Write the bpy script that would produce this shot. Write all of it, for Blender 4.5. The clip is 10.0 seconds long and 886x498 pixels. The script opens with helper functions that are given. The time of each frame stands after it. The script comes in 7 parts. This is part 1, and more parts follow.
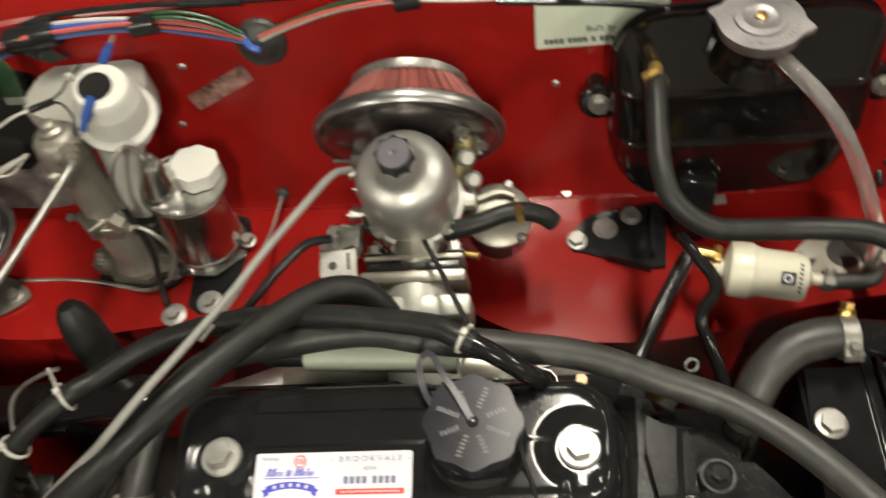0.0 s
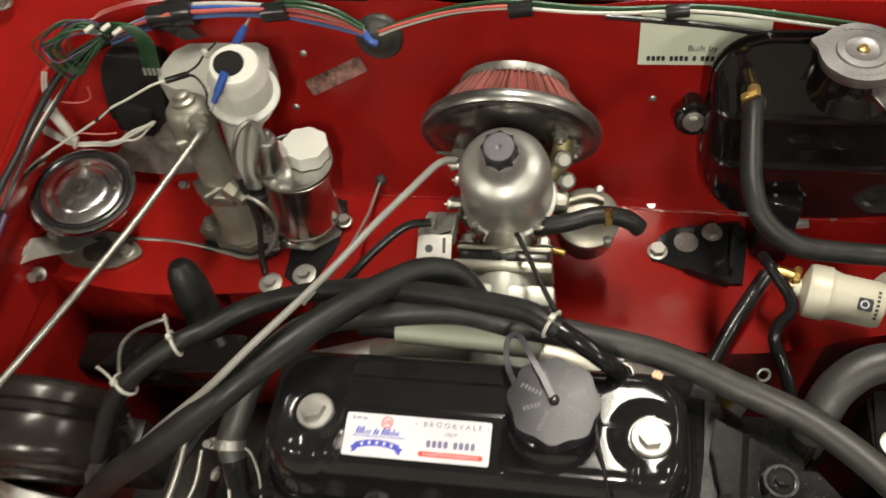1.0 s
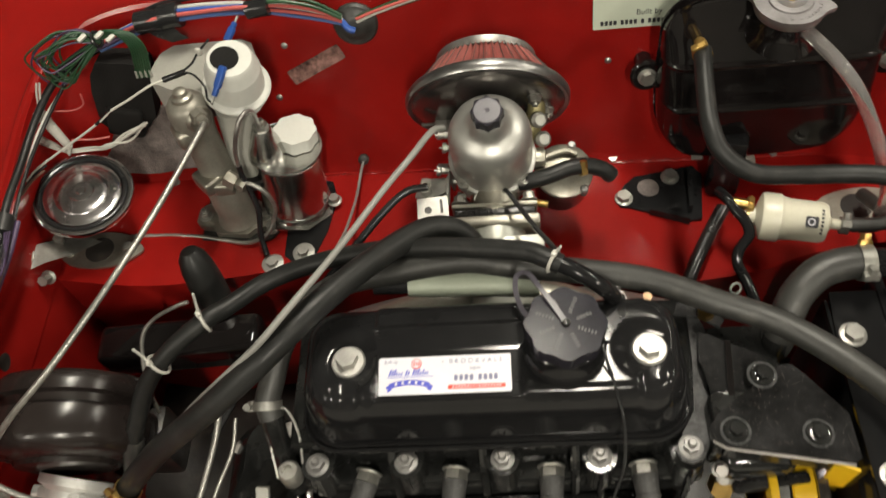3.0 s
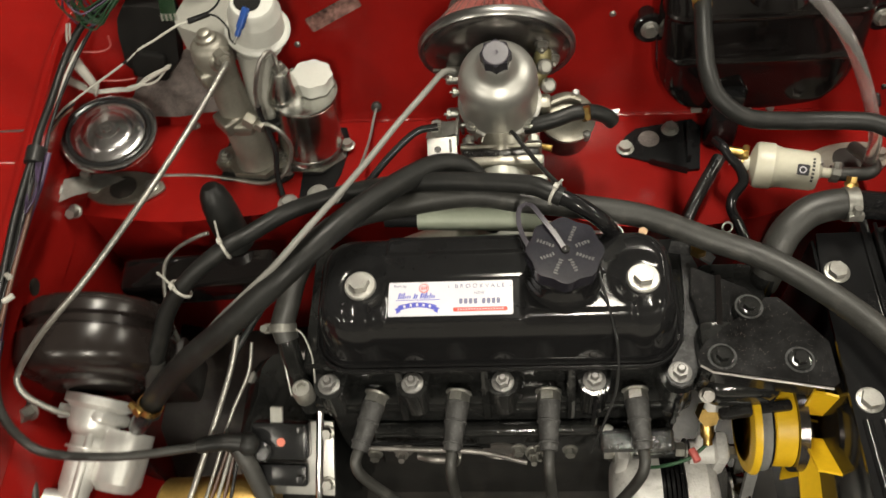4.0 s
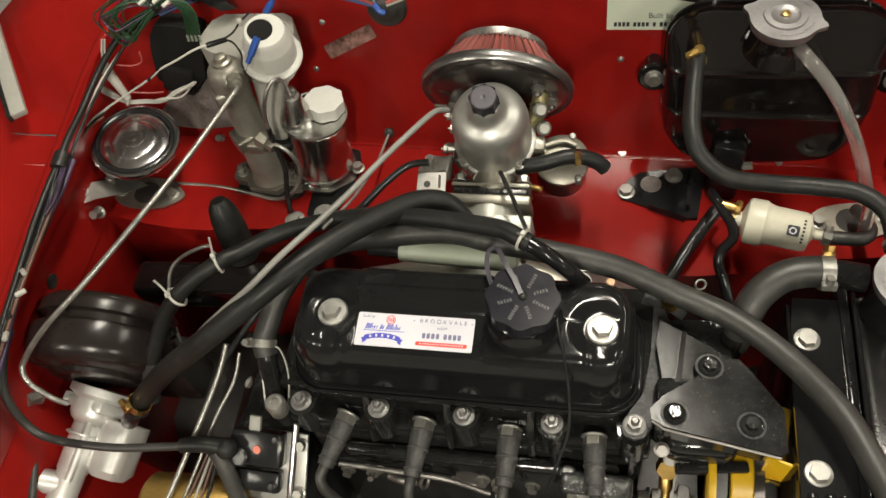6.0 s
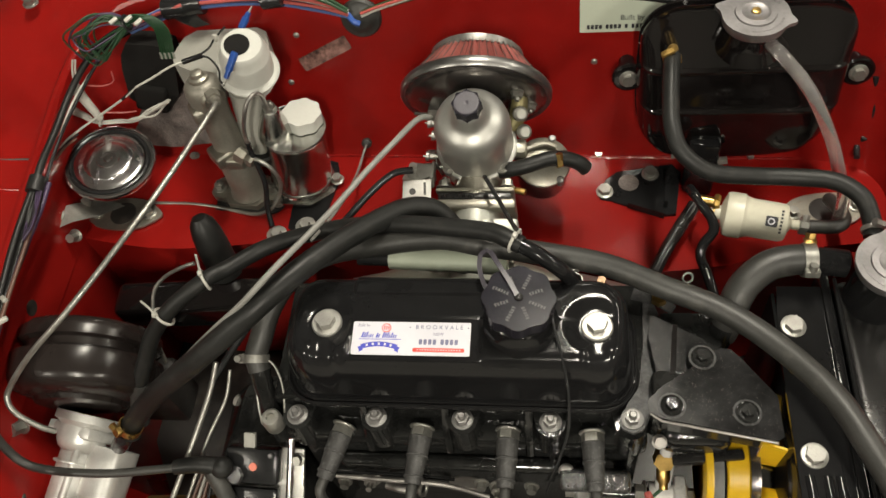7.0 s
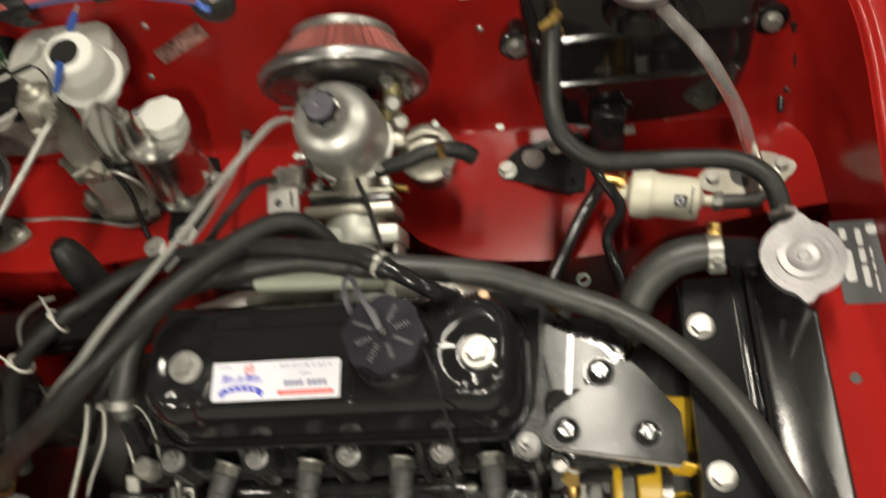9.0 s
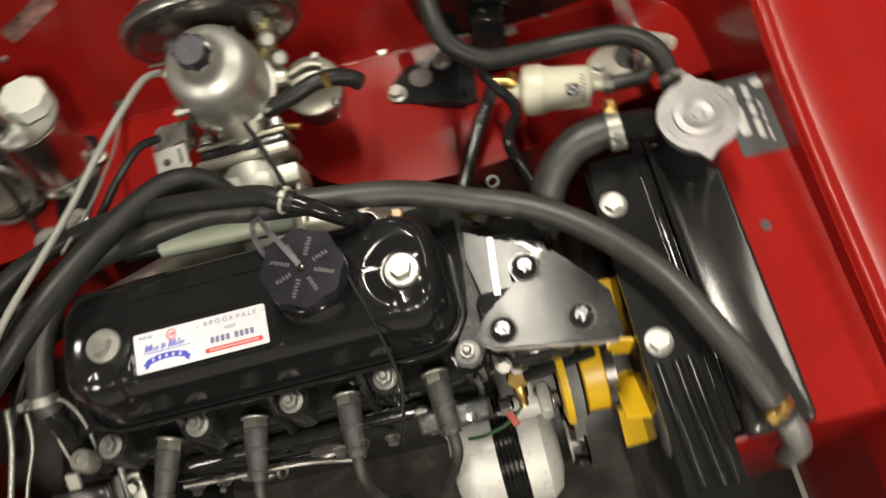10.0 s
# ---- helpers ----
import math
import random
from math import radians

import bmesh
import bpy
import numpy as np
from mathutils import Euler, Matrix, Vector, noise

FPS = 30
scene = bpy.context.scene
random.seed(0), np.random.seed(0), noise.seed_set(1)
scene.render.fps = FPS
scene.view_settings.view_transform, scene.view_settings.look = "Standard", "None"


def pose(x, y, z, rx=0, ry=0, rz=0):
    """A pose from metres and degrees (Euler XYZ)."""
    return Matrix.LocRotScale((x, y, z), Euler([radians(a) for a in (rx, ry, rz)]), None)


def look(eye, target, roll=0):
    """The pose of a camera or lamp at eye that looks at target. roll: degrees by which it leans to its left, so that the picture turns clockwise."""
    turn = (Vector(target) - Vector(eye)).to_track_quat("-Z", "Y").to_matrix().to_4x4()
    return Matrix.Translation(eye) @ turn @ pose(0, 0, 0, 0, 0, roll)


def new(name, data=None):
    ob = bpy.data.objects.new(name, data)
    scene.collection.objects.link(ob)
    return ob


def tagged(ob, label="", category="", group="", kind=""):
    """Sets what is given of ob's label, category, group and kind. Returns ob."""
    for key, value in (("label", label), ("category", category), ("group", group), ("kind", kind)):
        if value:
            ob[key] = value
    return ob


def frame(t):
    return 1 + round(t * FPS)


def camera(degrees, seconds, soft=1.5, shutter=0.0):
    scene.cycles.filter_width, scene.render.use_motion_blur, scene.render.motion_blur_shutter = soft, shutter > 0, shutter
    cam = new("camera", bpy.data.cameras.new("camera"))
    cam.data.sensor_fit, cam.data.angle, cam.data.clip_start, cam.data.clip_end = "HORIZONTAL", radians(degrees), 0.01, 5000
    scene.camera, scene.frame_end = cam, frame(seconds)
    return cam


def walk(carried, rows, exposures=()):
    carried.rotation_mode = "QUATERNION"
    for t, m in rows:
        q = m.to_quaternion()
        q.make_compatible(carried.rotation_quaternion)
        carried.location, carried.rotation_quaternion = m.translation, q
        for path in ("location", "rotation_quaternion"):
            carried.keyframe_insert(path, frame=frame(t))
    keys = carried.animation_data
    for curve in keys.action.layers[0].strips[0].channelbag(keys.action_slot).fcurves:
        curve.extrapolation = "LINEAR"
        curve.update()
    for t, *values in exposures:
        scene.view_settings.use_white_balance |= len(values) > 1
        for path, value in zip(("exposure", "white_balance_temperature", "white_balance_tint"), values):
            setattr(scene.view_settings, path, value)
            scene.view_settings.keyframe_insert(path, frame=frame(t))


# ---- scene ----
cam = camera(55.4, 10.0, shutter=0.85)
PATH = [
    (0, (0.112, -0.217, 1.369), (-0.098, 0.857, -0.305), -12.2),
    (0.5, (0.091, -0.236, 1.393), (-0.198, 0.866, -0.251), -11.3),
    (1, (0.085, -0.265, 1.401), (-0.257, 0.826, -0.24), -11.8),
    (1.5, (0.1, -0.286, 1.421), (-0.272, 0.79, -0.224), -13.2),
    (2, (0.104, -0.281, 1.421), (-0.247, 0.794, -0.229), -14.2),
    (3.5, (-0.002, -0.395, 1.469), (-0.129, 0.705, -0.197), -9.2),
    (4, (0.026, -0.417, 1.47), (-0.167, 0.644, -0.214), -10.5),
    (4.5, (0.099, -0.392, 1.502), (-0.233, 0.64, -0.179), -14.2),
    (5, (0.149, -0.392, 1.507), (-0.234, 0.63, -0.169), -14.6),
    (5.5, (0.149, -0.389, 1.503), (-0.256, 0.635, -0.166), -14.8),
    (7, (0.107, -0.403, 1.51), (-0.177, 0.672, -0.152), -12.3),
    (7.5, (0.097, -0.407, 1.508), (-0.156, 0.662, -0.163), -12.6),
    (8, (0.118, -0.372, 1.503), (-0.131, 0.67, -0.186), -14.1),
    (8.5, (0.153, -0.326, 1.51), (-0.086, 0.681, -0.202), -15.6),
    (9, (0.226, -0.257, 1.463), (-0.064, 0.635, -0.303), -20.0),
    (9.5, (0.277, -0.261, 1.437), (-0.027, 0.539, -0.371), -23.7),
    (10, (0.216, -0.287, 1.435), (0.121, 0.5, -0.401), -20.7),
]
walk(cam, [(t, look(eye, target, roll)) for t, eye, target, roll in PATH], [(0.0, 0.42), (1.0, 0.32), (2.0, 0.28), (3.5, 0.28), (5.5, 0.22), (7.5, 0.21), (8.5, 0.26), (9.5, 0.36), (10.0, 0.36)])

# ---------------------------------------------------------------- world and lights
world = bpy.data.worlds.new("world")
scene.world = world
world.use_nodes = True
world.node_tree.nodes["Background"].inputs["Color"].default_value = (0.9, 0.95, 1.0, 1)
world.node_tree.nodes["Background"].inputs["Strength"].default_value = 0.05
CEIL = 3.0


def lamp(x, y, watts, sx, sy, turn=0, warm=(1.0, 0.935, 0.79)):
    """The light of one ceiling tube, just below its diffuser."""
    data = bpy.data.lights.new("tube_light", "AREA")
    data.shape, data.size, data.size_y = "RECTANGLE", sx, sy
    data.energy, data.color = watts, warm
    ob = new("tube_light", data)
    ob.matrix_world = pose(x, y, CEIL - 0.075, 0, 0, turn)
    return ob


# fittings: x, y, length, width, watts, turn
TUBES = [(0.28, 0.68, 0.90, 0.15, 46, 90)]
# extra tubes out of view, added as fill from the front, side and back
TUBES += [(x, y, 1.5, 0.09, w, 90) for x, y, w in ((3.0, 0.75, 50), (0.3, -2.6, 84), (-2.4, -2.6, 70), (3.0, -2.6, 62), (0.3, 4.1, 14), (3.0, 4.1, 10))]
for x, y, sx, sy, watts, turn in TUBES:
    lamp(x, y, watts, sx, sy, turn)


# ---------------------------------------------------------------- materials
def mat(name, color, rough=0.5, metal=0.0, var=0.12, scale=9.0, fine=220.0, bump=0.06, rvar=0.12, coat=0.0, dirt=None, dirt_amount=0.0, speck=0.0, spec=0.5):
    """A painted, cast, rubber or metal surface: colour varied at two scales, fine relief and uneven gloss."""
    m = bpy.data.materials.new(name)
    m.use_nodes = True
    nt = m.node_tree
    b = nt.nodes["Principled BSDF"]
    geo = nt.nodes.new("ShaderNodeTexCoord")
    big = nt.nodes.new("ShaderNodeTexNoise")
    big.inputs["Scale"].default_value, big.inputs["Detail"].default_value = scale, 5
    small = nt.nodes.new("ShaderNodeTexNoise")
    small.inputs["Scale"].default_value, small.inputs["Detail"].default_value = fine, 3
    for n in (big, small):
        nt.links.new(geo.outputs["Object"], n.inputs["Vector"])
    info = nt.nodes.new("ShaderNodeObjectInfo")
    add = nt.nodes.new("ShaderNodeMath")
    add.operation = "ADD"
    nt.links.new(big.outputs["Fac"], add.inputs[0])
    mul = nt.nodes.new("ShaderNodeMath")
    mul.operation = "MULTIPLY_ADD"
    mul.inputs[1].default_value, mul.inputs[2].default_value = 0.35, -0.17
    nt.links.new(small.outputs["Fac"], mul.inputs[0])
    nt.links.new(mul.outputs[0], add.inputs[1])
    ramp = nt.nodes.new("ShaderNodeMapRange")
    ramp.inputs["From Min"].default_value, ramp.inputs["From Max"].default_value = 0.3, 0.7
    ramp.inputs["To Min"].default_value, ramp.inputs["To Max"].default_value = 1 - var, 1 + var
    nt.links.new(add.outputs[0], ramp.inputs["Value"])
    tone = nt.nodes.new("ShaderNodeVectorMath")
    tone.operation = "SCALE"
    tone.inputs[0].default_value = color
    nt.links.new(ramp.outputs[0], tone.inputs["Scale"])
    out = tone.outputs[0]
    if dirt:
        spots = nt.nodes.new("ShaderNodeTexNoise")
        spots.inputs["Scale"].default_value, spots.inputs["Detail"].default_value = scale * 4, 8
        nt.links.new(geo.outputs["Object"], spots.inputs["Vector"])
        edge = nt.nodes.new("ShaderNodeMapRange")
        edge.inputs["From Min"].default_value, edge.inputs["From Max"].default_value = 0.56, 0.7
        edge.inputs["To Max"].default_value = dirt_amount
        nt.links.new(spots.outputs["Fac"], edge.inputs["Value"])
        mix = nt.nodes.new("ShaderNodeMix")
        mix.data_type = "RGBA"
        nt.links.new(edge.outputs[0], mix.inputs["Factor"])
        nt.links.new(out, mix.inputs["A"])
        mix.inputs["B"].default_value = (*dirt, 1)
        out = mix.outputs["Result"]
    if speck:
        dust = nt.nodes.new("ShaderNodeTexNoise")
        dust.inputs["Scale"].default_value, dust.inputs["Detail"].default_value = 900, 1
        nt.links.new(geo.outputs["Object"], dust.inputs["Vector"])
        grain = nt.nodes.new("ShaderNodeMapRange")
        grain.inputs["From Min"].default_value, grain.inputs["From Max"].default_value = 0.72, 0.78
        grain.inputs["To Max"].default_value = speck
        nt.links.new(dust.outputs["Fac"], grain.inputs["Value"])
        film = nt.nodes.new("ShaderNodeMix")
        film.data_type = "RGBA"
        nt.links.new(grain.outputs[0], film.inputs["Factor"])
        nt.links.new(out, film.inputs["A"])
        film.inputs["B"].default_value = (0.5, 0.42, 0.38, 1)
        out = film.outputs["Result"]
    nt.links.new(out, b.inputs["Base Color"])
    rr = nt.nodes.new("ShaderNodeMapRange")
    rr.inputs["From Min"].default_value, rr.inputs["From Max"].default_value = 0.3, 0.7
    rr.inputs["To Min"].default_value, rr.inputs["To Max"].default_value = max(0.03, rough * (1 - rvar)), min(1, rough * (1 + rvar) + 0.02)
    nt.links.new(big.outputs["Fac"], rr.inputs["Value"])
    nt.links.new(rr.outputs[0], b.inputs["Roughness"])
    b.inputs["Metallic"].default_value = metal
    b.inputs["Coat Weight"].default_value, b.inputs["Coat Roughness"].default_value = coat, 0.06
    b.inputs["Specular IOR Level"].default_value = spec
    if bump:
        bm_ = nt.nodes.new("ShaderNodeBump")
        bm_.inputs["Strength"].default_value, bm_.inputs["Distance"].default_value = bump, 0.002
        nt.links.new(small.outputs["Fac"], bm_.inputs["Height"])
        nt.links.new(bm_.outputs[0], b.inputs["Normal"])
    return m


RED = mat("red_body_paint", (0.220, 0.0078, 0.0062), 0.19, var=0.12, scale=5, fine=38, bump=0.045, speck=0.14, spec=0.24)
BLACK = mat("gloss_black_paint", (0.0095, 0.0095, 0.010), 0.115, var=0.2, scale=12, fine=90, bump=0.022, speck=0.05, spec=0.29)
TANK_BLACK = mat("wet_gloss_black_paint", (0.0062, 0.0052, 0.0052), 0.06, var=0.2, scale=9, fine=40, bump=0.03, speck=0.04, spec=0.45)
BLACK_CAST = mat("black_painted_casting", (0.0135, 0.0138, 0.0135), 0.10, var=0.4, scale=20, fine=140, bump=0.20, speck=0.08)
SATIN_BROWN = mat("satin_brown_black_paint", (0.016, 0.0125, 0.0115), 0.24, var=0.15, scale=14, fine=160, bump=0.03, spec=0.42)
SILVER = mat("silver_painted_casting", (0.66, 0.655, 0.63), 0.36, metal=0.5, var=0.10, scale=22, fine=500, bump=0.10, dirt=(0.34, 0.32, 0.29), dirt_amount=0.25)
PALE_CAST = mat("pale_dull_casting", (0.60, 0.59, 0.57), 0.5, metal=0.15, var=0.14, scale=30, fine=400, bump=0.2, dirt=(0.25, 0.24, 0.22), dirt_amount=0.4)
CAP_METAL = mat("stamped_cap_metal", (0.27, 0.258, 0.262), 0.46, metal=0.9, var=0.2, scale=30, fine=260, bump=0.15)
W_BROWN = mat("brown_wire", (0.09, 0.045, 0.03), 0.4, var=0.2)
PLATE = mat("worn_black_plate", (0.010, 0.0098, 0.0100), 0.15, var=0.6, scale=24, fine=110, bump=0.05, speck=0.40, spec=0.12, dirt=(0.026, 0.025, 0.025), dirt_amount=0.25)
ROUGH_GLOSS = mat("lumpy_gloss_casting", (0.03, 0.03, 0.03), 0.10, metal=0.0, var=0.4, scale=60, fine=330, bump=1.0, spec=1.0, coat=0.5)
CAP = mat("glossy_cap_plastic", (0.017, 0.016, 0.021), 0.17, var=0.2, scale=30, fine=400, bump=0.012, spec=0.07)
RIM_METAL = mat("dull_plated_rim", (0.28, 0.275, 0.27), 0.32, metal=0.95, var=0.12, scale=30, fine=300, bump=0.05)
HORN_CHROME = mat("horn_chrome", (0.58, 0.565, 0.57), 0.19, metal=1.0, var=0.12, scale=30, fine=220, bump=0.04)
LOOM = mat("matt_black_loom", (0.012, 0.0118, 0.0115), 0.36, var=0.3, scale=14, fine=300, bump=0.08, spec=0.3)
BACKPLATE = mat("dark_steel_plate", (0.15, 0.14, 0.135), 0.20, metal=0.9, var=0.25, scale=14, fine=200, bump=0.05)
SATIN = mat("satin_black_steel", (0.014, 0.0135, 0.0135), 0.22, var=0.25, scale=10, fine=260, bump=0.05)
PLASTIC = mat("black_plastic", (0.015, 0.0152, 0.0158), 0.20, var=0.25, scale=30, fine=500, bump=0.1, spec=0.35)
RUBBER = mat("black_rubber_hose", (0.028, 0.0278, 0.0258), 0.44, var=0.3, scale=14, fine=420, bump=0.14, dirt=(0.10, 0.095, 0.085), dirt_amount=0.3)
# also stands for the shade in holes, slots and the deep bay
SHADE = mat("dark_shade_tone", (0.022, 0.020, 0.018), 0.40, var=0.5, scale=10, fine=60, bump=0.4, dirt=(0.07, 0.06, 0.05), dirt_amount=0.5)
RUBBER_DARK = mat("shiny_black_rubber", (0.0115, 0.0117, 0.0112), 0.44, var=0.3, scale=14, fine=420, bump=0.12, dirt=(0.05, 0.046, 0.042), dirt_amount=0.2, spec=0.3)
ALLOY = mat("cast_alloy", (0.33, 0.315, 0.27), 0.40, metal=0.85, var=0.2, scale=25, fine=500, bump=0.10, dirt=(0.22, 0.19, 0.14), dirt_amount=0.3)
BRUSHED = mat("brushed_alloy", (0.47, 0.465, 0.44), 0.40, metal=0.82, var=0.10, scale=18, fine=600, bump=0.06)
CHROME = mat("bright_chrome", (0.70, 0.69, 0.68), 0.11, metal=1.0, var=0.08, scale=16, fine=300, bump=0.02)
TIN = mat("tinned_steel", (0.50, 0.50, 0.475), 0.22, metal=1.0, var=0.16, scale=22, fine=260, bump=0.05)
ZINC = mat("zinc_plated_steel", (0.31, 0.305, 0.28), 0.38, metal=0.8, var=0.2, scale=60, fine=500, bump=0.14)
PALE_ZINC = mat("pale_zinc", (0.36, 0.352, 0.33), 0.40, metal=0.7, var=0.18, scale=60, fine=500, bump=0.14)
STEELY = mat("dull_steel", (0.27, 0.255, 0.24), 0.40, metal=0.8, var=0.2, scale=50, fine=420, bump=0.2)
DULL_NUT = mat("dull_grey_nut", (0.20, 0.195, 0.19), 0.40, metal=0.5, var=0.3, scale=60, fine=420, bump=0.2)
BRASS = mat("yellow_brass", (0.50, 0.33, 0.11), 0.30, metal=1.0, var=0.22, scale=60, fine=400, bump=0.12)
GOLD = mat("yellow_passivated_steel", (0.42, 0.27, 0.08), 0.4, metal=0.8, var=0.25, scale=18, fine=240, bump=0.1)
IVORY = mat("ivory_plastic", (0.52, 0.50, 0.405), 0.33, var=0.08, scale=20, fine=200, bump=0.04)
WHITE = mat("white_plastic", (0.50, 0.50, 0.465), 0.36, var=0.06, scale=22, fine=240, bump=0.05)
MILK = mat("milky_plastic", (0.30, 0.295, 0.265), 0.4, var=0.10, scale=14, fine=180, bump=0.06)
PAPER = mat("white_vinyl", (0.58, 0.575, 0.63), 0.30, var=0.03, scale=14, fine=160, bump=0.02)
MINT = mat("pale_green_card", (0.56, 0.61, 0.50), 0.5, var=0.04, scale=14, fine=200, bump=0.03)
YELLOW = mat("yellow_plastic", (0.72, 0.44, 0.012), 0.4, var=0.1, scale=16, fine=200, bump=0.06)
BELT = mat("worn_grey_rubber", (0.17, 0.17, 0.165), 0.6, var=0.2, scale=30, fine=300, bump=0.2)
WORN = mat("worn_grey_paint", (0.042, 0.042, 0.043), 0.30, metal=0.0, var=0.6, scale=60, fine=300, bump=0.16, dirt=(0.10, 0.10, 0.10), dirt_amount=0.5, spec=0.08)
FOAM = mat("dark_foam", (0.009, 0.0085, 0.008), 0.9, var=0.3, scale=40, fine=600, bump=0.5, spec=0.2)
TAPE = mat("grey_mesh_tape", (0.115, 0.095, 0.088), 0.6, var=0.5, scale=60, fine=380, bump=0.6)
PLEAT = mat("red_filter_cotton", (0.29, 0.082, 0.07), 0.7, var=0.3, scale=40, fine=500, bump=0.25, dirt=(0.12, 0.07, 0.06), dirt_amount=0.5)
CABLE = mat("grey_cable_sheath", (0.20, 0.197, 0.182), 0.45, var=0.12, scale=30, fine=500, bump=0.2)
CARB_CAST = mat("dull_greenish_casting", (0.43, 0.435, 0.39), 0.42, metal=0.5, var=0.14, scale=30, fine=500, bump=0.12, dirt=(0.28, 0.27, 0.22), dirt_amount=0.3)
GREY_CAST = mat("grey_brown_casting", (0.235, 0.222, 0.19), 0.48, metal=0.6, var=0.18, scale=30, fine=420, bump=0.14)
TAN_METAL = mat("tan_plated_steel", (0.34, 0.22, 0.13), 0.42, metal=0.5, var=0.2, scale=60, fine=400, bump=0.12)
# greyer than black: the damper cap's reflected sheen is put into this colour
KNOB = mat("grey_black_plastic", (0.055, 0.050, 0.062), 0.34, var=0.2, scale=40, fine=400, bump=0.05, spec=0.4)
OLIVE = mat("olive_passivated_casting", (0.25, 0.22, 0.11), 0.42, metal=0.6, var=0.3, scale=50, fine=400, bump=0.2)
PALE_GREEN = mat("pale_green_tube", (0.40, 0.44, 0.35), 0.5, var=0.08, scale=20, fine=200, bump=0.05)
INK = mat("dark_ink", (0.02, 0.02, 0.025), 0.5, var=0.05)
INK_WORN = mat("worn_grey_ink", (0.026, 0.026, 0.029), 0.4, var=0.1)
INK_PALE = mat("pale_print", (0.42, 0.41, 0.40), 0.45, var=0.05)
BOOT = mat("dusty_rubber_boot", (0.040, 0.0395, 0.039), 0.5, var=0.35, scale=60, fine=300, bump=0.3, dirt=(0.15, 0.15, 0.145), dirt_amount=0.4)
INK_BLUE = mat("blue_ink", (0.05, 0.06, 0.42), 0.45, var=0.05)
INK_RED = mat("red_ink", (0.66, 0.05, 0.03), 0.45, var=0.05)
INK_GREY = mat("grey_ink", (0.14, 0.14, 0.24), 0.45, var=0.05)
BLUE = mat("blue_plastic", (0.018, 0.06, 0.24), 0.35, var=0.1)
W_GREEN = mat("green_wire", (0.014, 0.055, 0.022), 0.4, var=0.3)
W_BLUE = mat("blue_wire", (0.028, 0.08, 0.31), 0.4, var=0.2)
W_RED = mat("pink_wire", (0.42, 0.085, 0.075), 0.4, var=0.2)
W_PALE_BLUE = mat("pale_blue_wire", (0.06, 0.11, 0.27), 0.4, var=0.2)
W_WHITE = mat("white_wire", (0.44, 0.43, 0.39), 0.42, var=0.1)
W_PURPLE = mat("purple_wire", (0.05, 0.03, 0.07), 0.4, var=0.2)
FILM = mat("foil_label", (0.27, 0.15, 0.13), 0.22, metal=0.5, var=0.9, scale=60, fine=200, bump=0.1)
BADGE = mat("dark_grey_label", (0.03, 0.03, 0.032), 0.4, var=0.15)
CONCRETE = mat("grey_concrete", (0.30, 0.29, 0.27), 0.7, var=0.2, scale=2, fine=60, bump=0.2)
WALL = mat("pale_wall_paint", (0.45, 0.44, 0.42), 0.7, var=0.06, scale=2, fine=80, bump=0.1)
CEILING = mat("pale_ceiling_board", (0.30, 0.295, 0.28), 0.8, var=0.05, scale=2, fine=80, bump=0.1)


def clear_plastic(name, color, rough):
    m = bpy.data.materials.new(name)
    m.use_nodes = True
    b = m.node_tree.nodes["Principled BSDF"]
    b.inputs["Base Color"].default_value = (*color, 1)
    b.inputs["Roughness"].default_value = rough
    b.inputs["Transmission Weight"].default_value = 0.92
    b.inputs["IOR"].default_value = 1.3
    return m


CLEAR = clear_plastic("clear_pvc", (0.88, 0.84, 0.82), 0.10)


def glow(name, color, strength):
    m = bpy.data.materials.new(name)
    m.use_nodes = True
    b = m.node_tree.nodes["Principled BSDF"]
    b.inputs["Base Color"].default_value = (0.8, 0.8, 0.8, 1)
    b.inputs["Emission Color"].default_value = (*color, 1)
    b.inputs["Emission Strength"].default_value = strength
    return m


TUBE_GLOW = glow("lit_tube_diffuser", (1.0, 0.93, 0.8), 3.0)


# ---------------------------------------------------------------- mesh helpers
PLACE = {}


def thing(name, label, category, at=(0, 0, 0), group="", m=None):
    """An empty at the base of a thing; its parts hang under it."""
    ob = new(name)
    ob.matrix_world = m if m is not None else Matrix.Translation(at)
    PLACE[ob] = ob.matrix_world.copy()
    return tagged(ob, label, category, group)


def finish(bm, name, material, sharp=38):
    me = bpy.data.meshes.new(name)
    bmesh.ops.recalc_face_normals(bm, faces=bm.faces)
    for f in bm.faces:
        f.smooth = True
    bm.to_mesh(me)
    bm.free()
    me.set_sharp_from_angle(angle=radians(sharp))
    me.materials.append(material)
    return me


def part(name, bm, material, parent, label="", local=False, sharp=38):
    """One mesh under a thing or a part. bm is in world metres unless local."""
    inv = PLACE[parent].inverted()
    if not local:
        bm.transform(inv)
    ob = new(name, finish(bm, name, material, sharp))
    ob.parent = parent
    PLACE[ob] = PLACE[parent].copy()
    return tagged(ob, label)


def solid(name, bm, material, label, category, group="", kind="", sharp=38):
    """A thing of one mesh, its origin at the base of its bounds."""
    co = [v.co for v in bm.verts]
    lo = Vector([min(c[i] for c in co) for i in range(3)])
    hi = Vector([max(c[i] for c in co) for i in range(3)])
    at = Vector(((lo.x + hi.x) / 2, (lo.y + hi.y) / 2, lo.z))
    bm.transform(Matrix.Translation(-at))
    ob = new(name, finish(bm, name, material, sharp))
    ob.location = at
    PLACE[ob] = Matrix.Translation(at)
    return tagged(ob, label, category, group, kind)


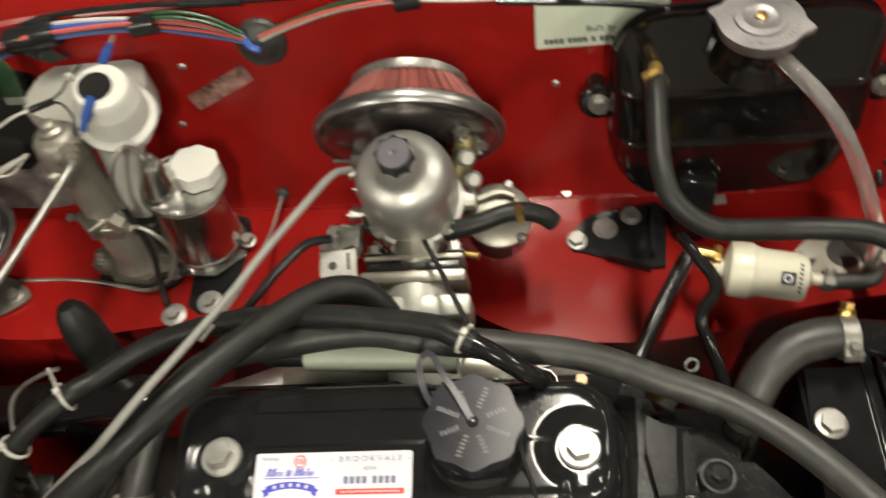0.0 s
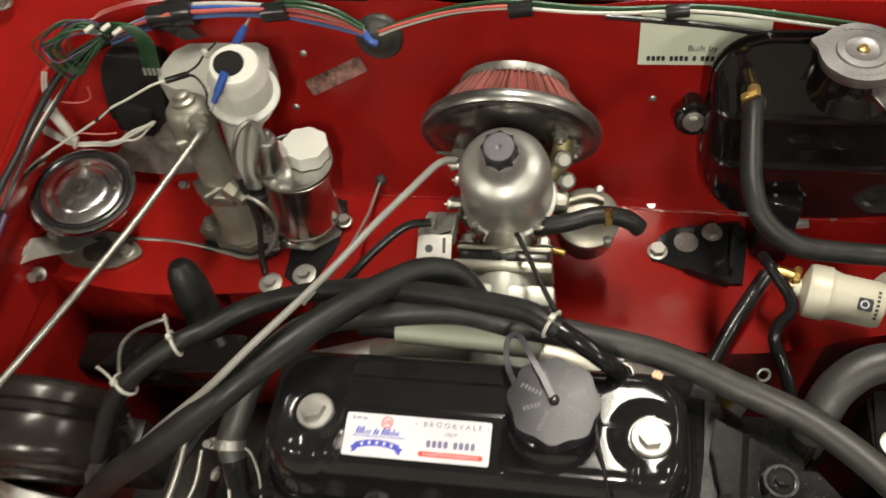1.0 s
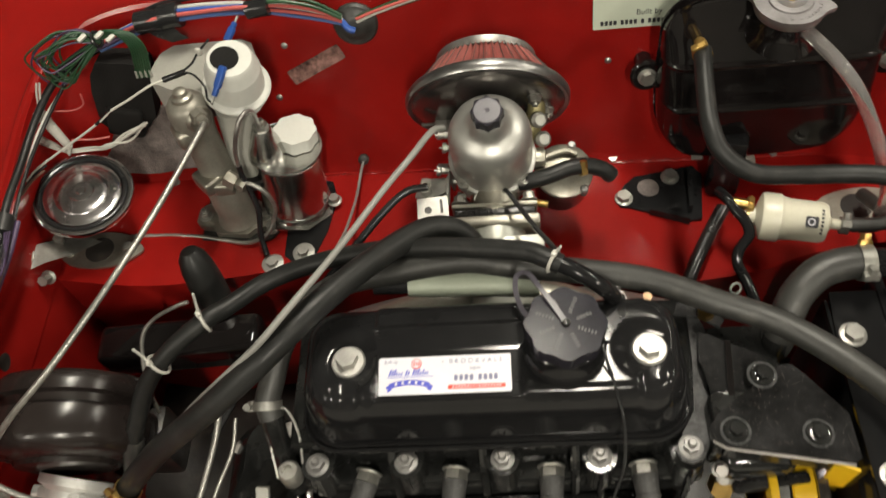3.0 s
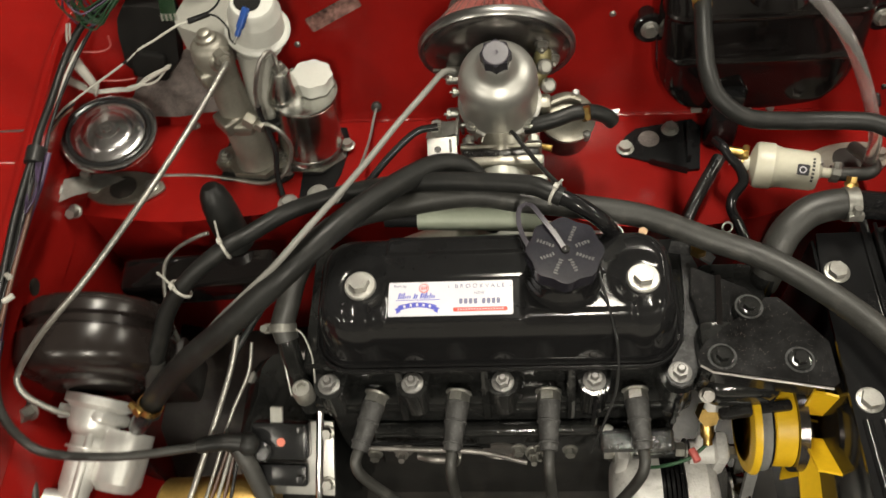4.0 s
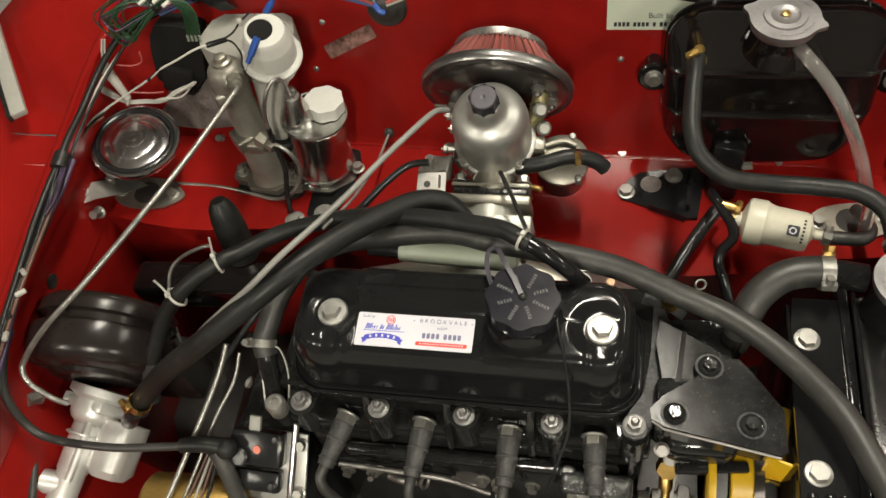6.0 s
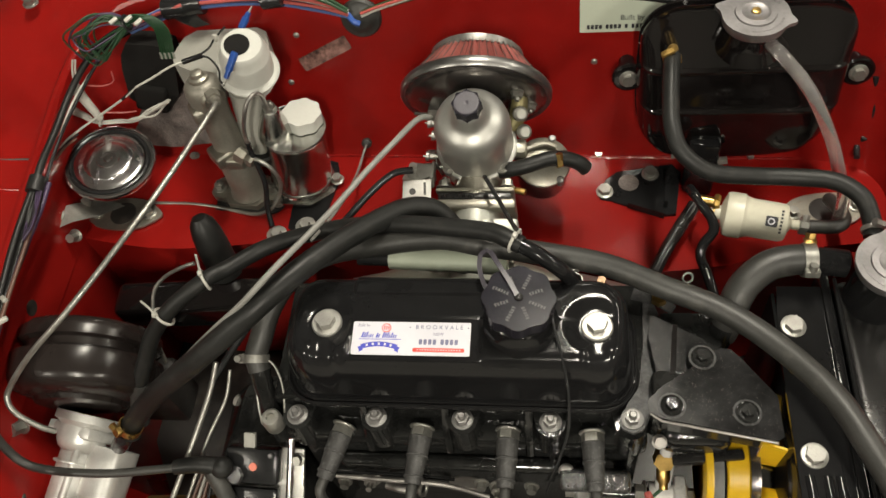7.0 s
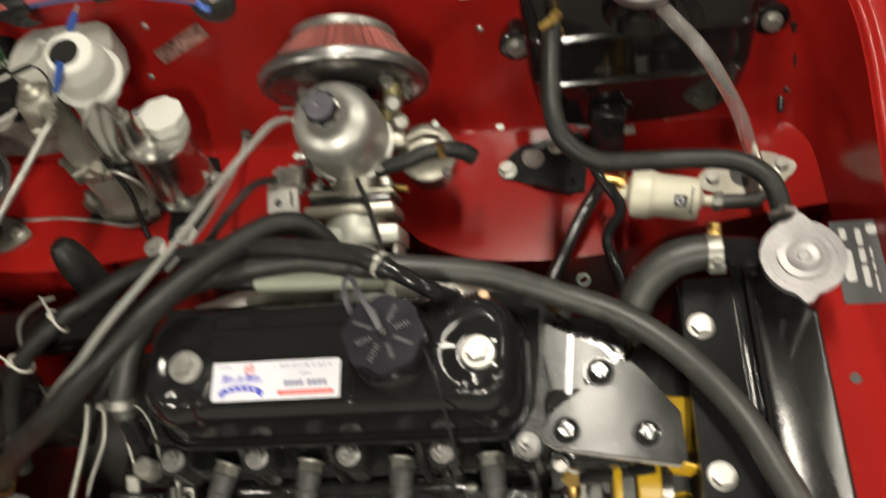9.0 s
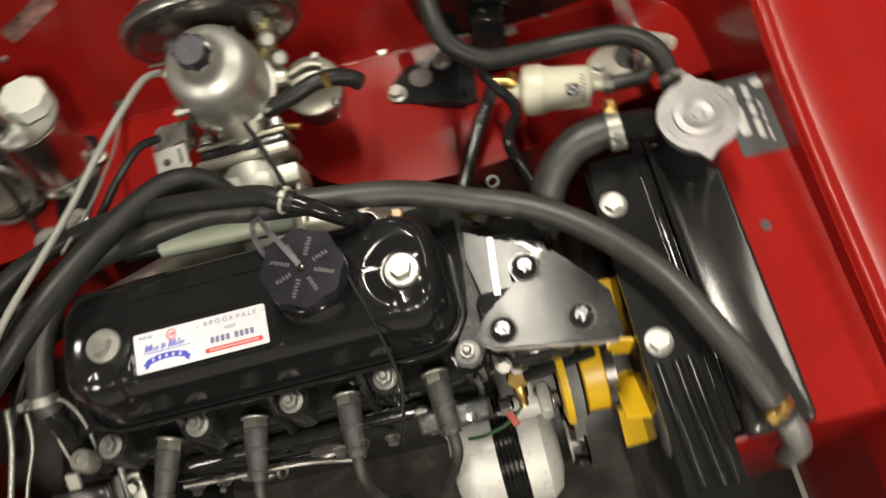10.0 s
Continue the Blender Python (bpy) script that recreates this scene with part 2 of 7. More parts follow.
def join(*bms):
    out = bms[0]
    for b in bms[1:]:
        me = bpy.data.meshes.new("tmp")
        b.to_mesh(me)
        b.free()
        out.from_mesh(me)
        bpy.data.meshes.remove(me)
    return out


def bevelled(bm, w, seg=2, angle=30):
    if w > 0:
        edges = [e for e in bm.edges if len(e.link_faces) == 2 and e.calc_face_angle(0) > radians(angle)]
        bmesh.ops.bevel(bm, geom=edges, offset=w, segments=seg, profile=0.5, affect="EDGES", clamp_overlap=True)
    return bm


def box(sx, sy, sz, m=None, bev=0.002, seg=2, taper=1.0):
    """A box on its base: x and y centred, z from 0 to sz."""
    bm = bmesh.new()
    bmesh.ops.create_cube(bm, size=1)
    for v in bm.verts:
        k = taper if v.co.z > 0 else 1
        v.co = Vector((v.co.x * sx * k, v.co.y * sy * k, (v.co.z + 0.5) * sz))
    bevelled(bm, bev, seg)
    if m is not None:
        bm.transform(m)
    return bm


def prism(outline, z0, z1, m=None, bev=0.001, seg=2):
    """A plate of any outline (x, y), from z0 to z1."""
    bm = bmesh.new()
    low = [bm.verts.new((x, y, z0)) for x, y in outline]
    top = [bm.verts.new((x, y, z1)) for x, y in outline]
    bm.faces.new(low[::-1])
    bm.faces.new(top)
    n = len(outline)
    for i in range(n):
        bm.faces.new((low[i], low[(i + 1) % n], top[(i + 1) % n], top[i]))
    bevelled(bm, bev, seg)
    if m is not None:
        bm.transform(m)
    return bm


def rounded(sx, sy, r, n=6):
    """A rounded rectangle's outline, about the origin."""
    pts = []
    for cx, cy, a in ((sx / 2 - r, sy / 2 - r, 0), (-sx / 2 + r, sy / 2 - r, 90), (-sx / 2 + r, -sy / 2 + r, 180), (sx / 2 - r, -sy / 2 + r, 270)):
        for i in range(n + 1):
            t = radians(a + 90 * i / n)
            pts.append((cx + r * math.cos(t), cy + r * math.sin(t)))
    return pts


def ngon(r, n, turn=0.0):
    return [(r * math.cos(radians(turn) + 2 * math.pi * i / n), r * math.sin(radians(turn) + 2 * math.pi * i / n)) for i in range(n)]


def lathe(profile, seg=32, m=None):
    """Turns (radius, height) pairs about z; open ends are closed."""
    bm = bmesh.new()
    rings = []
    for r, z in profile:
        if r < 1e-6:
            rings.append([bm.verts.new((0, 0, z))])
        else:
            rings.append([bm.verts.new((r * math.cos(2 * math.pi * i / seg), r * math.sin(2 * math.pi * i / seg), z)) for i in range(seg)])
    for a, b in zip(rings, rings[1:]):
        for i in range(seg):
            j = (i + 1) % seg
            if len(a) == 1 and len(b) > 1:
                bm.faces.new((a[0], b[i], b[j]))
            elif len(b) == 1 and len(a) > 1:
                bm.faces.new((a[i], a[j], b[0]))
            elif len(a) > 1:
                bm.faces.new((a[i], a[j], b[j], b[i]))
    for ring in (rings[0], rings[-1]):
        if len(ring) > 1:
            bm.faces.new(ring)
    if m is not None:
        bm.transform(m)
    return bm


def spline(pts, per=8):
    """A Catmull-Rom curve through the points."""
    p = [Vector(q) for q in pts]
    p = [2 * p[0] - p[1], *p, 2 * p[-1] - p[-2]]
    out = []
    for i in range(1, len(p) - 2):
        a, b, c, d = p[i - 1 : i + 3]
        for k in range(per):
            t = k / per
            out.append(0.5 * (2 * b + (c - a) * t + (2 * a - 5 * b + 4 * c - d) * t * t + (3 * b - a - 3 * c + d) * t**3))
    out.append(p[-2])
    return out


def tube(pts, r, seg=12, per=8, curve=True, ends=True, waves=None):
    """A round tube along points; r is one radius or one for each end."""
    line = spline(pts, per) if curve and len(pts) > 2 else [Vector(q) for q in pts]
    bm = bmesh.new()
    rings, n = [], len(line)
    side = None
    for i, p in enumerate(line):
        d = (line[min(i + 1, n - 1)] - line[max(i - 1, 0)]).normalized()
        if side is None:
            side = d.orthogonal().normalized()
        side = (side - d * side.dot(d)).normalized()
        up = d.cross(side)
        rad = r if isinstance(r, (int, float)) else r[0] + (r[1] - r[0]) * i / (n - 1)
        if waves:
            rad *= 1 + waves * (i % 2)
        rings.append([bm.verts.new(p + rad * (math.cos(2 * math.pi * k / seg) * side + math.sin(2 * math.pi * k / seg) * up)) for k in range(seg)])
    for a, b in zip(rings, rings[1:]):
        for k in range(seg):
            bm.faces.new((a[k], a[(k + 1) % seg], b[(k + 1) % seg], b[k]))
    if ends:
        bm.faces.new(rings[0][::-1])
        bm.faces.new(rings[-1])
    return bm


def axis(at, direction, spin=0.0):
    """A pose at a point, with its z along a direction."""
    d = Vector(direction).normalized()
    return Matrix.Translation(at) @ d.to_track_quat("Z", "Y").to_matrix().to_4x4() @ Matrix.Rotation(radians(spin), 4, "Z")


def hexbolt(r, h, washer=0.0, m=None, thick=0.002, spin=10):
    """A hexagon head with a chamfered top, on a round washer."""
    head = prism(ngon(r, 6, spin), thick if washer else 0, h + (thick if washer else 0), bev=r * 0.10, seg=1)
    bms = [head]
    if washer:
        bms.append(lathe([(washer, 0), (washer, thick * 0.8), (washer * 0.93, thick), (0, thick)], 24))
    bm = join(*bms)
    if m is not None:
        bm.transform(m)
    return bm


def ring(r, tube_r, seg=28, sub=8, m=None):
    prof = [(r + tube_r * math.cos(2 * math.pi * i / sub), tube_r * math.sin(2 * math.pi * i / sub)) for i in range(sub)]
    bm = bmesh.new()
    loops = [[bm.verts.new((a * math.cos(2 * math.pi * k / seg), a * math.sin(2 * math.pi * k / seg), b)) for k in range(seg)] for a, b in prof]
    for i in range(sub):
        for k in range(seg):
            bm.faces.new((loops[i][k], loops[i][(k + 1) % seg], loops[(i + 1) % sub][(k + 1) % seg], loops[(i + 1) % sub][k]))
    if m is not None:
        bm.transform(m)
    return bm


def band(r, w, m, t=0.0012):
    """A worm-drive clip: band, screw housing, screw head."""
    strap = lathe([(r, -w / 2), (r + t, -w / 2), (r + t, w / 2), (r, w / 2), (r, -w / 2)], 28)
    house = box(0.009, 0.007, w * 1.2, Matrix.Translation((0, r + 0.003, -w * 0.6)), 0.001, 1)
    screw = hexbolt(0.0042, 0.008, m=axis((0.004, r + 0.004, 0), (1, 0, 0)))
    bm = join(strap, house, screw)
    bm.transform(m)
    return bm


def sheet(grid):
    """A surface through rows of points."""
    bm = bmesh.new()
    rows = [[bm.verts.new(p) for p in row] for row in grid]
    for a, b in zip(rows, rows[1:]):
        for i in range(len(a) - 1):
            bm.faces.new((a[i], a[i + 1], b[i + 1], b[i]))
    return bm


def thick(bm, t):
    """Gives a surface its sheet thickness."""
    bmesh.ops.recalc_face_normals(bm, faces=bm.faces)
    bmesh.ops.solidify(bm, geom=list(bm.faces), thickness=t)
    return bm


def letters(body, size, m, align="CENTER"):
    """Flat lettering in the built-in font, as a mesh."""
    cu = bpy.data.curves.new("txt", "FONT")
    cu.body, cu.size, cu.align_x, cu.align_y, cu.extrude = body, size, align, "CENTER", 0.0002
    ob = bpy.data.objects.new("txt", cu)
    scene.collection.objects.link(ob)
    me = bpy.data.meshes.new_from_object(ob.evaluated_get(bpy.context.evaluated_depsgraph_get()))
    bm = bmesh.new()
    bm.from_mesh(me)
    bpy.data.objects.remove(ob)
    bpy.data.curves.remove(cu)
    bpy.data.meshes.remove(me)
    bm.transform(m)
    return bm


# ---------------------------------------------------------------- the garage round the car
def room():
    x0, x1, y0, y1 = -6.0, 6.0, -6.5, 6.5
    tagged(solid("floor", box(12.4, 13.4, 0.1, Matrix.Translation((0, 0, -0.1)), 0), CONCRETE, "", ""), "grey concrete garage floor under the car", "floor", kind="structure")
    tagged(solid("ceiling", box(12.4, 13.4, 0.1, Matrix.Translation((0, 0, CEIL)), 0), CEILING, "", ""), "plain pale boarded garage ceiling", "ceiling", kind="structure")
    for name, sx, sy, x, y in (("wall_north", 12.0, 0.2, 0, y1 + 0.1), ("wall_south", 12.0, 0.2, 0, y0 - 0.1), ("wall_east", 0.2, 13.4, x1 + 0.1, 0), ("wall_west", 0.2, 13.4, x0 - 0.1, 0)):
        tagged(solid(name, box(sx, sy, CEIL, Matrix.Translation((x, y, 0)), 0), WALL, "", ""), "plain pale painted garage wall", "wall", kind="structure")
    for x, y, sx, sy, _, turn in TUBES:
        # unseen fittings; all but the first belong to the added fill
        t = thing("ceiling_light", "white ceiling fitting with a lit tube, out of view", "ceiling light", (x, y, CEIL - 0.07), "ceiling lights")
        part("housing", box(sx + 0.06, sy + 0.05, 0.035, pose(x, y, CEIL - 0.036, 0, 0, turn), 0.004), WHITE, t)
        part("diffuser", prism(rounded(sx, sy, 0.04), CEIL - 0.07, CEIL - 0.037, pose(x, y, 0, 0, 0, turn), 0.004), TUBE_GLOW, t, "lit white diffuser")


room()

# ---------------------------------------------------------------- the car's red body round the engine bay
# rim of the bay, base of its wall, and the way outwards, from front left round the back to front right
RIM = [
    ((-0.557, -0.42, 0.672), (-0.553, -0.42), (-1, 0)), ((-0.557, -0.25, 0.682), (-0.553, -0.25), (-1, 0)), ((-0.557, -0.10, 0.692), (-0.553, -0.10), (-1, 0)),
    ((-0.557, 0.03, 0.708), (-0.553, 0.03), (-1, 0)), ((-0.557, 0.15, 0.726), (-0.553, 0.15), (-1, 0)), ((-0.557, 0.28, 0.742), (-0.553, 0.28), (-1, 0)),
    ((-0.552, 0.345, 0.756), (-0.540, 0.325), (-1, 0.25)), ((-0.528, 0.392, 0.782), (-0.515, 0.345), (-1, 0.9)), ((-0.480, 0.420, 0.808), (-0.475, 0.352), (-0.6, 1)),
    ((-0.40, 0.430, 0.824), (-0.40, 0.353), (-0.1, 1)), ((-0.25, 0.430, 0.826), (-0.25, 0.353), (0, 1)), ((-0.10, 0.430, 0.826), (-0.10, 0.352), (0, 1)),
    ((0.05, 0.430, 0.824), (0.05, 0.352), (0, 1)), ((0.20, 0.430, 0.822), (0.20, 0.352), (0, 1)), ((0.35, 0.430, 0.820), (0.35, 0.352), (0.1, 1)),
    ((0.43, 0.424, 0.812), (0.43, 0.350), (0.6, 1)), ((0.49, 0.396, 0.790), (0.48, 0.342), (1, 0.9)), ((0.520, 0.350, 0.765), (0.508, 0.322), (1, 0.25)),
    ((0.530, 0.28, 0.745), (0.522, 0.28), (1, 0)), ((0.530, 0.15, 0.712), (0.524, 0.15), (1, 0)), ((0.530, 0.03, 0.697), (0.524, 0.03), (1, 0)),
    ((0.530, -0.10, 0.690), (0.524, -0.10), (1, 0)), ((0.530, -0.25, 0.685), (0.524, -0.25), (1, 0)), ((0.530, -0.42, 0.680), (0.524, -0.42), (1, 0)),
]
SHELF = 0.586
LIP = [(-0.60, 0.208), (-0.43, 0.186), (-0.25, 0.205), (-0.10, 0.232), (0.02, 0.222), (0.06, 0.196), (0.12, 0.172), (0.22, 0.166), (0.31, 0.178), (0.38, 0.200), (0.56, 0.225)]


def smooth(a, b, v):
    """0 at a, 1 at b, eased between."""
    k = max(0.0, min(1.0, (v - a) / (b - a)))
    return k * k * (3 - 2 * k)


def shelf_z(x):
    """The shelf falls slightly towards the radiator side."""
    return SHELF - 0.032 * x


def hollow(x, z, u):
    """How far the bulkhead lies behind the straight line from shelf to rim: hollow, with a shallow round swelling in the middle."""
    d = math.hypot(x - 0.01, (z - 0.79) * 1.1)
    return 0.005 * math.sin(math.pi * u) - 0.007 * max(0, min(1, (0.110 - d) / 0.02))


def bulk(x, z, proud=0.0):
    """A point on the flat part of the bulkhead."""
    z0 = shelf_z(x)
    u = (z - z0) / (0.824 - z0)
    return Vector((x, 0.3525 + (0.430 - 0.3525) * u + hollow(x, z, u) - proud, z))


def fine_rim(per=4):
    rim = spline([r for r, _, _ in RIM], per)
    base = spline([(*b, shelf_z(b[0])) for _, b, _ in RIM], per)
    out = spline([(*o, 0) for _, _, o in RIM], per)
    return list(zip(rim, base, [o.normalized() for o in out]))


def car_body():
    t = thing("car_body", "bright red painted car body around an open engine bay", "car body", (0, 0, 0))
    rim = fine_rim()
    # wall of the bay, with a slight hollow; the middle carries a shallow round swelling
    rows = []
    for u in (0, 0.02, 0.06, 0.15, 0.25, 0.35, 0.45, 0.55, 0.65, 0.75, 0.85, 0.93, 0.97, 1.0):
        row = []
        for r, b, o in rim:
            p = b.lerp(r, u)
            k = hollow(p.x, p.z, u) * max(0, o.y)
            row.append(p + o * k + Vector((0, -0.0025 * max(0, 1 - u / 0.02) ** 2 * max(0, o.y), 0)))
        rows.append(row)
    part("bulkhead", thick(sheet(rows), 0.0016), RED, t, sharp=50)
    # outer wings and scuttle: a rolled edge, the gutter, the crown, and down to the floor
    rows = []
    for off, dz in ((0, 0), (0.003, 0.004), (0.008, 0.004), (0.012, 0.0), (0.02, -0.004), (0.07, 0.0), (0.13, 0.01), (0.19, 0.008), (0.225, -0.03), (0.238, -0.12), (0.24, -0.4), (0.24, None)):
        rows.append([Vector((r.x + o.x * off, r.y + o.y * off, 0.0 if dz is None else r.z + dz)) for r, b, o in rim])
    part("wing", sheet(rows), RED, t, sharp=50)
    # shelf with a rolled front lip and the face below it
    lip = spline([(x, y, 0) for x, y in LIP], 6)
    rows = [[Vector((p.x, y, shelf_z(p.x) + z)) for p in lip] for y, z in ((0.362, 0.001), (0.32, 0), (0.29, 0))]
    rows += [[Vector((p.x, p.y + dy, shelf_z(p.x) + dz)) for p in lip] for dy, dz in ((0.0, 0), (0.003, -0.10), (0.01, -0.25), (0.012, -0.34))]
    part("shelf", sheet(rows), RED, t, sharp=50)
    # lower sides of the bay
    for name, x, lean in (("inner_wing", -0.553, 0.15), ("inner_wing", 0.524, 0.02)):
        ys = (-0.42, -0.25, -0.14, -0.09, -0.04, 0.04, 0.27)
        k = [1 if y < -0.08 else 0.3 if y < 0 else 0 for y in ys]
        part(name, sheet([[Vector((x + lean * w * u, y, shelf_z(x) + (0.24 - shelf_z(x)) * u)) for y, w in zip(ys, k)] for u in (0, 0.3, 0.7, 1)]), RED, t)
    # unseen front panel, coloured dark so the gloss cover mirrors no red
    part("dark_front_panel", box(1.10, 0.012, 0.44, Matrix.Translation((-0.015, -0.42, 0)), 0.002), SHADE, t)
    # dark sheet added below; its colour stands for the bay's shaded depth
    part("dark_bay_floor", box(1.10, 0.72, 0.01, Matrix.Translation((-0.015, -0.06, 0.236)), 0), SHADE, t)
    part("crossmember", box(0.20, 0.05, 0.05, Matrix.Translation((-0.385, 0.118, 0.545)) @ Matrix.Rotation(radians(3), 4, "Z"), 0.010, 3), TANK_BLACK, t, "black cross bar")
    # ledge beside the radiator
    part("ledge", prism([(0.425, -0.203), (0.529, -0.203), (0.529, 0.136), (0.425, 0.136)], 0.668, 0.671, bev=0.001), RED, t)
    part("ledge_face", box(0.150, 0.003, 0.40, Matrix.Translation((0.4545, -0.2015, 0.268)), 0.0005), RED, t)
    part("hole", lathe([(0.0, 0), (0.0052, 0), (0.0052, 0.0006), (0, 0.0006)], 16, Matrix.Translation((0.478, -0.018, 0.671))), SHADE, t, "dark drilled hole")
    part("hole", lathe([(0, 0), (0.0105, 0), (0.0105, 0.0008), (0, 0.0008)], 20, axis((-0.5535, 0.063, 0.652), (1, 0, 0))), SHADE, t, "dark round hole")
    for x, y, z in ((0.154, 0.354, 0.582), (0.357, 0.352, 0.575), (-0.428, 0.346, 0.600)):
        part("panel_bolt", hexbolt(0.0055, 0.005, 0.0075, axis((x, y, z), (0, -0.35, 1)), 0.0012), ZINC, t, "small zinc bolt")
    for x, z in ((-0.241, 0.765), (-0.262, 0.700), (0.145, 0.715)):
        part("screw", lathe([(0.0045, 0), (0.0042, 0.002), (0.002, 0.0035), (0, 0.0036)], 14, axis(bulk(x, z), (0, -1, 0.3))), ZINC, t, "small bright screw")
    part("seam", tube([(-0.575, 0.236, 0.7335), (-0.62, 0.235, 0.735), (-0.70, 0.234, 0.745)], 0.0012, 6), SHADE, t, "thin dark panel gap")
    part("seam", tube([(-0.575, 0.192, 0.727), (-0.64, 0.190, 0.729)], 0.0016, 6, curve=False), RED, t)
    rnd = random.Random(4)
    part("seam_sealer", tube([(x, 0.3485 + rnd.uniform(-0.0008, 0.0008), shelf_z(x) + 0.001 + rnd.uniform(-0.0006, 0.0006)) for x in [-0.30 + 0.0055 * i for i in range(140)]], 0.0017, 6, 1, waves=0.35), RED, t)
    for i in range(24):
        x = rnd.uniform(-0.1, 0.46)
        part("paint_nib", lathe([(0.0022, 0), (0.0015, 0.0012), (0, 0.0016)], 8, axis(bulk(x, rnd.choice((0.60, 0.61, 0.64, 0.70, 0.71)) + rnd.uniform(-0.006, 0.006)), (0, -1, 0.3))), RED, t)
    part("wing_bolt", hexbolt(0.008, 0.006, 0.011, axis((-0.615, 0.455, 0.800), (0, 0, 1))), ZINC, t, "small zinc bolt")
    return t


car_body()


# ---------------------------------------------------------------- the engine
def loft(levels):
    """Rounded-rectangle rings stacked into a pan; each level: cx, cy, z, sx, sy, r."""
    bm = bmesh.new()
    loops = []
    for cx, cy, z, sx, sy, r in levels:
        loops.append([bm.verts.new((cx + x, cy + y, z)) for x, y in rounded(sx, sy, r, 6)])
    for a, b in zip(loops, loops[1:]):
        for i in range(len(a)):
            j = (i + 1) % len(a)
            bm.faces.new((a[i], a[j], b[j], b[i]))
    bm.faces.new(loops[0][::-1])
    bm.faces.new(loops[-1])
    return bm


def rocker_height(x, y, z):
    """Presses the cover's panels, bolt seats and front troughs into its plain dome."""
    up = smooth(0.690, 0.738, z)
    # sunk panel in front of a low step, sloping slightly to the front
    inside = smooth(-0.1165, -0.1115, x) * smooth(0.0270, 0.0200, x) * smooth(0.0345, 0.0300, y)
    z += 0.0040 * up * smooth(0.0308, 0.0345, y) * smooth(-0.1165, -0.1115, x) * smooth(0.0270, 0.0200, x)
    z += (min(0.7461, 0.7443 + (y + 0.0178) * 0.0875) - z) * inside * smooth(0.736, 0.741, z)
    for b in (-0.14, 0.14):
        r = math.hypot(x - b, y)
        # conical seat round the bolt, and a trough from it down the front
        drop = 0.0052 * max(smooth(0.036, 0.0175, r), math.exp(-(((x - b) / 0.0125) ** 4)) * smooth(0.004, -0.006, y))
        z -= drop * (1 - inside) * smooth(0.690, 0.732, z)
    return z


def rocker_cover():
    t = thing("rocker_cover", "gloss black pressed rocker cover on the engine", "engine cover", (0, 0.01, 0.664))
    cx, cy = -0.007, 0.0075
    sx, sy = 0.384, 0.137
    # rings from the flange inwards: inset, height
    wall = [(0.0, 0.664), (0.0, 0.6665), (0.0, 0.6675), (0.0012, 0.6690), (0.0042, 0.6690), (0.0056, 0.6700), (0.0068, 0.6740), (0.0076, 0.682), (0.0086, 0.692), (0.0098, 0.704), (0.0112, 0.715), (0.0130, 0.7235), (0.0152, 0.7305), (0.0178, 0.7362), (0.0205, 0.7404), (0.0235, 0.7435), (0.0268, 0.7454), (0.0300, 0.7463), (0.0330, 0.7466), (0.0365, 0.7467), (0.0405, 0.7467), (0.0414, 0.7467), (0.0423, 0.7467), (0.0432, 0.7467), (0.0441, 0.7467), (0.0450, 0.7467), (0.0459, 0.7467), (0.0470, 0.7467), (0.0540, 0.7467), (0.0610, 0.7467), (0.0660, 0.7467)]
    bm = bmesh.new()
    loops = []
    for inset, z, _ in spline([(i, z, 0) for i, z in wall], 3):
        w, h = sx / 2 - inset, sy / 2 - inset
        r = max(0.002, min(0.040 - inset * 0.55, h))
        loop = []
        legs = [((w, -(h - r)), (w, h - r)), ((w - r, h), (-(w - r), h)), ((-w, h - r), (-w, -(h - r))), ((-(w - r), -h), (w - r, -h))]
        centres = [(w - r, h - r), (-(w - r), h - r), (-(w - r), -(h - r)), (w - r, -(h - r))]
        counts = [40, 190, 40, 190]
        for k in range(4):
            (ax, ay), (bx, by) = legs[k]
            for i in range(counts[k]):
                u = i / counts[k]
                loop.append((ax + (bx - ax) * u, ay + (by - ay) * u))
            for i in range(10):
                a = radians(90 * k + 9 * i)
                loop.append((centres[k][0] + r * math.cos(a), centres[k][1] + r * math.sin(a)))
        loops.append([bm.verts.new((cx + x, cy + y, rocker_height(cx + x, cy + y, z) if z > 0.676 else z)) for x, y in loop])
    for a, b in zip(loops, loops[1:]):
        for i in range(len(a)):
            j = (i + 1) % len(a)
            bm.faces.new((a[i], a[j], b[j], b[i]))
    bm.faces.new(loops[0][::-1])
    bm.faces.new(loops[-1])
    part("shell", bm, BLACK, t, sharp=80)
    part("flange_bead", tube([(cx + x, cy + y, 0.669) for x, y in rounded(sx - 0.004, sy - 0.004, 0.039, 8)] + [(cx + sx / 2 - 0.002, cy + sy / 2 - 0.041, 0.669)], 0.0022, 8, curve=False), BLACK, t)
    part("flange_step", tube([(cx + x, cy + y, 0.6705) for x, y in rounded(sx - 0.0120, sy - 0.0120, 0.0365, 8)] + [(cx + sx / 2 - 0.0060, cy + sy / 2 - 0.0425, 0.6705)], 0.0019, 8, curve=False), BLACK, t)
    part("gasket", prism([(cx + x, cy + y) for x, y in rounded(sx - 0.004, sy - 0.004, 0.039, 8)], 0.6622, 0.6645, bev=0), SHADE, t, "dark cork gasket")
    for x in (-0.14, 0.14):
        b = part("cover_bolt", hexbolt(0.0102, 0.0085, 0.0, Matrix.Translation((x, 0, 0.7455))), PALE_ZINC, t, "bright zinc hexagon bolt")
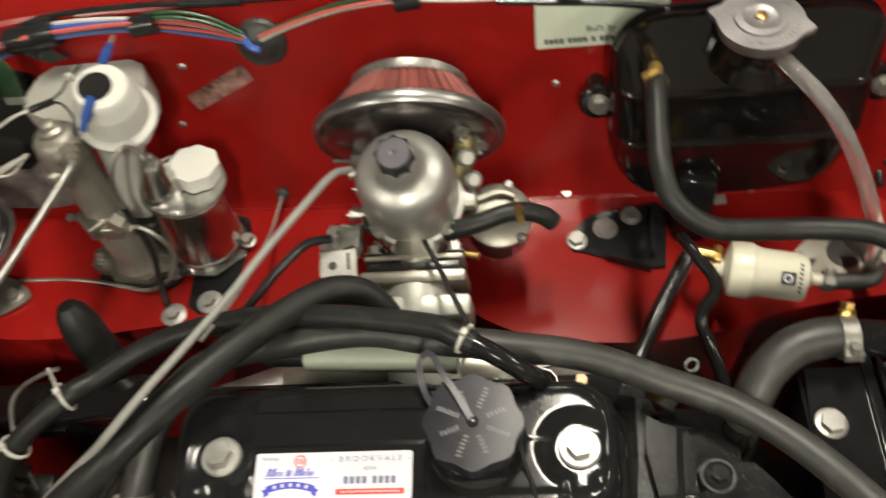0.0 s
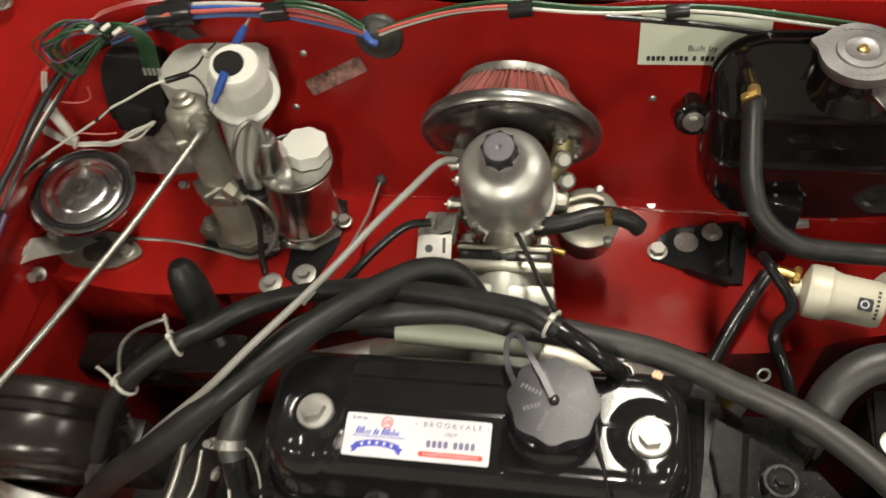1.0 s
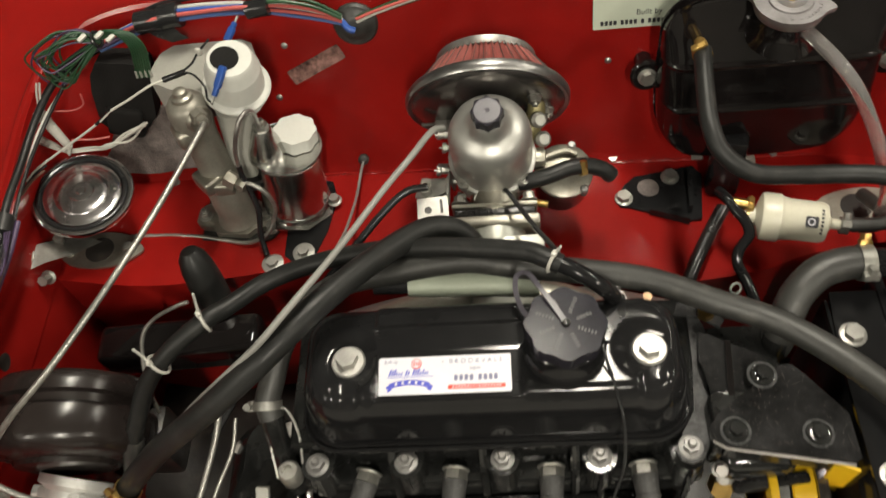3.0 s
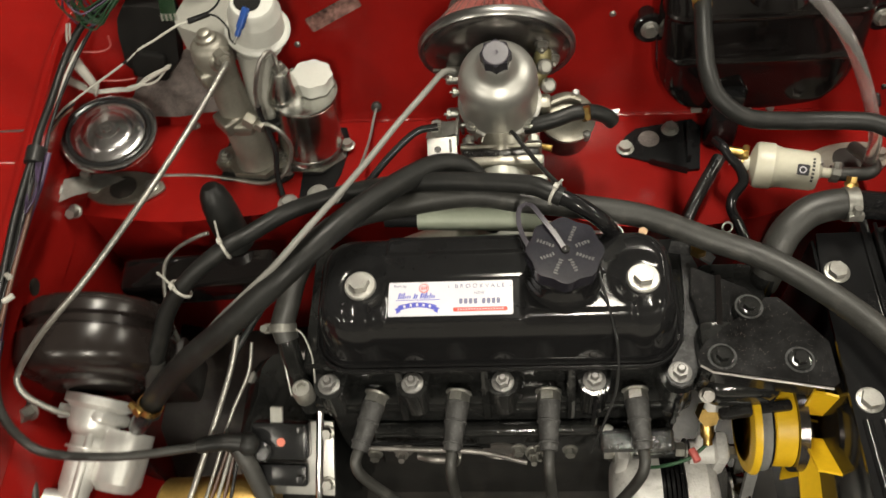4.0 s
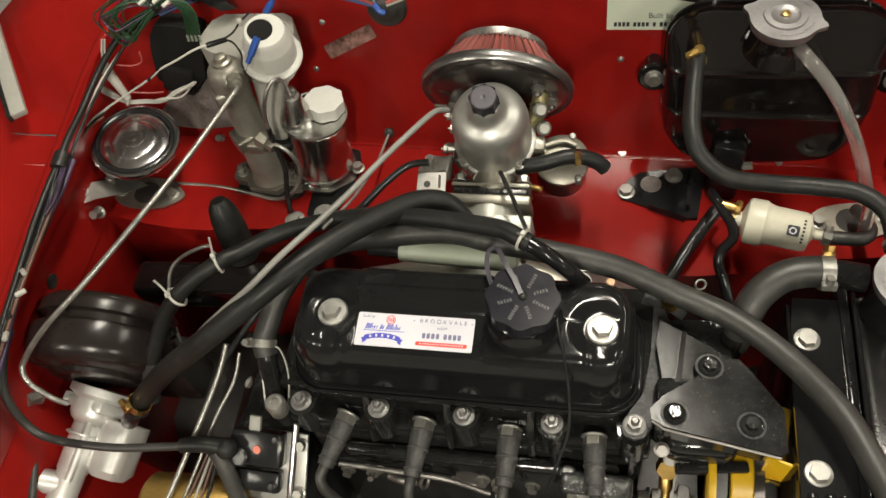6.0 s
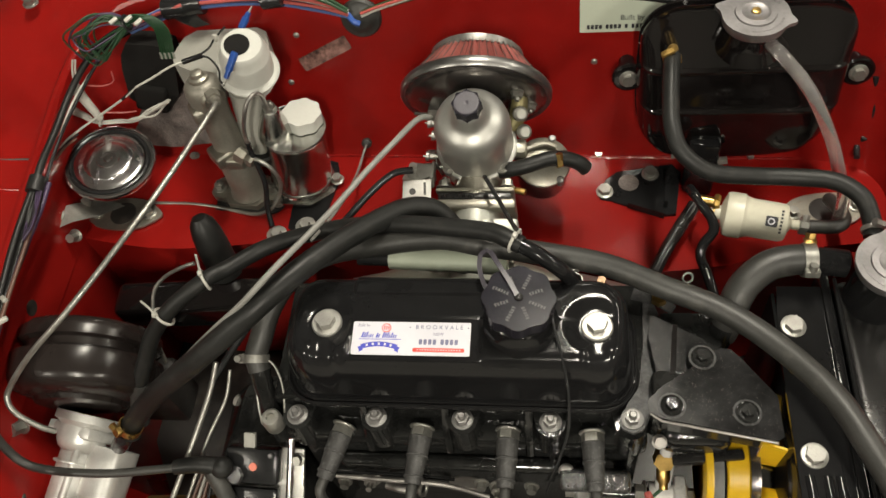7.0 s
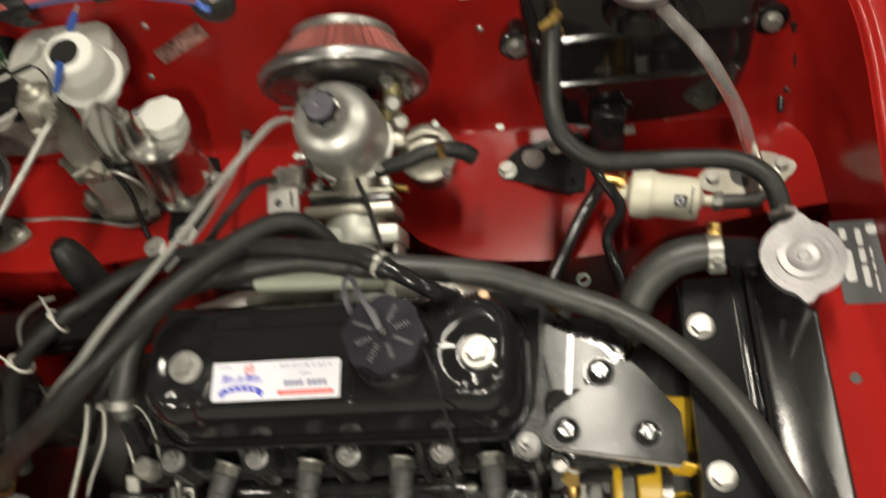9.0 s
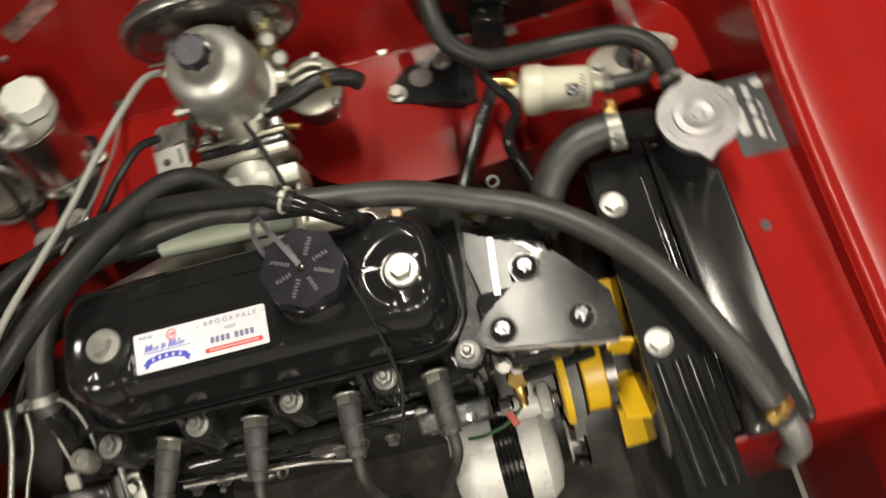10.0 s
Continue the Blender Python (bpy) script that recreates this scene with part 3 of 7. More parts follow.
        part("washer", lathe([(0.0160, 0.7405), (0.0162, 0.7445), (0.0150, 0.7460), (0.009, 0.7462), (0, 0.7462)], 28, Matrix.Translation((x, 0, 0))), PALE_ZINC, b)
        # small folded clip at the foot of each trough
        part("trough_clip", tube([(x - 0.009, -0.0500, 0.704), (x - 0.004, -0.0515, 0.698), (x + 0.004, -0.0515, 0.698), (x + 0.009, -0.0500, 0.704)], 0.0016, 8, 4), BLACK, t)
    part("filler_neck", lathe([(0.045, 0.738), (0.041, 0.7445), (0.0375, 0.7475), (0.0355, 0.7505), (0.0365, 0.7525), (0.0345, 0.756), (0.032, 0.768), (0.0345, 0.7705), (0.0345, 0.775), (0.032, 0.777), (0, 0.777)], 48, Matrix.Translation((0.063, 0.004, 0))), BLACK, t)
    return t


def name_plate():
    """White vinyl label: small bars stand for the makers' words and the number."""
    t = thing("printed_label", "white vinyl label with blue and red printing on the rocker cover", "label", (-0.048, -0.018, 0.746))
    m = Matrix.Translation((-0.0485, -0.0178, 0.7448)) @ Matrix.Rotation(radians(5.0), 4, "X")
    part("card", prism(rounded(0.123, 0.0365, 0.002), 0, 0.0007, m, 0), PAPER, t)
    z = 0.0008
    def bar(name, x, y, w, h, ink):
        part(name, prism(rounded(w, h, min(w, h) * 0.3, 2), z, z + 0.0002, m @ Matrix.Translation((x, y, 0)), 0), ink, t)
    def patch(name, outline, ink, up=0.0):
        part(name, prism(outline, z + up, z + up + 0.0002, m, 0), ink, t)
    part("emblem", ring(0.0045, 0.0008, 24, 4, m @ Matrix.Translation((-0.0262, 0.0115, z - 0.0004))), INK_RED, t)
    for dx in (-0.0020, 0.0002, 0.0024):
        bar("emblem_bar", -0.0262 + dx, 0.0115, 0.0013, 0.0042, INK_RED)
    part("lettering", letters("Built by", 0.0042, m @ Matrix.Translation((-0.0500, 0.0140, z))), INK_GREY, t, "small blue-grey letters")
    # two script words and the sign between them, as slanted strokes over a thin rule
    x = -0.0515
    for w, h in ((0.0016, 0.0062), (0.0014, 0.0054), (0.0016, 0.0062), (0.0010, 0.0034), (0.0012, 0.0034), (0.0010, 0.0034), (0, 0), (0.0016, 0.0050), (0.0014, 0.0040), (0, 0), (0.0016, 0.0062), (0.0014, 0.0054), (0.0016, 0.0062), (0.0014, 0.0034), (0.0012, 0.0058), (0.0014, 0.0034), (0.0012, 0.0034)):
        if w:
            b = 0.0004
            patch("stroke", [(x - w / 2, b), (x + w / 2, b), (x + w / 2 + h * 0.3, b + h), (x - w / 2 + h * 0.3, b + h)], INK_BLUE)
        x += 0.0022
    bar("rule", -0.032, -0.0012, 0.044, 0.0006, INK_BLUE)
    # curved ribbon with pale marks
    n = 12
    arc = lambda u, r: (-0.0325 + (0.052 + r) * math.sin(u), -0.0590 + (0.052 + r) * math.cos(u))
    us = [-0.36 + 0.72 * i / n for i in range(n + 1)]
    patch("ribbon", [arc(u, -0.0020) for u in us] + [arc(u, 0.0032) for u in reversed(us)], INK_BLUE)
    for s in (-1, 1):
        patch("ribbon_end", [arc(s * 0.34, -0.0035), arc(s * 0.44, -0.0040), arc(s * 0.415, -0.0012), arc(s * 0.43, 0.0016), arc(s * 0.35, 0.0016)][:: -s], INK_BLUE)
    for i in range(5):
        u = -0.24 + 0.12 * i
        cx, cy = arc(u, 0.0006)
        part("ribbon_mark", box(0.0022, 0.0026, 0.0002, m @ Matrix.Translation((cx, cy, z + 0.0003)) @ Matrix.Rotation(-u, 4, "Z"), 0), PAPER, t)
    part("lettering", letters("B R O O K V A L E", 0.0062, m @ Matrix.Translation((0.0290, 0.0125, z))), INK_GREY, t, "blue-grey capital letters")
    for x in (-0.0015, 0.0590):
        bar("dot", x, 0.0122, 0.0012, 0.0012, INK_GREY)
    part("lettering", letters("NSW", 0.0046, m @ Matrix.Translation((0.0285, 0.0050, z))), INK_GREY, t, "blue-grey capital letters")
    for k in range(8):
        bar("number_bar", 0.0105 + 0.0048 * k + (0.0032 if k > 3 else 0), -0.0035, 0.0034, 0.0058, INK_GREY)
    bar("red_strip", 0.0295, -0.0122, 0.053, 0.0042, INK_RED)
    for k in range(17):
        part("strip_mark", box(0.0014, 0.0013, 0.0002, m @ Matrix.Translation((0.0080 + 0.0027 * k, -0.0122, z + 0.0003)), 0), PAPER, t)


def oil_cap():
    t = thing("oil_filler_cap", "black ribbed plastic oil filler cap with a tether", "filler cap", (0.063, 0.004, 0.778))
    out = []
    for i in range(64):
        a = 2 * math.pi * i / 64
        r = 0.0352 + 0.0016 * math.cos(8 * a)
        out.append((r * math.cos(a), r * math.sin(a)))
    m = Matrix.Translation((0.063, 0.004, 0.786)) @ Matrix.Rotation(radians(2.8), 4, "Y") @ Matrix.Translation((0, 0, -0.786))
    part("cap", prism(out, 0.778, 0.794, m, 0.003, 3), CAP, t)
    part("skirt", lathe([(0.029, 0.772), (0.031, 0.774), (0.031, 0.779), (0, 0.779)], 28, m), CAP, t)
    part("rivet", lathe([(0.0045, 0), (0.0042, 0.002), (0.002, 0.003), (0, 0.003)], 14, m @ Matrix.Translation((0, 0, 0.794))), SATIN, t, "dark rivet")
    for a0 in range(22, 382, 45):
        a = radians(a0)
        for k in range(6 if a0 % 2 else 5):
            part("raised_mark", box(0.0017, 0.0034, 0.0005, m @ Matrix.Rotation(a, 4, "Z") @ Matrix.Translation((0.0120 + 0.0030 * k, 0.0004 * (k % 2), 0.7938)), 0), INK_WORN, t)
    for line in ([(0.063, 0.004, 0.7965), (0.054, 0.020, 0.7985), (0.042, 0.040, 0.7990), (0.034, 0.056, 0.794), (0.029, 0.064, 0.786)], [(0.029, 0.064, 0.786), (0.022, 0.062, 0.780), (0.021, 0.050, 0.773), (0.026, 0.036, 0.765), (0.034, 0.026, 0.760)]):
        path = spline([Vector(q) for q in line], 8)
        grid = []
        for i, q in enumerate(path):
            d = path[min(i + 1, len(path) - 1)] - path[max(i - 1, 0)]
            side = Vector((d.y, -d.x, 0)).normalized() * 0.0024
            grid.append([q - side, q + side])
        part("strap", thick(sheet(grid), 0.0014), KNOB, t, "flat black plastic strap")


def dip_tether():
    t = tube([(0.094, 0.004, 0.772), (0.098, -0.012, 0.758), (0.104, -0.031, 0.746), (0.111, -0.062, 0.728), (0.112, -0.085, 0.69), (0.104, -0.104, 0.656), (0.088, -0.125, 0.60)], 0.0016, 8)
    solid("thin_cable", t, PLASTIC, "thin black cable hanging over the rocker cover", "cable")


HEAD_NUTS = [-0.185, -0.096, -0.001, 0.093, 0.177]
PLUGS = [-0.142, -0.051, 0.046, 0.138]


def engine():
    t = thing("engine_block", "black painted engine block and cylinder head", "engine", (0, 0, 0.246))
    head = part("cylinder_head", box(0.415, 0.150, 0.066, Matrix.Translation((-0.006, 0.022, 0.598)), 0.005), BLACK_CAST, t)
    part("head_step", box(0.405, 0.03, 0.03, Matrix.Translation((-0.006, -0.062, 0.588)), 0.006), BLACK_CAST, t)
    part("block", box(0.40, 0.17, 0.353, Matrix.Translation((-0.006, 0.018, 0.246)), 0.01), BLACK_CAST, t)
    part("side_cover", box(0.30, 0.02, 0.11, Matrix.Translation((-0.01, -0.077, 0.44)), 0.012, 3), BLACK_CAST, t)
    part("gasket", box(0.40, 0.156, 0.0025, Matrix.Translation((-0.006, 0.018, 0.5965)), 0), STEELY, t)
    for x in HEAD_NUTS:
        part("stud_lug", prism([(0.0165 * math.cos(radians(a)), 0.0165 * math.sin(radians(a))) for a in range(180, 361, 20)] + [(0.020, 0.014), (-0.020, 0.014)], 0.600, 0.652, Matrix.Translation((x, -0.067, 0)), 0.0022), BLACK_CAST, t)
        up = 0.016 if x > 0.17 else 0.0
        n = part("head_nut", hexbolt(0.0078, 0.0070, 0.0118, Matrix.Translation((x, -0.067, 0.652 + up)), 0.0018, 10 + 700 * x), DULL_NUT, t, "dull steel nut on a washer")
        part("stud", lathe([(0.0042, 0.66), (0.0042, 0.6645), (0.003, 0.666), (0, 0.666)], 14, Matrix.Translation((x, -0.067, up))), DULL_NUT, n)
    # bright collar bolt with a bracket loop at the end of the head
    part("collar_bolt", join(lathe([(0.0112, 0.640), (0.0112, 0.660), (0.009, 0.663), (0.0052, 0.663), (0.0052, 0.658), (0, 0.658)], 24, Matrix.Translation((-0.212, -0.075, 0)))), ZINC, t, "bright zinc collar bolt")
    part("bracket_loop", tube([(-0.225, -0.078, 0.648), (-0.232, -0.045, 0.668), (-0.228, -0.022, 0.684), (-0.214, -0.020, 0.684), (-0.203, -0.040, 0.668), (-0.200, -0.072, 0.646)], 0.0012, 6), ZINC, t, "bent bright wire loop")
    # water outlet and mounting plate at the end of the head
    part("outlet_housing", loft([(0.236, 0.0, 0.60, 0.09, 0.12, 0.02), (0.236, 0.004, 0.655, 0.085, 0.12, 0.02), (0.238, 0.008, 0.668, 0.072, 0.10, 0.02)]), BLACK_CAST, t)
    part("outlet_boss", lathe([(0.019, 0.655), (0.016, 0.680), (0.0145, 0.6965), (0, 0.6965)], 24, Matrix.Translation((0.248, -0.009, 0))), BLACK_CAST, t)
    part("outlet_stub", tube([(0.262, 0.022, 0.62), (0.272, 0.032, 0.65), (0.278, 0.042, 0.672)], 0.014, 16), BLACK_CAST, t)
    part("edge_plate", prism([(0.163, -0.070), (0.167, -0.078), (0.177, -0.0825), (0.187, -0.079), (0.193, -0.070), (0.197, -0.058), (0.204, -0.02), (0.212, 0.05), (0.205, 0.072), (0.194, 0.072), (0.192, 0.02), (0.186, -0.03), (0.172, -0.052)], 0.664, 0.668, bev=0.0008), WORN, t, "worn grey plate edge")
    part("edge_plate", prism([(0.180, 0.070), (0.206, 0.064), (0.222, 0.052), (0.228, 0.060), (0.216, 0.078), (0.184, 0.082)], 0.676, 0.680, bev=0.0008), WORN, t, "bare grey plate end")
    part("brass_bolt", hexbolt(0.0088, 0.009, 0.0, Matrix.Translation((0.210, 0.067, 0.680)), spin=24), BRASS, t, "small brass bolt")
    part("brass_bolt", hexbolt(0.0048, 0.006, 0.0, Matrix.Translation((0.146, 0.058, 0.733))), TAN_METAL, t, "small tan plated bolt")
    part("web", prism([(0.214, -0.03), (0.220, -0.03), (0.226, 0.03), (0.221, 0.03)], 0.66, 0.694, bev=0.001), TANK_BLACK, t)
    part("outlet_face", prism([(0.200, 0.046), (0.196, 0.020), (0.206, -0.040), (0.252, -0.012), (0.262, 0.004), (0.252, 0.018)], 0.676, 0.685, bev=0.0025), PLATE, t)
    plate = part("mounting_plate", prism([(0.190, -0.060), (0.192, -0.070), (0.204, -0.077), (0.312, -0.096), (0.318, -0.092), (0.317, -0.050), (0.287, -0.010), (0.277, 0.001), (0.266, 0.001), (0.202, -0.045)], 0.693, 0.6965, bev=0.001), PLATE, t)
    for x, y in ((0.214, -0.063), (0.286, -0.068), (0.248, -0.009)):
        part("plate_bolt", join(hexbolt(0.0068, 0.0062, 0.0100, Matrix.Translation((x, y, 0.6965)), 0.0018), ring(0.0104, 0.0010, m=Matrix.Translation((x, y, 0.6975)))), BLACK_CAST, plate)
        part("worn_ring", lathe([(0.0138, 0.6964), (0.0138, 0.6967), (0.0116, 0.6967), (0.0116, 0.6964), (0.0138, 0.6964)], 32, Matrix.Translation((x, y, 0))), WORN, plate, "bare worn ring")
    part("plate_edge", tube([(0.193, -0.071, 0.694), (0.204, -0.0785, 0.694), (0.312, -0.0975, 0.694)], 0.0014, 6, curve=False), STEELY, plate, "bare worn metal edge")
    part("plate_fold", prism([(0.205, -0.068), (0.305, -0.086), (0.300, -0.090), (0.206, -0.074)], 0.660, 0.694, bev=0.001), BLACK, plate)
    part("bracket_under", box(0.10, 0.05, 0.07, Matrix.Translation((0.245, -0.045, 0.625)), 0.01), BLACK_CAST, t)
    # block details in the shadow below the plugs
    part("core_plug", lathe([(0.021, 0), (0.021, 0.004), (0.016, 0.006), (0.014, 0.003), (0, 0.003)], 24, axis((-0.01, -0.087, 0.50), (0, -1, 0.1))), STEELY, t, "dull steel core plug")
    part("oil_pipe", tube([(-0.16, -0.10, 0.545), (-0.10, -0.104, 0.55), (-0.03, -0.106, 0.545), (0.02, -0.11, 0.52)], 0.003, 8), STEELY, t, "thin steel pipe")
    for x, z in ((-0.155, 0.52), (0.07, 0.53), (0.012, 0.535)):
        part("cover_stud", hexbolt(0.006, 0.007, 0.009, axis((x, -0.098, z), (0, -1, 0.25))), ZINC, t, "zinc nut")
    part("front_boss", box(0.080, 0.026, 0.03, axis((0.142, -0.088, 0.535), (0, -0.45, 1)), 0.006, 3), ROUGH_GLOSS, t, "lumpy bright casting")
    part("tab_nut", hexbolt(0.006, 0.006, 0.009, Matrix.Translation((0.110, -0.088, 0.557))), ZINC, t, "zinc nut")
    part("cover_edge", tube([(-0.165, -0.094, 0.545), (-0.12, -0.096, 0.548), (-0.05, -0.096, 0.541), (-0.02, -0.096, 0.536)], 0.0022, 8), BLACK, t)
    part("clip_arm", tube([(-0.105, -0.098, 0.512), (-0.085, -0.104, 0.516), (-0.066, -0.102, 0.512)], 0.005, 10), STEELY, t, "dull steel clip")
    part("clip_ring", ring(0.008, 0.0022, m=axis((-0.060, -0.102, 0.514), (1, -0.3, 0.3))), ZINC, t, "zinc ring")
    for x, z, r in ((-0.122, 0.524, 0.0085), (0.029, 0.510, 0.0075), (0.036, 0.522, 0.005)):
        part("block_stud", join(hexbolt(r, 0.008, r * 1.4, axis((x, -0.094, z), (0, -1, 0.5))), tube([(x, -0.098, z + 0.002), (x, -0.112, z + 0.010)], r * 0.45, 8, curve=False)), STEELY if r > 0.008 else ZINC, t, "steel stud and nut")
    rnd = random.Random(21)
    for x in (0.094, 0.178):
        part("paint_run", tube([(x + rnd.uniform(-0.001, 0.001), -0.0835 - 0.0006 * k, 0.645 - 0.008 * k) for k in range(9)], 0.0026, 6, 1, waves=0.5), BLACK, t)
    part("thermostat_elbow", box(0.075, 0.05, 0.045, Matrix.Translation((0.245, -0.058, 0.605)), 0.014, 3), BLACK_CAST, t)
    for x, y, z in ((0.206, -0.080, 0.640),):
        part("small_nut", hexbolt(0.006, 0.007, 0.008, axis((x, y, z), (0, -0.5, 1))), STEELY, t, "dull steel nut")
    for x in (-0.11, -0.02, 0.07):
        part("casting_rib", tube([(x, -0.056, 0.664), (x, -0.072, 0.63), (x, -0.080, 0.59)], 0.005, 8), BLACK_CAST, t)


def plug_leads():
    for x, aim, bend in zip(PLUGS, (-0.30, -0.12, -0.03, 0.06), (0.034, 0.004, 0.004, -0.020)):
        at = (x, -0.076, 0.618)
        t = thing("spark_plug_lead", "black rubber boot and lead on a spark plug", "ignition lead", at, "ignition leads")
        d = Vector((aim, -1, -0.04)).normalized()
        p = Vector(at)
        plug = part("spark_plug", hexbolt(0.0130, 0.010, 0.0, axis(p - d * 0.010, d)), ZINC, t, "bright plated spark plug")
        part("seat_ring", ring(0.0126, 0.0018, m=axis(p - d * 0.011, d)), ZINC, plug)
        q = p - d * 0.001
        e = p + d * 0.050 + Vector((0, 0, -0.008))
        boot = part("boot", tube([q, q.lerp(e, 0.25), q.lerp(e, 0.5), q.lerp(e, 0.75), e], (0.0128, 0.0092), 20, 5), BOOT, t)
        part("bead", ring(0.0113, 0.0014, m=axis(q.lerp(e, 0.42), d)), BOOT, boot)
        part("bead", ring(0.0099, 0.0014, m=axis(q.lerp(e, 0.86), d)), BOOT, boot)
        drop = [q.lerp(e, 0.9), e + d * 0.014 + Vector((0, 0, -0.006)), e + d * 0.026 + Vector((bend * 0.4, 0, -0.026)), e + d * 0.034 + Vector((bend * 1.4, 0, -0.09)), e + d * 0.02 + Vector((bend * 2.2, 0, -0.22))]
        part("lead", tube(drop, 0.0060, 12), RUBBER, t)


rocker_cover()
name_plate()
oil_cap()
dip_tether()
engine()
plug_leads()


# ---------------------------------------------------------------- carburettor, air filter, inlet
CARB = Matrix.Translation((0.002, 0.262, 0.705)) @ Matrix.Rotation(radians(17), 4, "X")


def carburettor():
    t = thing("carburettor", "cast alloy carburettor with a polished dashpot", "carburettor", m=CARB.copy())
    def p(name, bm, material, parent=None, label=""):
        return part(name, bm, material, parent or t, label, local=True)
    pot = p("dashpot", lathe([(0.0485, 0.017), (0.0490, 0.018), (0.0490, 0.0205), (0.0475, 0.0220), (0.0450, 0.0225), (0.0448, 0.050), (0.0448, 0.066), (0.0444, 0.074), (0.0432, 0.0815), (0.0410, 0.0880), (0.0380, 0.0932), (0.0345, 0.0968), (0.0308, 0.0992), (0.0272, 0.1010), (0.0240, 0.1032), (0.0215, 0.1062), (0.0197, 0.1100), (0.0184, 0.1145), (0.0172, 0.1185), (0.0160, 0.120), (0, 0.120)], 64), BRUSHED)
    knob = [((0.0168 - 0.0022 * abs(math.sin(4 * a))) * math.cos(a), (0.0168 - 0.0022 * abs(math.sin(4 * a))) * math.sin(a)) for a in [2 * math.pi * i / 64 for i in range(64)]]
    cap = p("damper_cap", prism(knob, 0.119, 0.135, bev=0.0006), CAP, pot, "black ribbed damper cap")
    # flat top whose reflected grey sheen is given as colour
    p("cap_top", lathe([(0.0142, 0.1345), (0.0142, 0.1352), (0.0138, 0.1358), (0.0134, 0.1360), (0.0130, 0.1360), (0.0032, 0.1360), (0.0028, 0.1360), (0.0016, 0.1355), (0, 0.1355)], 32), KNOB, cap, "flat top with its grey sheen coloured in")
    for a in (45, 135, 225, 315):
        x, y = 0.045 * math.cos(radians(a)), 0.045 * math.sin(radians(a))
        p("ear", join(lathe([(0.008, 0.016), (0.008, 0.026), (0, 0.026)], 14, Matrix.Translation((x, y, 0))), hexbolt(0.0042, 0.004, m=Matrix.Translation((x, y, 0.026)))), ZINC, pot)
    p("body", loft([(0, 0, -0.035, 0.05, 0.07, 0.012), (0, 0, -0.02, 0.066, 0.08, 0.014), (0, 0, 0.0, 0.072, 0.09, 0.016), (0, 0, 0.022, 0.084, 0.088, 0.03)]), CARB_CAST)
    p("bore", lathe([(0.028, -0.075), (0.028, 0.06), (0, 0.06)], 28, Matrix.Translation((0, 0, 0.0)) @ Matrix.Rotation(radians(-90), 4, "X")), ALLOY)
    for y, w, sx, sz in ((-0.060, 0.006, 0.094, 0.050), (-0.080, 0.012, 0.098, 0.056)):
        p("flange", box(sx, w, sz, Matrix.Translation((0, y, -0.022)), 0.003), ALLOY)
    p("spacer", box(0.088, 0.010, 0.048, Matrix.Translation((0, -0.069, -0.020)), 0.002), SATIN, None, "dark spacer block")
    for x in (-0.038, 0.038):
        p("flange_nut", hexbolt(0.0065, 0.007, 0.009, axis((x, -0.055, 0.018), (0, 1, 0))), ZINC, None, "zinc nut")
        p("stud", lathe([(0.003, 0), (0.003, 0.016), (0, 0.017)], 10, axis((x, -0.055, 0.012), (0, 1, 0))), ZINC)
    p("front_ear", prism(rounded(0.016, 0.014, 0.006), -0.002, 0.002, axis((-0.014, -0.050, 0.016), (0, -0.5, 1)), 0.0008), CARB_CAST)
    p("front_boss", lathe([(0.0062, 0), (0.0062, 0.012), (0.005, 0.014), (0, 0.014)], 18, axis((0.014, -0.046, 0.008), (0, -0.7, 0.7))), CARB_CAST)
    p("drop_link", tube([(-0.034, -0.046, 0.020), (-0.034, -0.050, -0.004)], 0.0036, 10, curve=False), ZINC)
    p("drop_nut", hexbolt(0.0060, 0.006, 0.0078, axis((-0.034, -0.050, -0.004), (0, -0.3, 1))), ZINC, None, "zinc nut")
    # linkage with springs and levers on the cable side
    p("lever", prism(rounded(0.012, 0.04, 0.005), 0, 0.002, axis((-0.048, -0.02, 0.0), (1, 0, 0.1)), 0.0005), ZINC)
    p("lever", prism(rounded(0.016, 0.028, 0.006), 0, 0.002, axis((-0.056, -0.035, 0.006), (1, 0.2, 0.2), 30), 0.0005), ZINC)
    p("spindle", tube([(-0.075, -0.02, 0.0), (0.05, -0.02, 0.0)], 0.004, 10, curve=False), ZINC)
    for k, (y, z) in enumerate(((-0.045, 0.012), (-0.028, 0.018), (-0.005, 0.004))):
        coil = [(-0.050 - 0.012 * i / 40, y + 0.0048 * math.cos(i * 0.9), z + 0.0048 * math.sin(i * 0.9)) for i in range(41)]
        p("spring", tube(coil, 0.0008, 6, 2), ZINC)
    for x, y, z in ((-0.040, 0.010, 0.024), (-0.044, 0.022, 0.034), (-0.048, -0.012, 0.012)):
        p("adjuster", join(lathe([(0.0042, 0), (0.0042, 0.010), (0.006, 0.011), (0.006, 0.015), (0, 0.015)], 12, axis((x, y, z), (-1, 0, 0.2))), tube([(x, y, z), (x - 0.018, y, z + 0.003)], 0.0013, 8, curve=False)), ZINC)
    p("lug", box(0.028, 0.02, 0.028, Matrix.Translation((0.046, 0.0, -0.012)), 0.005), ALLOY)
    p("vacuum_stub", lathe([(0.004, 0), (0.004, 0.02), (0, 0.02)], 12, axis((0.04, -0.05, 0.0), (1, -0.3, 0.1))), BRASS, None, "short brass stub")
    p("fixing_arm", tube([(0.036, 0.020, 0.012), (0.048, 0.034, 0.024), (0.052, 0.050, 0.036), (0.050, 0.064, 0.040)], (0.012, 0.009), 12), OLIVE)
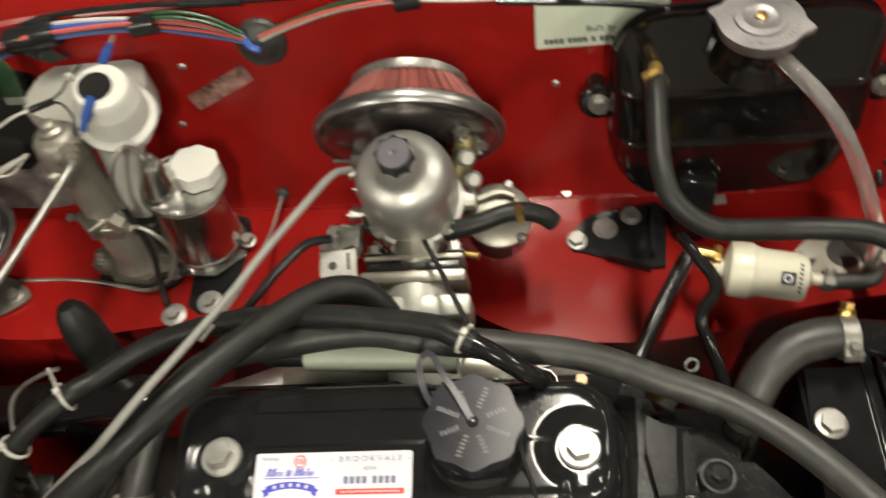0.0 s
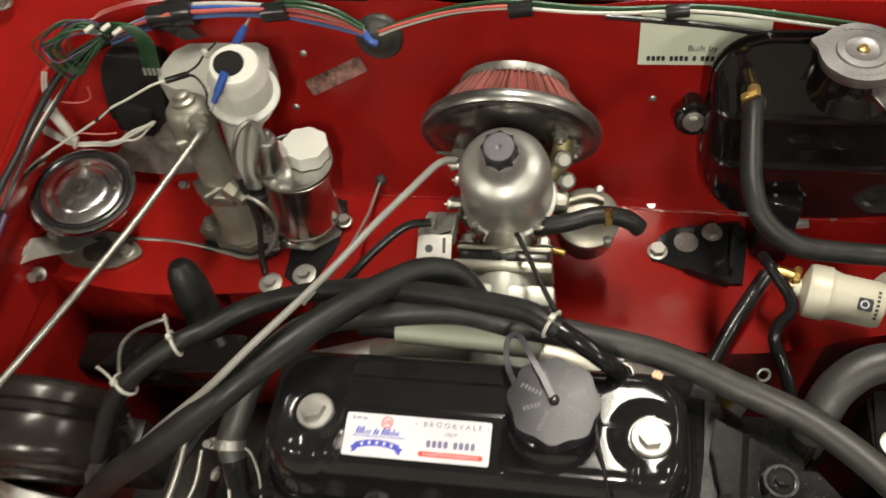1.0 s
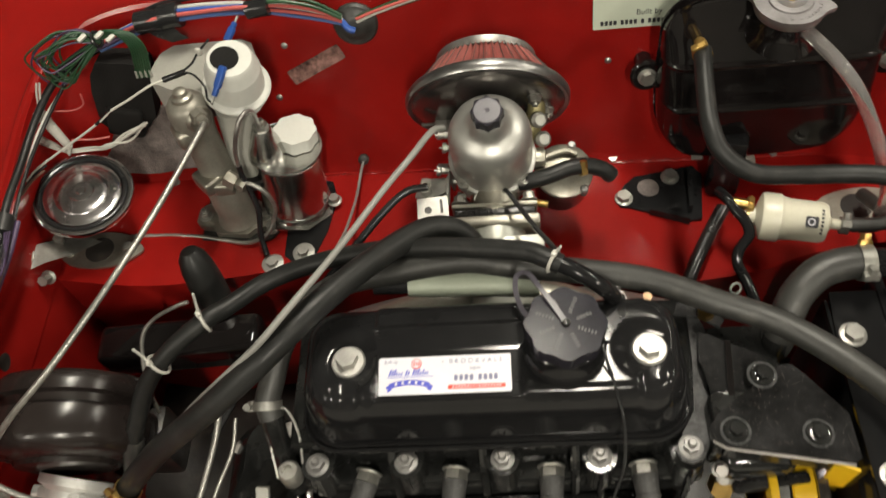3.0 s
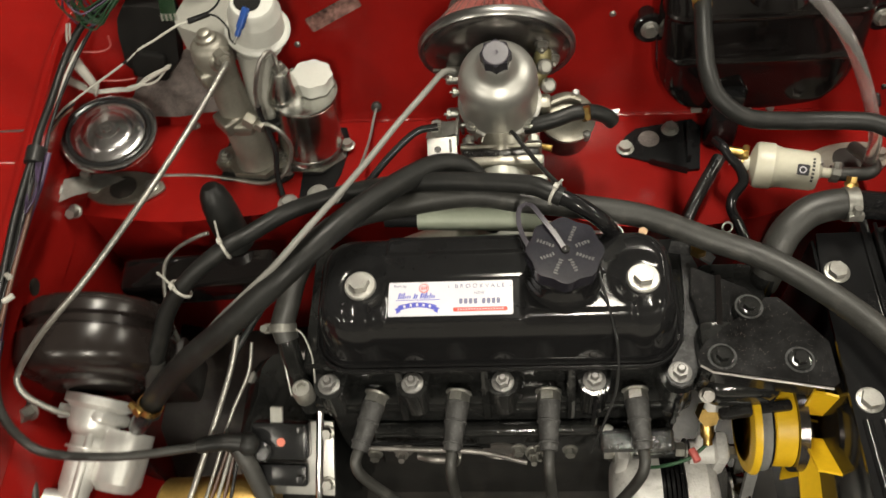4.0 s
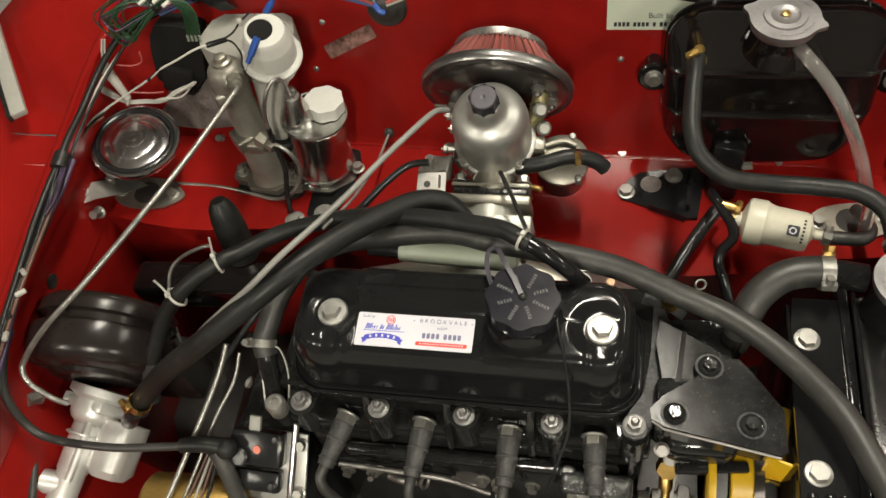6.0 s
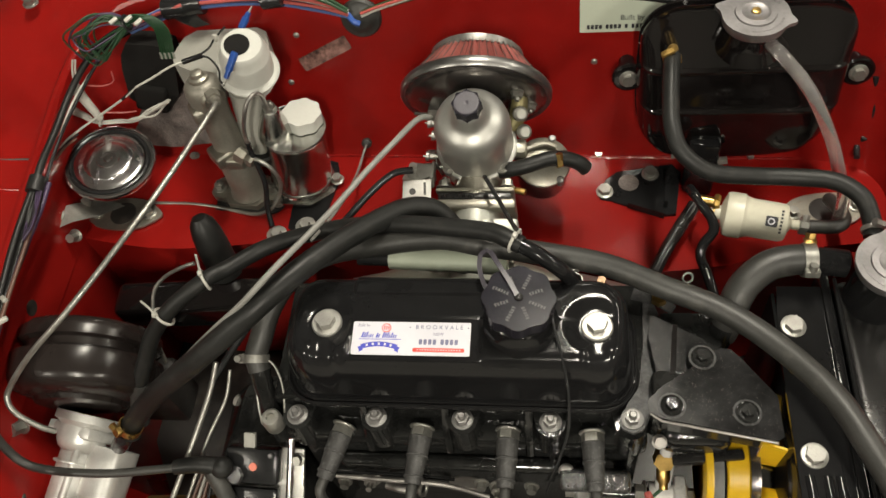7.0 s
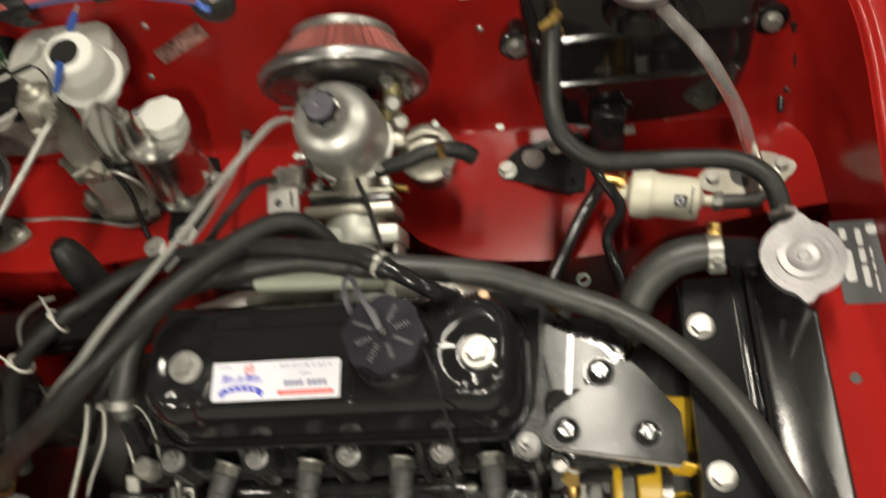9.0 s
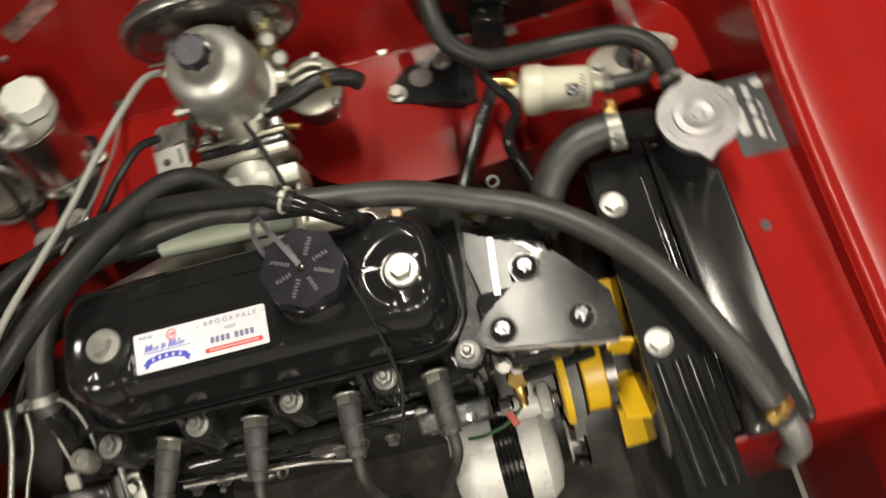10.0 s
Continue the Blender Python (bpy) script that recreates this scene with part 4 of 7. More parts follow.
    for x, y, z in ((0.052, 0.030, 0.040), (0.056, 0.016, 0.020)):
        p("arm_bolt", join(lathe([(0.009, 0), (0.009, 0.006), (0.006, 0.009), (0, 0.0095)], 16, axis((x, y, z), (0.4, -0.5, 1)))), ZINC, None, "bright domed bolt")
    # separate float chamber beside the body
    m = CARB.inverted() @ axis((0.079, 0.264, 0.644), (0.05, -0.26, 1))
    fc = p("float_chamber", lathe([(0.024, 0), (0.030, 0.006), (0.031, 0.012), (0.031, 0.044), (0.033, 0.046), (0.033, 0.050), (0, 0.050)], 32, m), BACKPLATE, None, "dark round float chamber")
    p("lid", lathe([(0.033, 0.050), (0.033, 0.054), (0.030, 0.0565), (0.018, 0.0575), (0.010, 0.060), (0, 0.060)], 32, m), ALLOY, fc, "pale alloy lid")
    for a in (60, 180, 300):
        x, y = 0.032 * math.cos(radians(a)), 0.032 * math.sin(radians(a))
        p("lid_screw", lathe([(0.0048, 0.046), (0.0048, 0.057), (0.0035, 0.0585), (0, 0.059)], 12, m @ Matrix.Translation((x, y, 0))), DULL_NUT, fc)
    p("inlet", tube([m @ Vector((-0.006, 0, 0.06)), m @ Vector((0.016, -0.004, 0.066))], 0.006, 12, curve=False), ALLOY, fc)
    p("lid_arm", tube([m @ Vector((-0.022, 0.018, 0.060)), m @ Vector((0.004, 0.020, 0.064)), m @ Vector((0.018, 0.014, 0.062))], 0.004, 8), ALLOY, fc)


def air_filter():
    c = Matrix.Translation((0.000, 0.307, 0.7470)) @ Matrix.Rotation(radians(-72), 4, "X")
    t = thing("air_filter", "cone air filter with red pleats and bright rims", "air filter", m=c)
    def p(name, bm, material, label="", parent=None):
        return part(name, bm, material, parent or t, label, local=True)
    plate = p("base_plate", lathe([(0.0, -0.003), (0.030, -0.003), (0.034, -0.006), (0.072, -0.004), (0.086, 0.001), (0.088, 0.004), (0.02, 0.004), (0, 0.004)], 64), BACKPLATE, "dark steel base plate")
    p("base_rim", lathe([(0.086, 0.002), (0.0905, 0.001), (0.0925, 0.004), (0.0928, 0.010), (0.0905, 0.0135), (0.086, 0.0135), (0.085, 0.008), (0.086, 0.002)], 72), RIM_METAL, "bright rolled rim")
    bm = bmesh.new()
    n, h = 120, 0.046
    rnd = random.Random(31)
    low, top = [], []
    for i in range(n):
        a = 2 * math.pi * (i + rnd.uniform(-0.22, 0.22)) / n
        k = 0.0 if i % 2 else -0.0085
        low.append(bm.verts.new(((0.0865 + k) * math.cos(a), (0.0865 + k) * math.sin(a), 0.011)))
        top.append(bm.verts.new(((0.0535 + k * 0.8) * math.cos(a + 0.01), (0.0535 + k * 0.8) * math.sin(a + 0.01), 0.011 + h)))
    for i in range(n):
        bm.faces.new((low[i], low[(i + 1) % n], top[(i + 1) % n], top[i]))
    bm.faces.new(top)
    p("pleats", bm, PLEAT)
    for i in range(48):
        a = 2 * math.pi * i / 48
        p("mesh_wire", tube([(0.0872 * math.cos(a), 0.0872 * math.sin(a), 0.012), (0.0542 * math.cos(a + 0.02), 0.0542 * math.sin(a + 0.02), 0.011 + h)], 0.00045, 4, curve=False, ends=False), SHADE)
    p("end_cap", lathe([(0.052, 0.052), (0.0560, 0.051), (0.0568, 0.053), (0.0568, 0.0600), (0.0550, 0.0612), (0.0525, 0.0600), (0.050, 0.0575), (0, 0.0575)], 56), STEELY, "dull plated end cap")
    for x, y in ((0.046, 0.016), (-0.046, 0.024), (0.066, 0.006), (0.052, -0.030)):
        p("plate_bolt", join(hexbolt(0.0068, 0.006, 0.0082, axis((x, y, -0.004), (0, 0, -1))), tube([(x, y, -0.008), (x, y, -0.016)], 0.003, 8, curve=False)), ZINC, "zinc bolt", plate)
    p("stay", join(box(0.024, 0.008, 0.022, axis((-0.050, 0.018, -0.004), (0, 0, -1)), 0.002), tube([(-0.062, 0.010, -0.012), (-0.076, 0.004, -0.014)], 0.0022, 8, curve=False)), ZINC, "small plated stay", plate)


def inlet_manifold():
    t = thing("inlet_manifold", "pale cast alloy inlet manifold behind the engine", "manifold", (0.01, 0.14, 0.62))
    b = Vector((0.002, 0.184, 0.681))
    part("runner", tube([b + Vector((0, 0.006, 0.002)), b + Vector((0, -0.03, -0.012)), (0.006, 0.11, 0.64), (0.01, 0.08, 0.62)], (0.033, 0.036), 20), CARB_CAST, t)
    lean = Matrix.Translation((0.002, 0.168, 0.646)) @ Matrix.Rotation(radians(17), 4, "X")
    flange = part("flange", box(0.104, 0.020, 0.060, lean, 0.003), CARB_CAST, t)
    for x in (-0.046, -0.017, 0.017, 0.046):
        part("stiffener", box(0.004, 0.030, 0.048, lean @ Matrix.Translation((x, -0.020, 0.004)) @ Matrix.Rotation(radians(9 * (1 if x < 0 else -1)), 4, "Z"), 0.0015), CARB_CAST, flange)
    part("branch", tube([(-0.13, 0.11, 0.615), (-0.06, 0.125, 0.628), (0.01, 0.125, 0.634), (0.07, 0.118, 0.630), (0.12, 0.10, 0.615)], 0.021, 16), ALLOY, t)
    part("exhaust_branch", tube([(-0.20, 0.10, 0.60), (-0.10, 0.15, 0.56), (0, 0.16, 0.52), (0.10, 0.15, 0.56), (0.20, 0.10, 0.60)], 0.024, 16), STEELY, t, "dull iron branch")


def cable_bracket():
    t = thing("cable_bracket", "bright plated throttle cable bracket on the carburettor", "bracket", (-0.065, 0.18, 0.70))
    m = axis((-0.0625, 0.1795, 0.7355), (0.02, -0.30, 0.95))
    out = [(-0.0170, -0.0115), (0.0035, -0.0125), (0.0040, -0.0160), (0.0065, -0.0185), (0.0110, -0.0185), (0.0150, -0.0165), (0.0165, -0.0120), (0.0170, 0.0120), (-0.0160, 0.0120)]
    part("tab", prism(out, -0.001, 0.001, m, 0.0004), PALE_ZINC, t)
    part("round_hole", lathe([(0.0040, 0.001), (0.0040, 0.0014), (0, 0.0014)], 18, m @ Matrix.Translation((-0.0050, -0.002, 0))), SHADE, t, "dark round hole")
    part("slot", prism(rounded(0.0030, 0.0160, 0.0012), 0.001, 0.0014, m @ Matrix.Translation((0.0095, 0.001, 0)), 0), SHADE, t, "dark slot")
    out = [(-0.0145, -0.0195), (0.0165, -0.0195), (0.0165, 0.0150), (0.0120, 0.0190), (0.0010, 0.0190), (-0.0145, 0.0040)]
    part("upright", prism(out, -0.001, 0.001, axis((-0.0630, 0.2080, 0.7300), (0.05, 0.30, 0.95)), 0.0004), ZINC, t)
    part("stop_nut", join(lathe([(0.0062, 0), (0.0062, 0.008), (0.0050, 0.010), (0, 0.010)], 16, axis((-0.069, 0.203, 0.731), (-0.1, -0.1, 1))), hexbolt(0.0055, 0.005, 0, axis((-0.068, 0.208, 0.7405), (-0.1, -0.1, 1)))), ZINC, t)
    part("edge_strip", box(0.003, 0.030, 0.016, axis((-0.0465, 0.205, 0.722), (0, 0.2, 1)), 0.0006), ZINC, t)


carburettor()
solid("drain_cable", tube([(0.014, 0.204, 0.726), (0.017, 0.195, 0.737), (0.030, 0.165, 0.746), (0.045, 0.125, 0.765), (0.056, 0.094, 0.784), (0.061, 0.078, 0.797)], 0.0026, 8), PLASTIC, "thin black cable running down from the carburettor", "cable")
air_filter()
inlet_manifold()
cable_bracket()


# ---------------------------------------------------------------- cooling: radiator, hoses, tank
def radiator():
    t = thing("radiator", "gloss black radiator with a bright pressure cap", "radiator", (0.40, -0.05, 0.246))
    part("top_tank", loft([(0.424, -0.056, 0.45, 0.062, 0.292, 0.008), (0.424, -0.056, 0.680, 0.062, 0.292, 0.008), (0.424, -0.056, 0.687, 0.058, 0.288, 0.008), (0.424, -0.056, 0.690, 0.050, 0.280, 0.008)]), SATIN, t)
    part("core", box(0.052, 0.30, 0.21, Matrix.Translation((0.424, -0.05, 0.25)), 0.004), SATIN, t)
    part("side_rail", box(0.010, 0.30, 0.05, Matrix.Translation((0.386, -0.045, 0.634)), 0.002), BLACK, t)
    part("rail_edge", tube([(0.394, 0.09, 0.690), (0.392, -0.18, 0.690)], 0.0022, 8, curve=False), BLACK, t)
    neck = part("filler_neck", lathe([(0.032, 0.680), (0.031, 0.70), (0.029, 0.745), (0.033, 0.748), (0.033, 0.753), (0, 0.753)], 32, Matrix.Translation((0.429, 0.066, 0))), BLACK, t)
    part("overflow_stub", tube([(0.425, 0.094, 0.742), (0.420, 0.112, 0.744)], 0.004, 10, curve=False), BRASS, neck, "short brass stub")
    part("hose_stub", tube([(0.40, 0.093, 0.716), (0.375, 0.095, 0.718), (0.36, 0.096, 0.718)], 0.0150, 18, curve=False), BLACK, t)
    part("outlet", tube([(0.418, -0.188, 0.704), (0.428, -0.206, 0.692), (0.434, -0.216, 0.670), (0.435, -0.218, 0.62)], 0.0112, 16), DULL_NUT, t)
    # shroud beside the fan with its pressed ribs and bolts
    sh = part("fan_shroud", prism([(0.330, -0.27), (0.382, -0.27), (0.382, 0.086), (0.336, 0.086), (0.330, 0.02)], 0.675, 0.680, bev=0.001), BLACK, t)
    part("shroud_wall", box(0.004, 0.34, 0.30, Matrix.Translation((0.332, -0.09, 0.376)), 0.001), BLACK, t)
    for x in (0.340, 0.356, 0.368):
        part("rib", tube([(x, -0.124, 0.678), (x + 0.002, -0.19, 0.678), (x + 0.004, -0.235, 0.678)], 0.0052, 12), BLACK, sh)
    for y in (0.037, -0.104):
        part("shroud_bolt", hexbolt(0.0095, 0.0065, 0.0130, Matrix.Translation((0.347, y, 0.680)), 0.002), PALE_ZINC, sh, "pale zinc bolt")
    return t


def pressure_cap(owner, m, r=0.036, dot=None):
    """A chromed cap with two ears, on its owner's neck."""
    out = []
    for i in range(72):
        a = 2 * math.pi * i / 72
        k = r + 0.0
        for c in (radians(100), radians(280)):
            d = (a - c + math.pi) % (2 * math.pi) - math.pi
            k += 0.008 * math.exp(-(d / 0.16) ** 2)
        out.append((k * math.cos(a), k * math.sin(a)))
    t = part("pressure_cap", prism(out, 0, 0.0045, m, 0.0012), CAP_METAL, owner, "bright chromed pressure cap")
    part("crown", lathe([(r * 0.62, 0.0045), (r * 0.60, 0.0065), (r * 0.42, 0.0070), (r * 0.36, 0.0055), (r * 0.16, 0.0055), (r * 0.12, 0.0070), (0, 0.0072)], 40, m), CAP_METAL, t)
    part("skirt", lathe([(r * 0.93, -0.008), (r * 0.95, -0.007), (r * 0.95, 0.0), (0, 0.0)], 40, m), CAP_METAL, t)
    for k in range(20):
        a = radians(200 + k * 9 + (40 if k > 9 else 0))
        part("stamped_mark", box(0.0028, 0.0030, 0.0008, m @ Matrix.Translation((r * 0.80 * math.cos(a), r * 0.80 * math.sin(a), 0.0044)) @ Matrix.Rotation(a, 4, "Z"), 0), CAP_METAL, t)
    if dot:
        part("rivet", lathe([(0.005, 0.0068), (0.0046, 0.0086), (0.002, 0.0094), (0, 0.0095)], 16, m), dot, t, "brass rivet")


def expansion_tank():
    t = thing("expansion_tank", "gloss black steel tank on the bulkhead", "tank", (0.316, 0.36, 0.61))
    # pan shape: outline across the bulkhead, depth towards the engine
    lean = Matrix.Translation((0.316, 0.397, 0.7255)) @ Matrix.Rotation(radians(87), 4, "X")
    hw, hh, rad = 0.120, 0.1125, 0.050
    def half(y):
        """Half the width at a height; the lower corners draw in."""
        k = max(0.0, abs(y) - (hh - rad))
        return (hw - rad + math.sqrt(max(0.0, rad * rad - k * k))) * (1 - 0.12 * max(0, -y / hh) ** 2)
    def front(y):
        """Depth of the pressed face: three flats that meet in two creases."""
        d = 0.0860 - 0.27 * (y + 0.0165) - 0.12 * max(0, y - 0.0355) if y > -0.0165 else 0.0860 + 0.10 * (y + 0.0165)
        return d + 0.0022 * math.exp(-((y - 0.0355) / 0.0022) ** 2) + 0.0026 * math.exp(-((y + 0.0165) / 0.0024) ** 2)
    ys = [hh * math.sin(radians(a)) for a in range(-90, 91, 3)] + [c + k * 0.0012 for c in (0.0355, -0.0165) for k in range(-4, 5)]
    ss = [math.sin(radians(a)) for a in range(-90, 91, 4)]
    rows = []
    for y in sorted(ys):
        row = []
        for s in ss:
            x = half(y) * s
            inset = max(0.0, min(half(y) - abs(x), (hh - abs(y)) * 1.0))
            qx, qy = max(0, abs(x) - (hw - rad)), max(0, abs(y) - (hh - rad))
            inset = min(inset, max(0.0, rad - math.hypot(qx, qy))) if qx and qy else inset
            e = min(1.0, inset / 0.026)
            d = 0.048 + (front(y) - 0.048) * math.sqrt(max(0.0, 1 - (1 - e) ** 2.2))
            row.append(lean @ Vector((x, y - 0.012 * max(0, -y / hh) * (1 - s * s), d)))
        rows.append(row)
    bm = sheet(rows)
    bmesh.ops.remove_doubles(bm, verts=bm.verts[:], dist=0.0002)
    back = lean.to_3x3() @ Vector((0, 0, -0.016))
    edge = bmesh.ops.extrude_edge_only(bm, edges=[e for e in bm.edges if e.is_boundary])
    bmesh.ops.translate(bm, vec=back, verts=[g for g in edge["geom"] if isinstance(g, bmesh.types.BMVert)])
    for g in edge["geom"]:
        if isinstance(g, bmesh.types.BMVert):
            g.co.z -= 0.010 * smooth(0.70, 0.83, g.co.z)
    bmesh.ops.recalc_face_normals(bm, faces=bm.faces[:])
    body = part("shell", bm, TANK_BLACK, t, sharp=75)
    part("seam_flange", prism([(half(y) * k * 1.012, y * 1.012 - 0.005 * smooth(0, hh, y)) for k, run in ((1, range(-90, 91, 6)), (-1, range(90, -91, -6))) for y in [hh * math.sin(radians(a)) for a in run]], 0.0310, 0.0345, lean, 0.0008), TANK_BLACK, body)
    part("neck", lathe([(0.036, 0.802), (0.031, 0.812), (0.027, 0.822), (0.026, 0.838), (0.030, 0.842), (0, 0.842)], 36, Matrix.Translation((0.312, 0.328, 0))), TANK_BLACK, t)
    for x, s in ((0.186, 1), (0.458, -1)):
        m = axis((x, 0.3665, 0.7200), (0, -1, 0.2))
        part("spacer", lathe([(0.0105, -0.046), (0.0105, -0.001), (0, -0.001)], 24, m), TANK_BLACK, t)
        ear = part("ear", join(lathe([(0.0195, -0.002), (0.0195, 0.003), (0.017, 0.005), (0, 0.005)], 32, m), box(0.030, 0.026, 0.005, m @ Matrix.Translation((s * 0.018, 0, -0.002)), 0.0015)), TANK_BLACK, t)
        part("ear_bolt", hexbolt(0.0080, 0.006, 0.0112, m @ Matrix.Translation((0, 0, 0.005)), 0.002), ZINC, ear, "zinc bolt")
    part("hose_elbow", join(tube([(0.232, 0.338, 0.792), (0.229, 0.322, 0.806), (0.227, 0.308, 0.810)], 0.0060, 12), band(0.0092, 0.006, axis((0.2265, 0.303, 0.810), (0.02, -1, -0.1), 40))), GOLD, t, "yellow plated hose end")
    return t


def hose(name, pts, r, label, material=None, cat="hose", extra=()):
    bm = tube(pts, r, 16, 10)
    t = thing(name, label, cat, at=Vector(pts[-1]))
    part("tube", bm, material or RUBBER, t)
    return t


def cooling_hoses():
    t = hose("bottom_hose", [(-0.229, -0.026, 0.678), (-0.232, -0.013, 0.689), (-0.226, 0.004, 0.701), (-0.217, 0.034, 0.714), (-0.197, 0.069, 0.722), (-0.161, 0.094, 0.728), (-0.106, 0.099, 0.740), (-0.030, 0.100, 0.754), (0.022, 0.092, 0.752), (0.075, 0.088, 0.745), (0.150, 0.083, 0.728), (0.214, 0.068, 0.706),
                             (0.272, 0.045, 0.700), (0.322, 0.004, 0.702), (0.364, -0.057, 0.716), (0.388, -0.111, 0.718), (0.404, -0.150, 0.716), (0.417, -0.186, 0.705), (0.422, -0.196, 0.698)], 0.0128, "long thick dull black rubber hose")
    part("end_pipe", tube([(-0.229, -0.024, 0.680), (-0.226, -0.040, 0.664), (-0.220, -0.058, 0.640), (-0.215, -0.070, 0.600)], 0.0115, 14), BLACK_CAST, t, "black painted pipe end")
    part("end_clip", band(0.0134, 0.009, axis((-0.2325, -0.016, 0.686), (0.02, -0.8, -0.4), 95)), ZINC, t, "bright clip with a brass screw")
    part("hose_clip", band(0.0135, 0.009, axis((0.4175, -0.187, 0.7045), (0.4, -0.9, -0.4), 40)), BRASS, t, "brass hose clip")
    t = hose("top_hose", [(0.368, 0.096, 0.718), (0.345, 0.096, 0.718), (0.320, 0.090, 0.714), (0.298, 0.074, 0.704), (0.286, 0.056, 0.688), (0.280, 0.044, 0.668), (0.277, 0.040, 0.655)], 0.0165, "short curved black rubber radiator hose")
    part("hose_clip", band(0.0168, 0.013, axis((0.362, 0.096, 0.718), (1, 0, 0), 75)), ZINC, t, "bright hose clip")
    part("clip_screw", join(hexbolt(0.0058, 0.006, 0.0068, axis((0.364, 0.1135, 0.7285), (0.1, 0.75, 0.65))), box(0.012, 0.008, 0.006, axis((0.364, 0.1095, 0.7255), (0.1, 0.75, 0.65)), 0.001)), BRASS, t, "brass worm screw")
    t = hose("heater_hose", [(-0.410, -0.04, 0.58), (-0.404, -0.021, 0.61), (-0.389, 0.000, 0.64), (-0.372, 0.020, 0.67), (-0.340, 0.040, 0.702), (-0.300, 0.065, 0.720), (-0.279, 0.083, 0.716), (-0.238, 0.113, 0.715), (-0.183, 0.126, 0.725), (-0.123, 0.123, 0.745), (-0.065, 0.111, 0.765), (-0.012, 0.098, 0.778), (0.032, 0.085, 0.788),
                             (0.050, 0.0755, 0.790), (0.064, 0.0685, 0.788)], 0.0098, "black rubber hose tied with cable ties", RUBBER_DARK)
    part("tail", tube([(0.058, 0.0715, 0.7895), (0.081, 0.060, 0.784), (0.103, 0.052, 0.768), (0.114, 0.056, 0.742), (0.116, 0.060, 0.72)], 0.0082, 14), BLACK, t, "thinner glossy black tail")
    part("end_sleeve", tube([(-0.414, -0.05, 0.565), (-0.409, -0.035, 0.588), (-0.402, -0.018, 0.614)], 0.0112, 14), RUBBER, t)
    part("end_clip", band(0.0104, 0.006, axis((0.1155, 0.0585, 0.732), (0, 0, 1), 200)), STEELY, t, "dull steel clip")
    t = hose("vacuum_hose", [(-0.392, -0.086, 0.622), (-0.382, -0.075, 0.638), (-0.334, -0.059, 0.690), (-0.267, -0.045, 0.750), (-0.210, -0.018, 0.790), (-0.168, 0.022, 0.800), (-0.132, 0.066, 0.790), (-0.095, 0.110, 0.772), (-0.065, 0.138, 0.757), (-0.039, 0.144, 0.745), (-0.020, 0.136, 0.726), (-0.010, 0.122, 0.700), (-0.006, 0.115, 0.672)], 0.0125, "thick black rubber vacuum hose to the brake servo", RUBBER_DARK)
    part("hose_clip", band(0.0132, 0.008, axis((-0.386, -0.082, 0.636), (0.5, 0.3, 0.6), 20)), BRASS, t, "brass hose clip")
    t = hose("tank_hose", [(0.2270, 0.306, 0.812), (0.2245, 0.285, 0.812), (0.222, 0.248, 0.805), (0.222, 0.215, 0.798), (0.232, 0.190, 0.785), (0.262, 0.176, 0.768), (0.310, 0.180, 0.755), (0.350, 0.178, 0.755), (0.390, 0.168, 0.760), (0.414, 0.148, 0.758), (0.422, 0.124, 0.748), (0.421, 0.108, 0.744)], 0.0095, "black rubber hose from the tank to the radiator neck", RUBBER_DARK)
    part("end_clip", band(0.0099, 0.005, axis((0.4215, 0.116, 0.746), (0, 1, 0.15), 30)), STEELY, t, "dull steel clip")
    t = hose("clear_hose", [(0.326, 0.312, 0.826), (0.340, 0.292, 0.822), (0.360, 0.272, 0.808), (0.378, 0.252, 0.788), (0.400, 0.234, 0.748), (0.413, 0.214, 0.716), (0.425, 0.205, 0.680), (0.432, 0.205, 0.62)], 0.0072, "clear plastic overflow hose", CLEAR)
    t = hose("fuel_hose", [(0.030, 0.226, 0.710), (0.048, 0.226, 0.714), (0.066, 0.229, 0.717), (0.088, 0.236, 0.719), (0.108, 0.239, 0.716), (0.124, 0.239, 0.708), (0.133, 0.238, 0.698)], 0.0092, "short black rubber fuel hose over the float chamber", RUBBER_DARK)
    part("hose_clip", band(0.0090, 0.006, axis((0.100, 0.2415, 0.712), (1, 0.2, 0), 60)), BRASS, t, "small brass clip")


def wire_clip():
    t = thing("wire_clip", "small bright spring clip behind the thick hose", "clip", (0.238, 0.088, 0.69))
    part("loop", ring(0.0055, 0.0012, m=axis((0.240, 0.084, 0.700), (0.2, -0.7, 0.6))), ZINC, t)


def cable_ties():
    for at, d, r, k in (((0.057, 0.072, 0.790), (1, -0.6, -0.1), 0.0112, 0.45), ((-0.300, 0.066, 0.720), (1, 0.6, 0.1), 0.0125, 1.0), ((-0.352, 0.032, 0.692), (0.8, 0.6, 0.6), 0.0125, 1.0)):
        t = thing("cable_tie", "white nylon cable tie round the hoses", "cable tie", at, "cable ties")
        m = axis(at, d)
        part("loop", ring(r, 0.0017, m=m), W_WHITE, t)
        part("tail", tube([m @ Vector((0, r, 0)), m @ Vector((0.006 * k, r + 0.010 * k, 0.004 * k)), m @ Vector((0.010 * k, r + 0.022 * k, 0.008 * k))], 0.0013, 6), W_WHITE, t)
        part("head", box(0.006, 0.006, 0.005, m @ Matrix.Translation((0, r + 0.001, -0.0025)), 0.001), W_WHITE, t)


pressure_cap(radiator(), Matrix.Translation((0.429, 0.066, 0.7565)) @ Matrix.Rotation(radians(-15), 4, "Z"))
pressure_cap(expansion_tank(), Matrix.Translation((0.312, 0.328, 0.8465)) @ Matrix.Rotation(radians(60), 4, "Z"), 0.036, BRASS)
cooling_hoses()
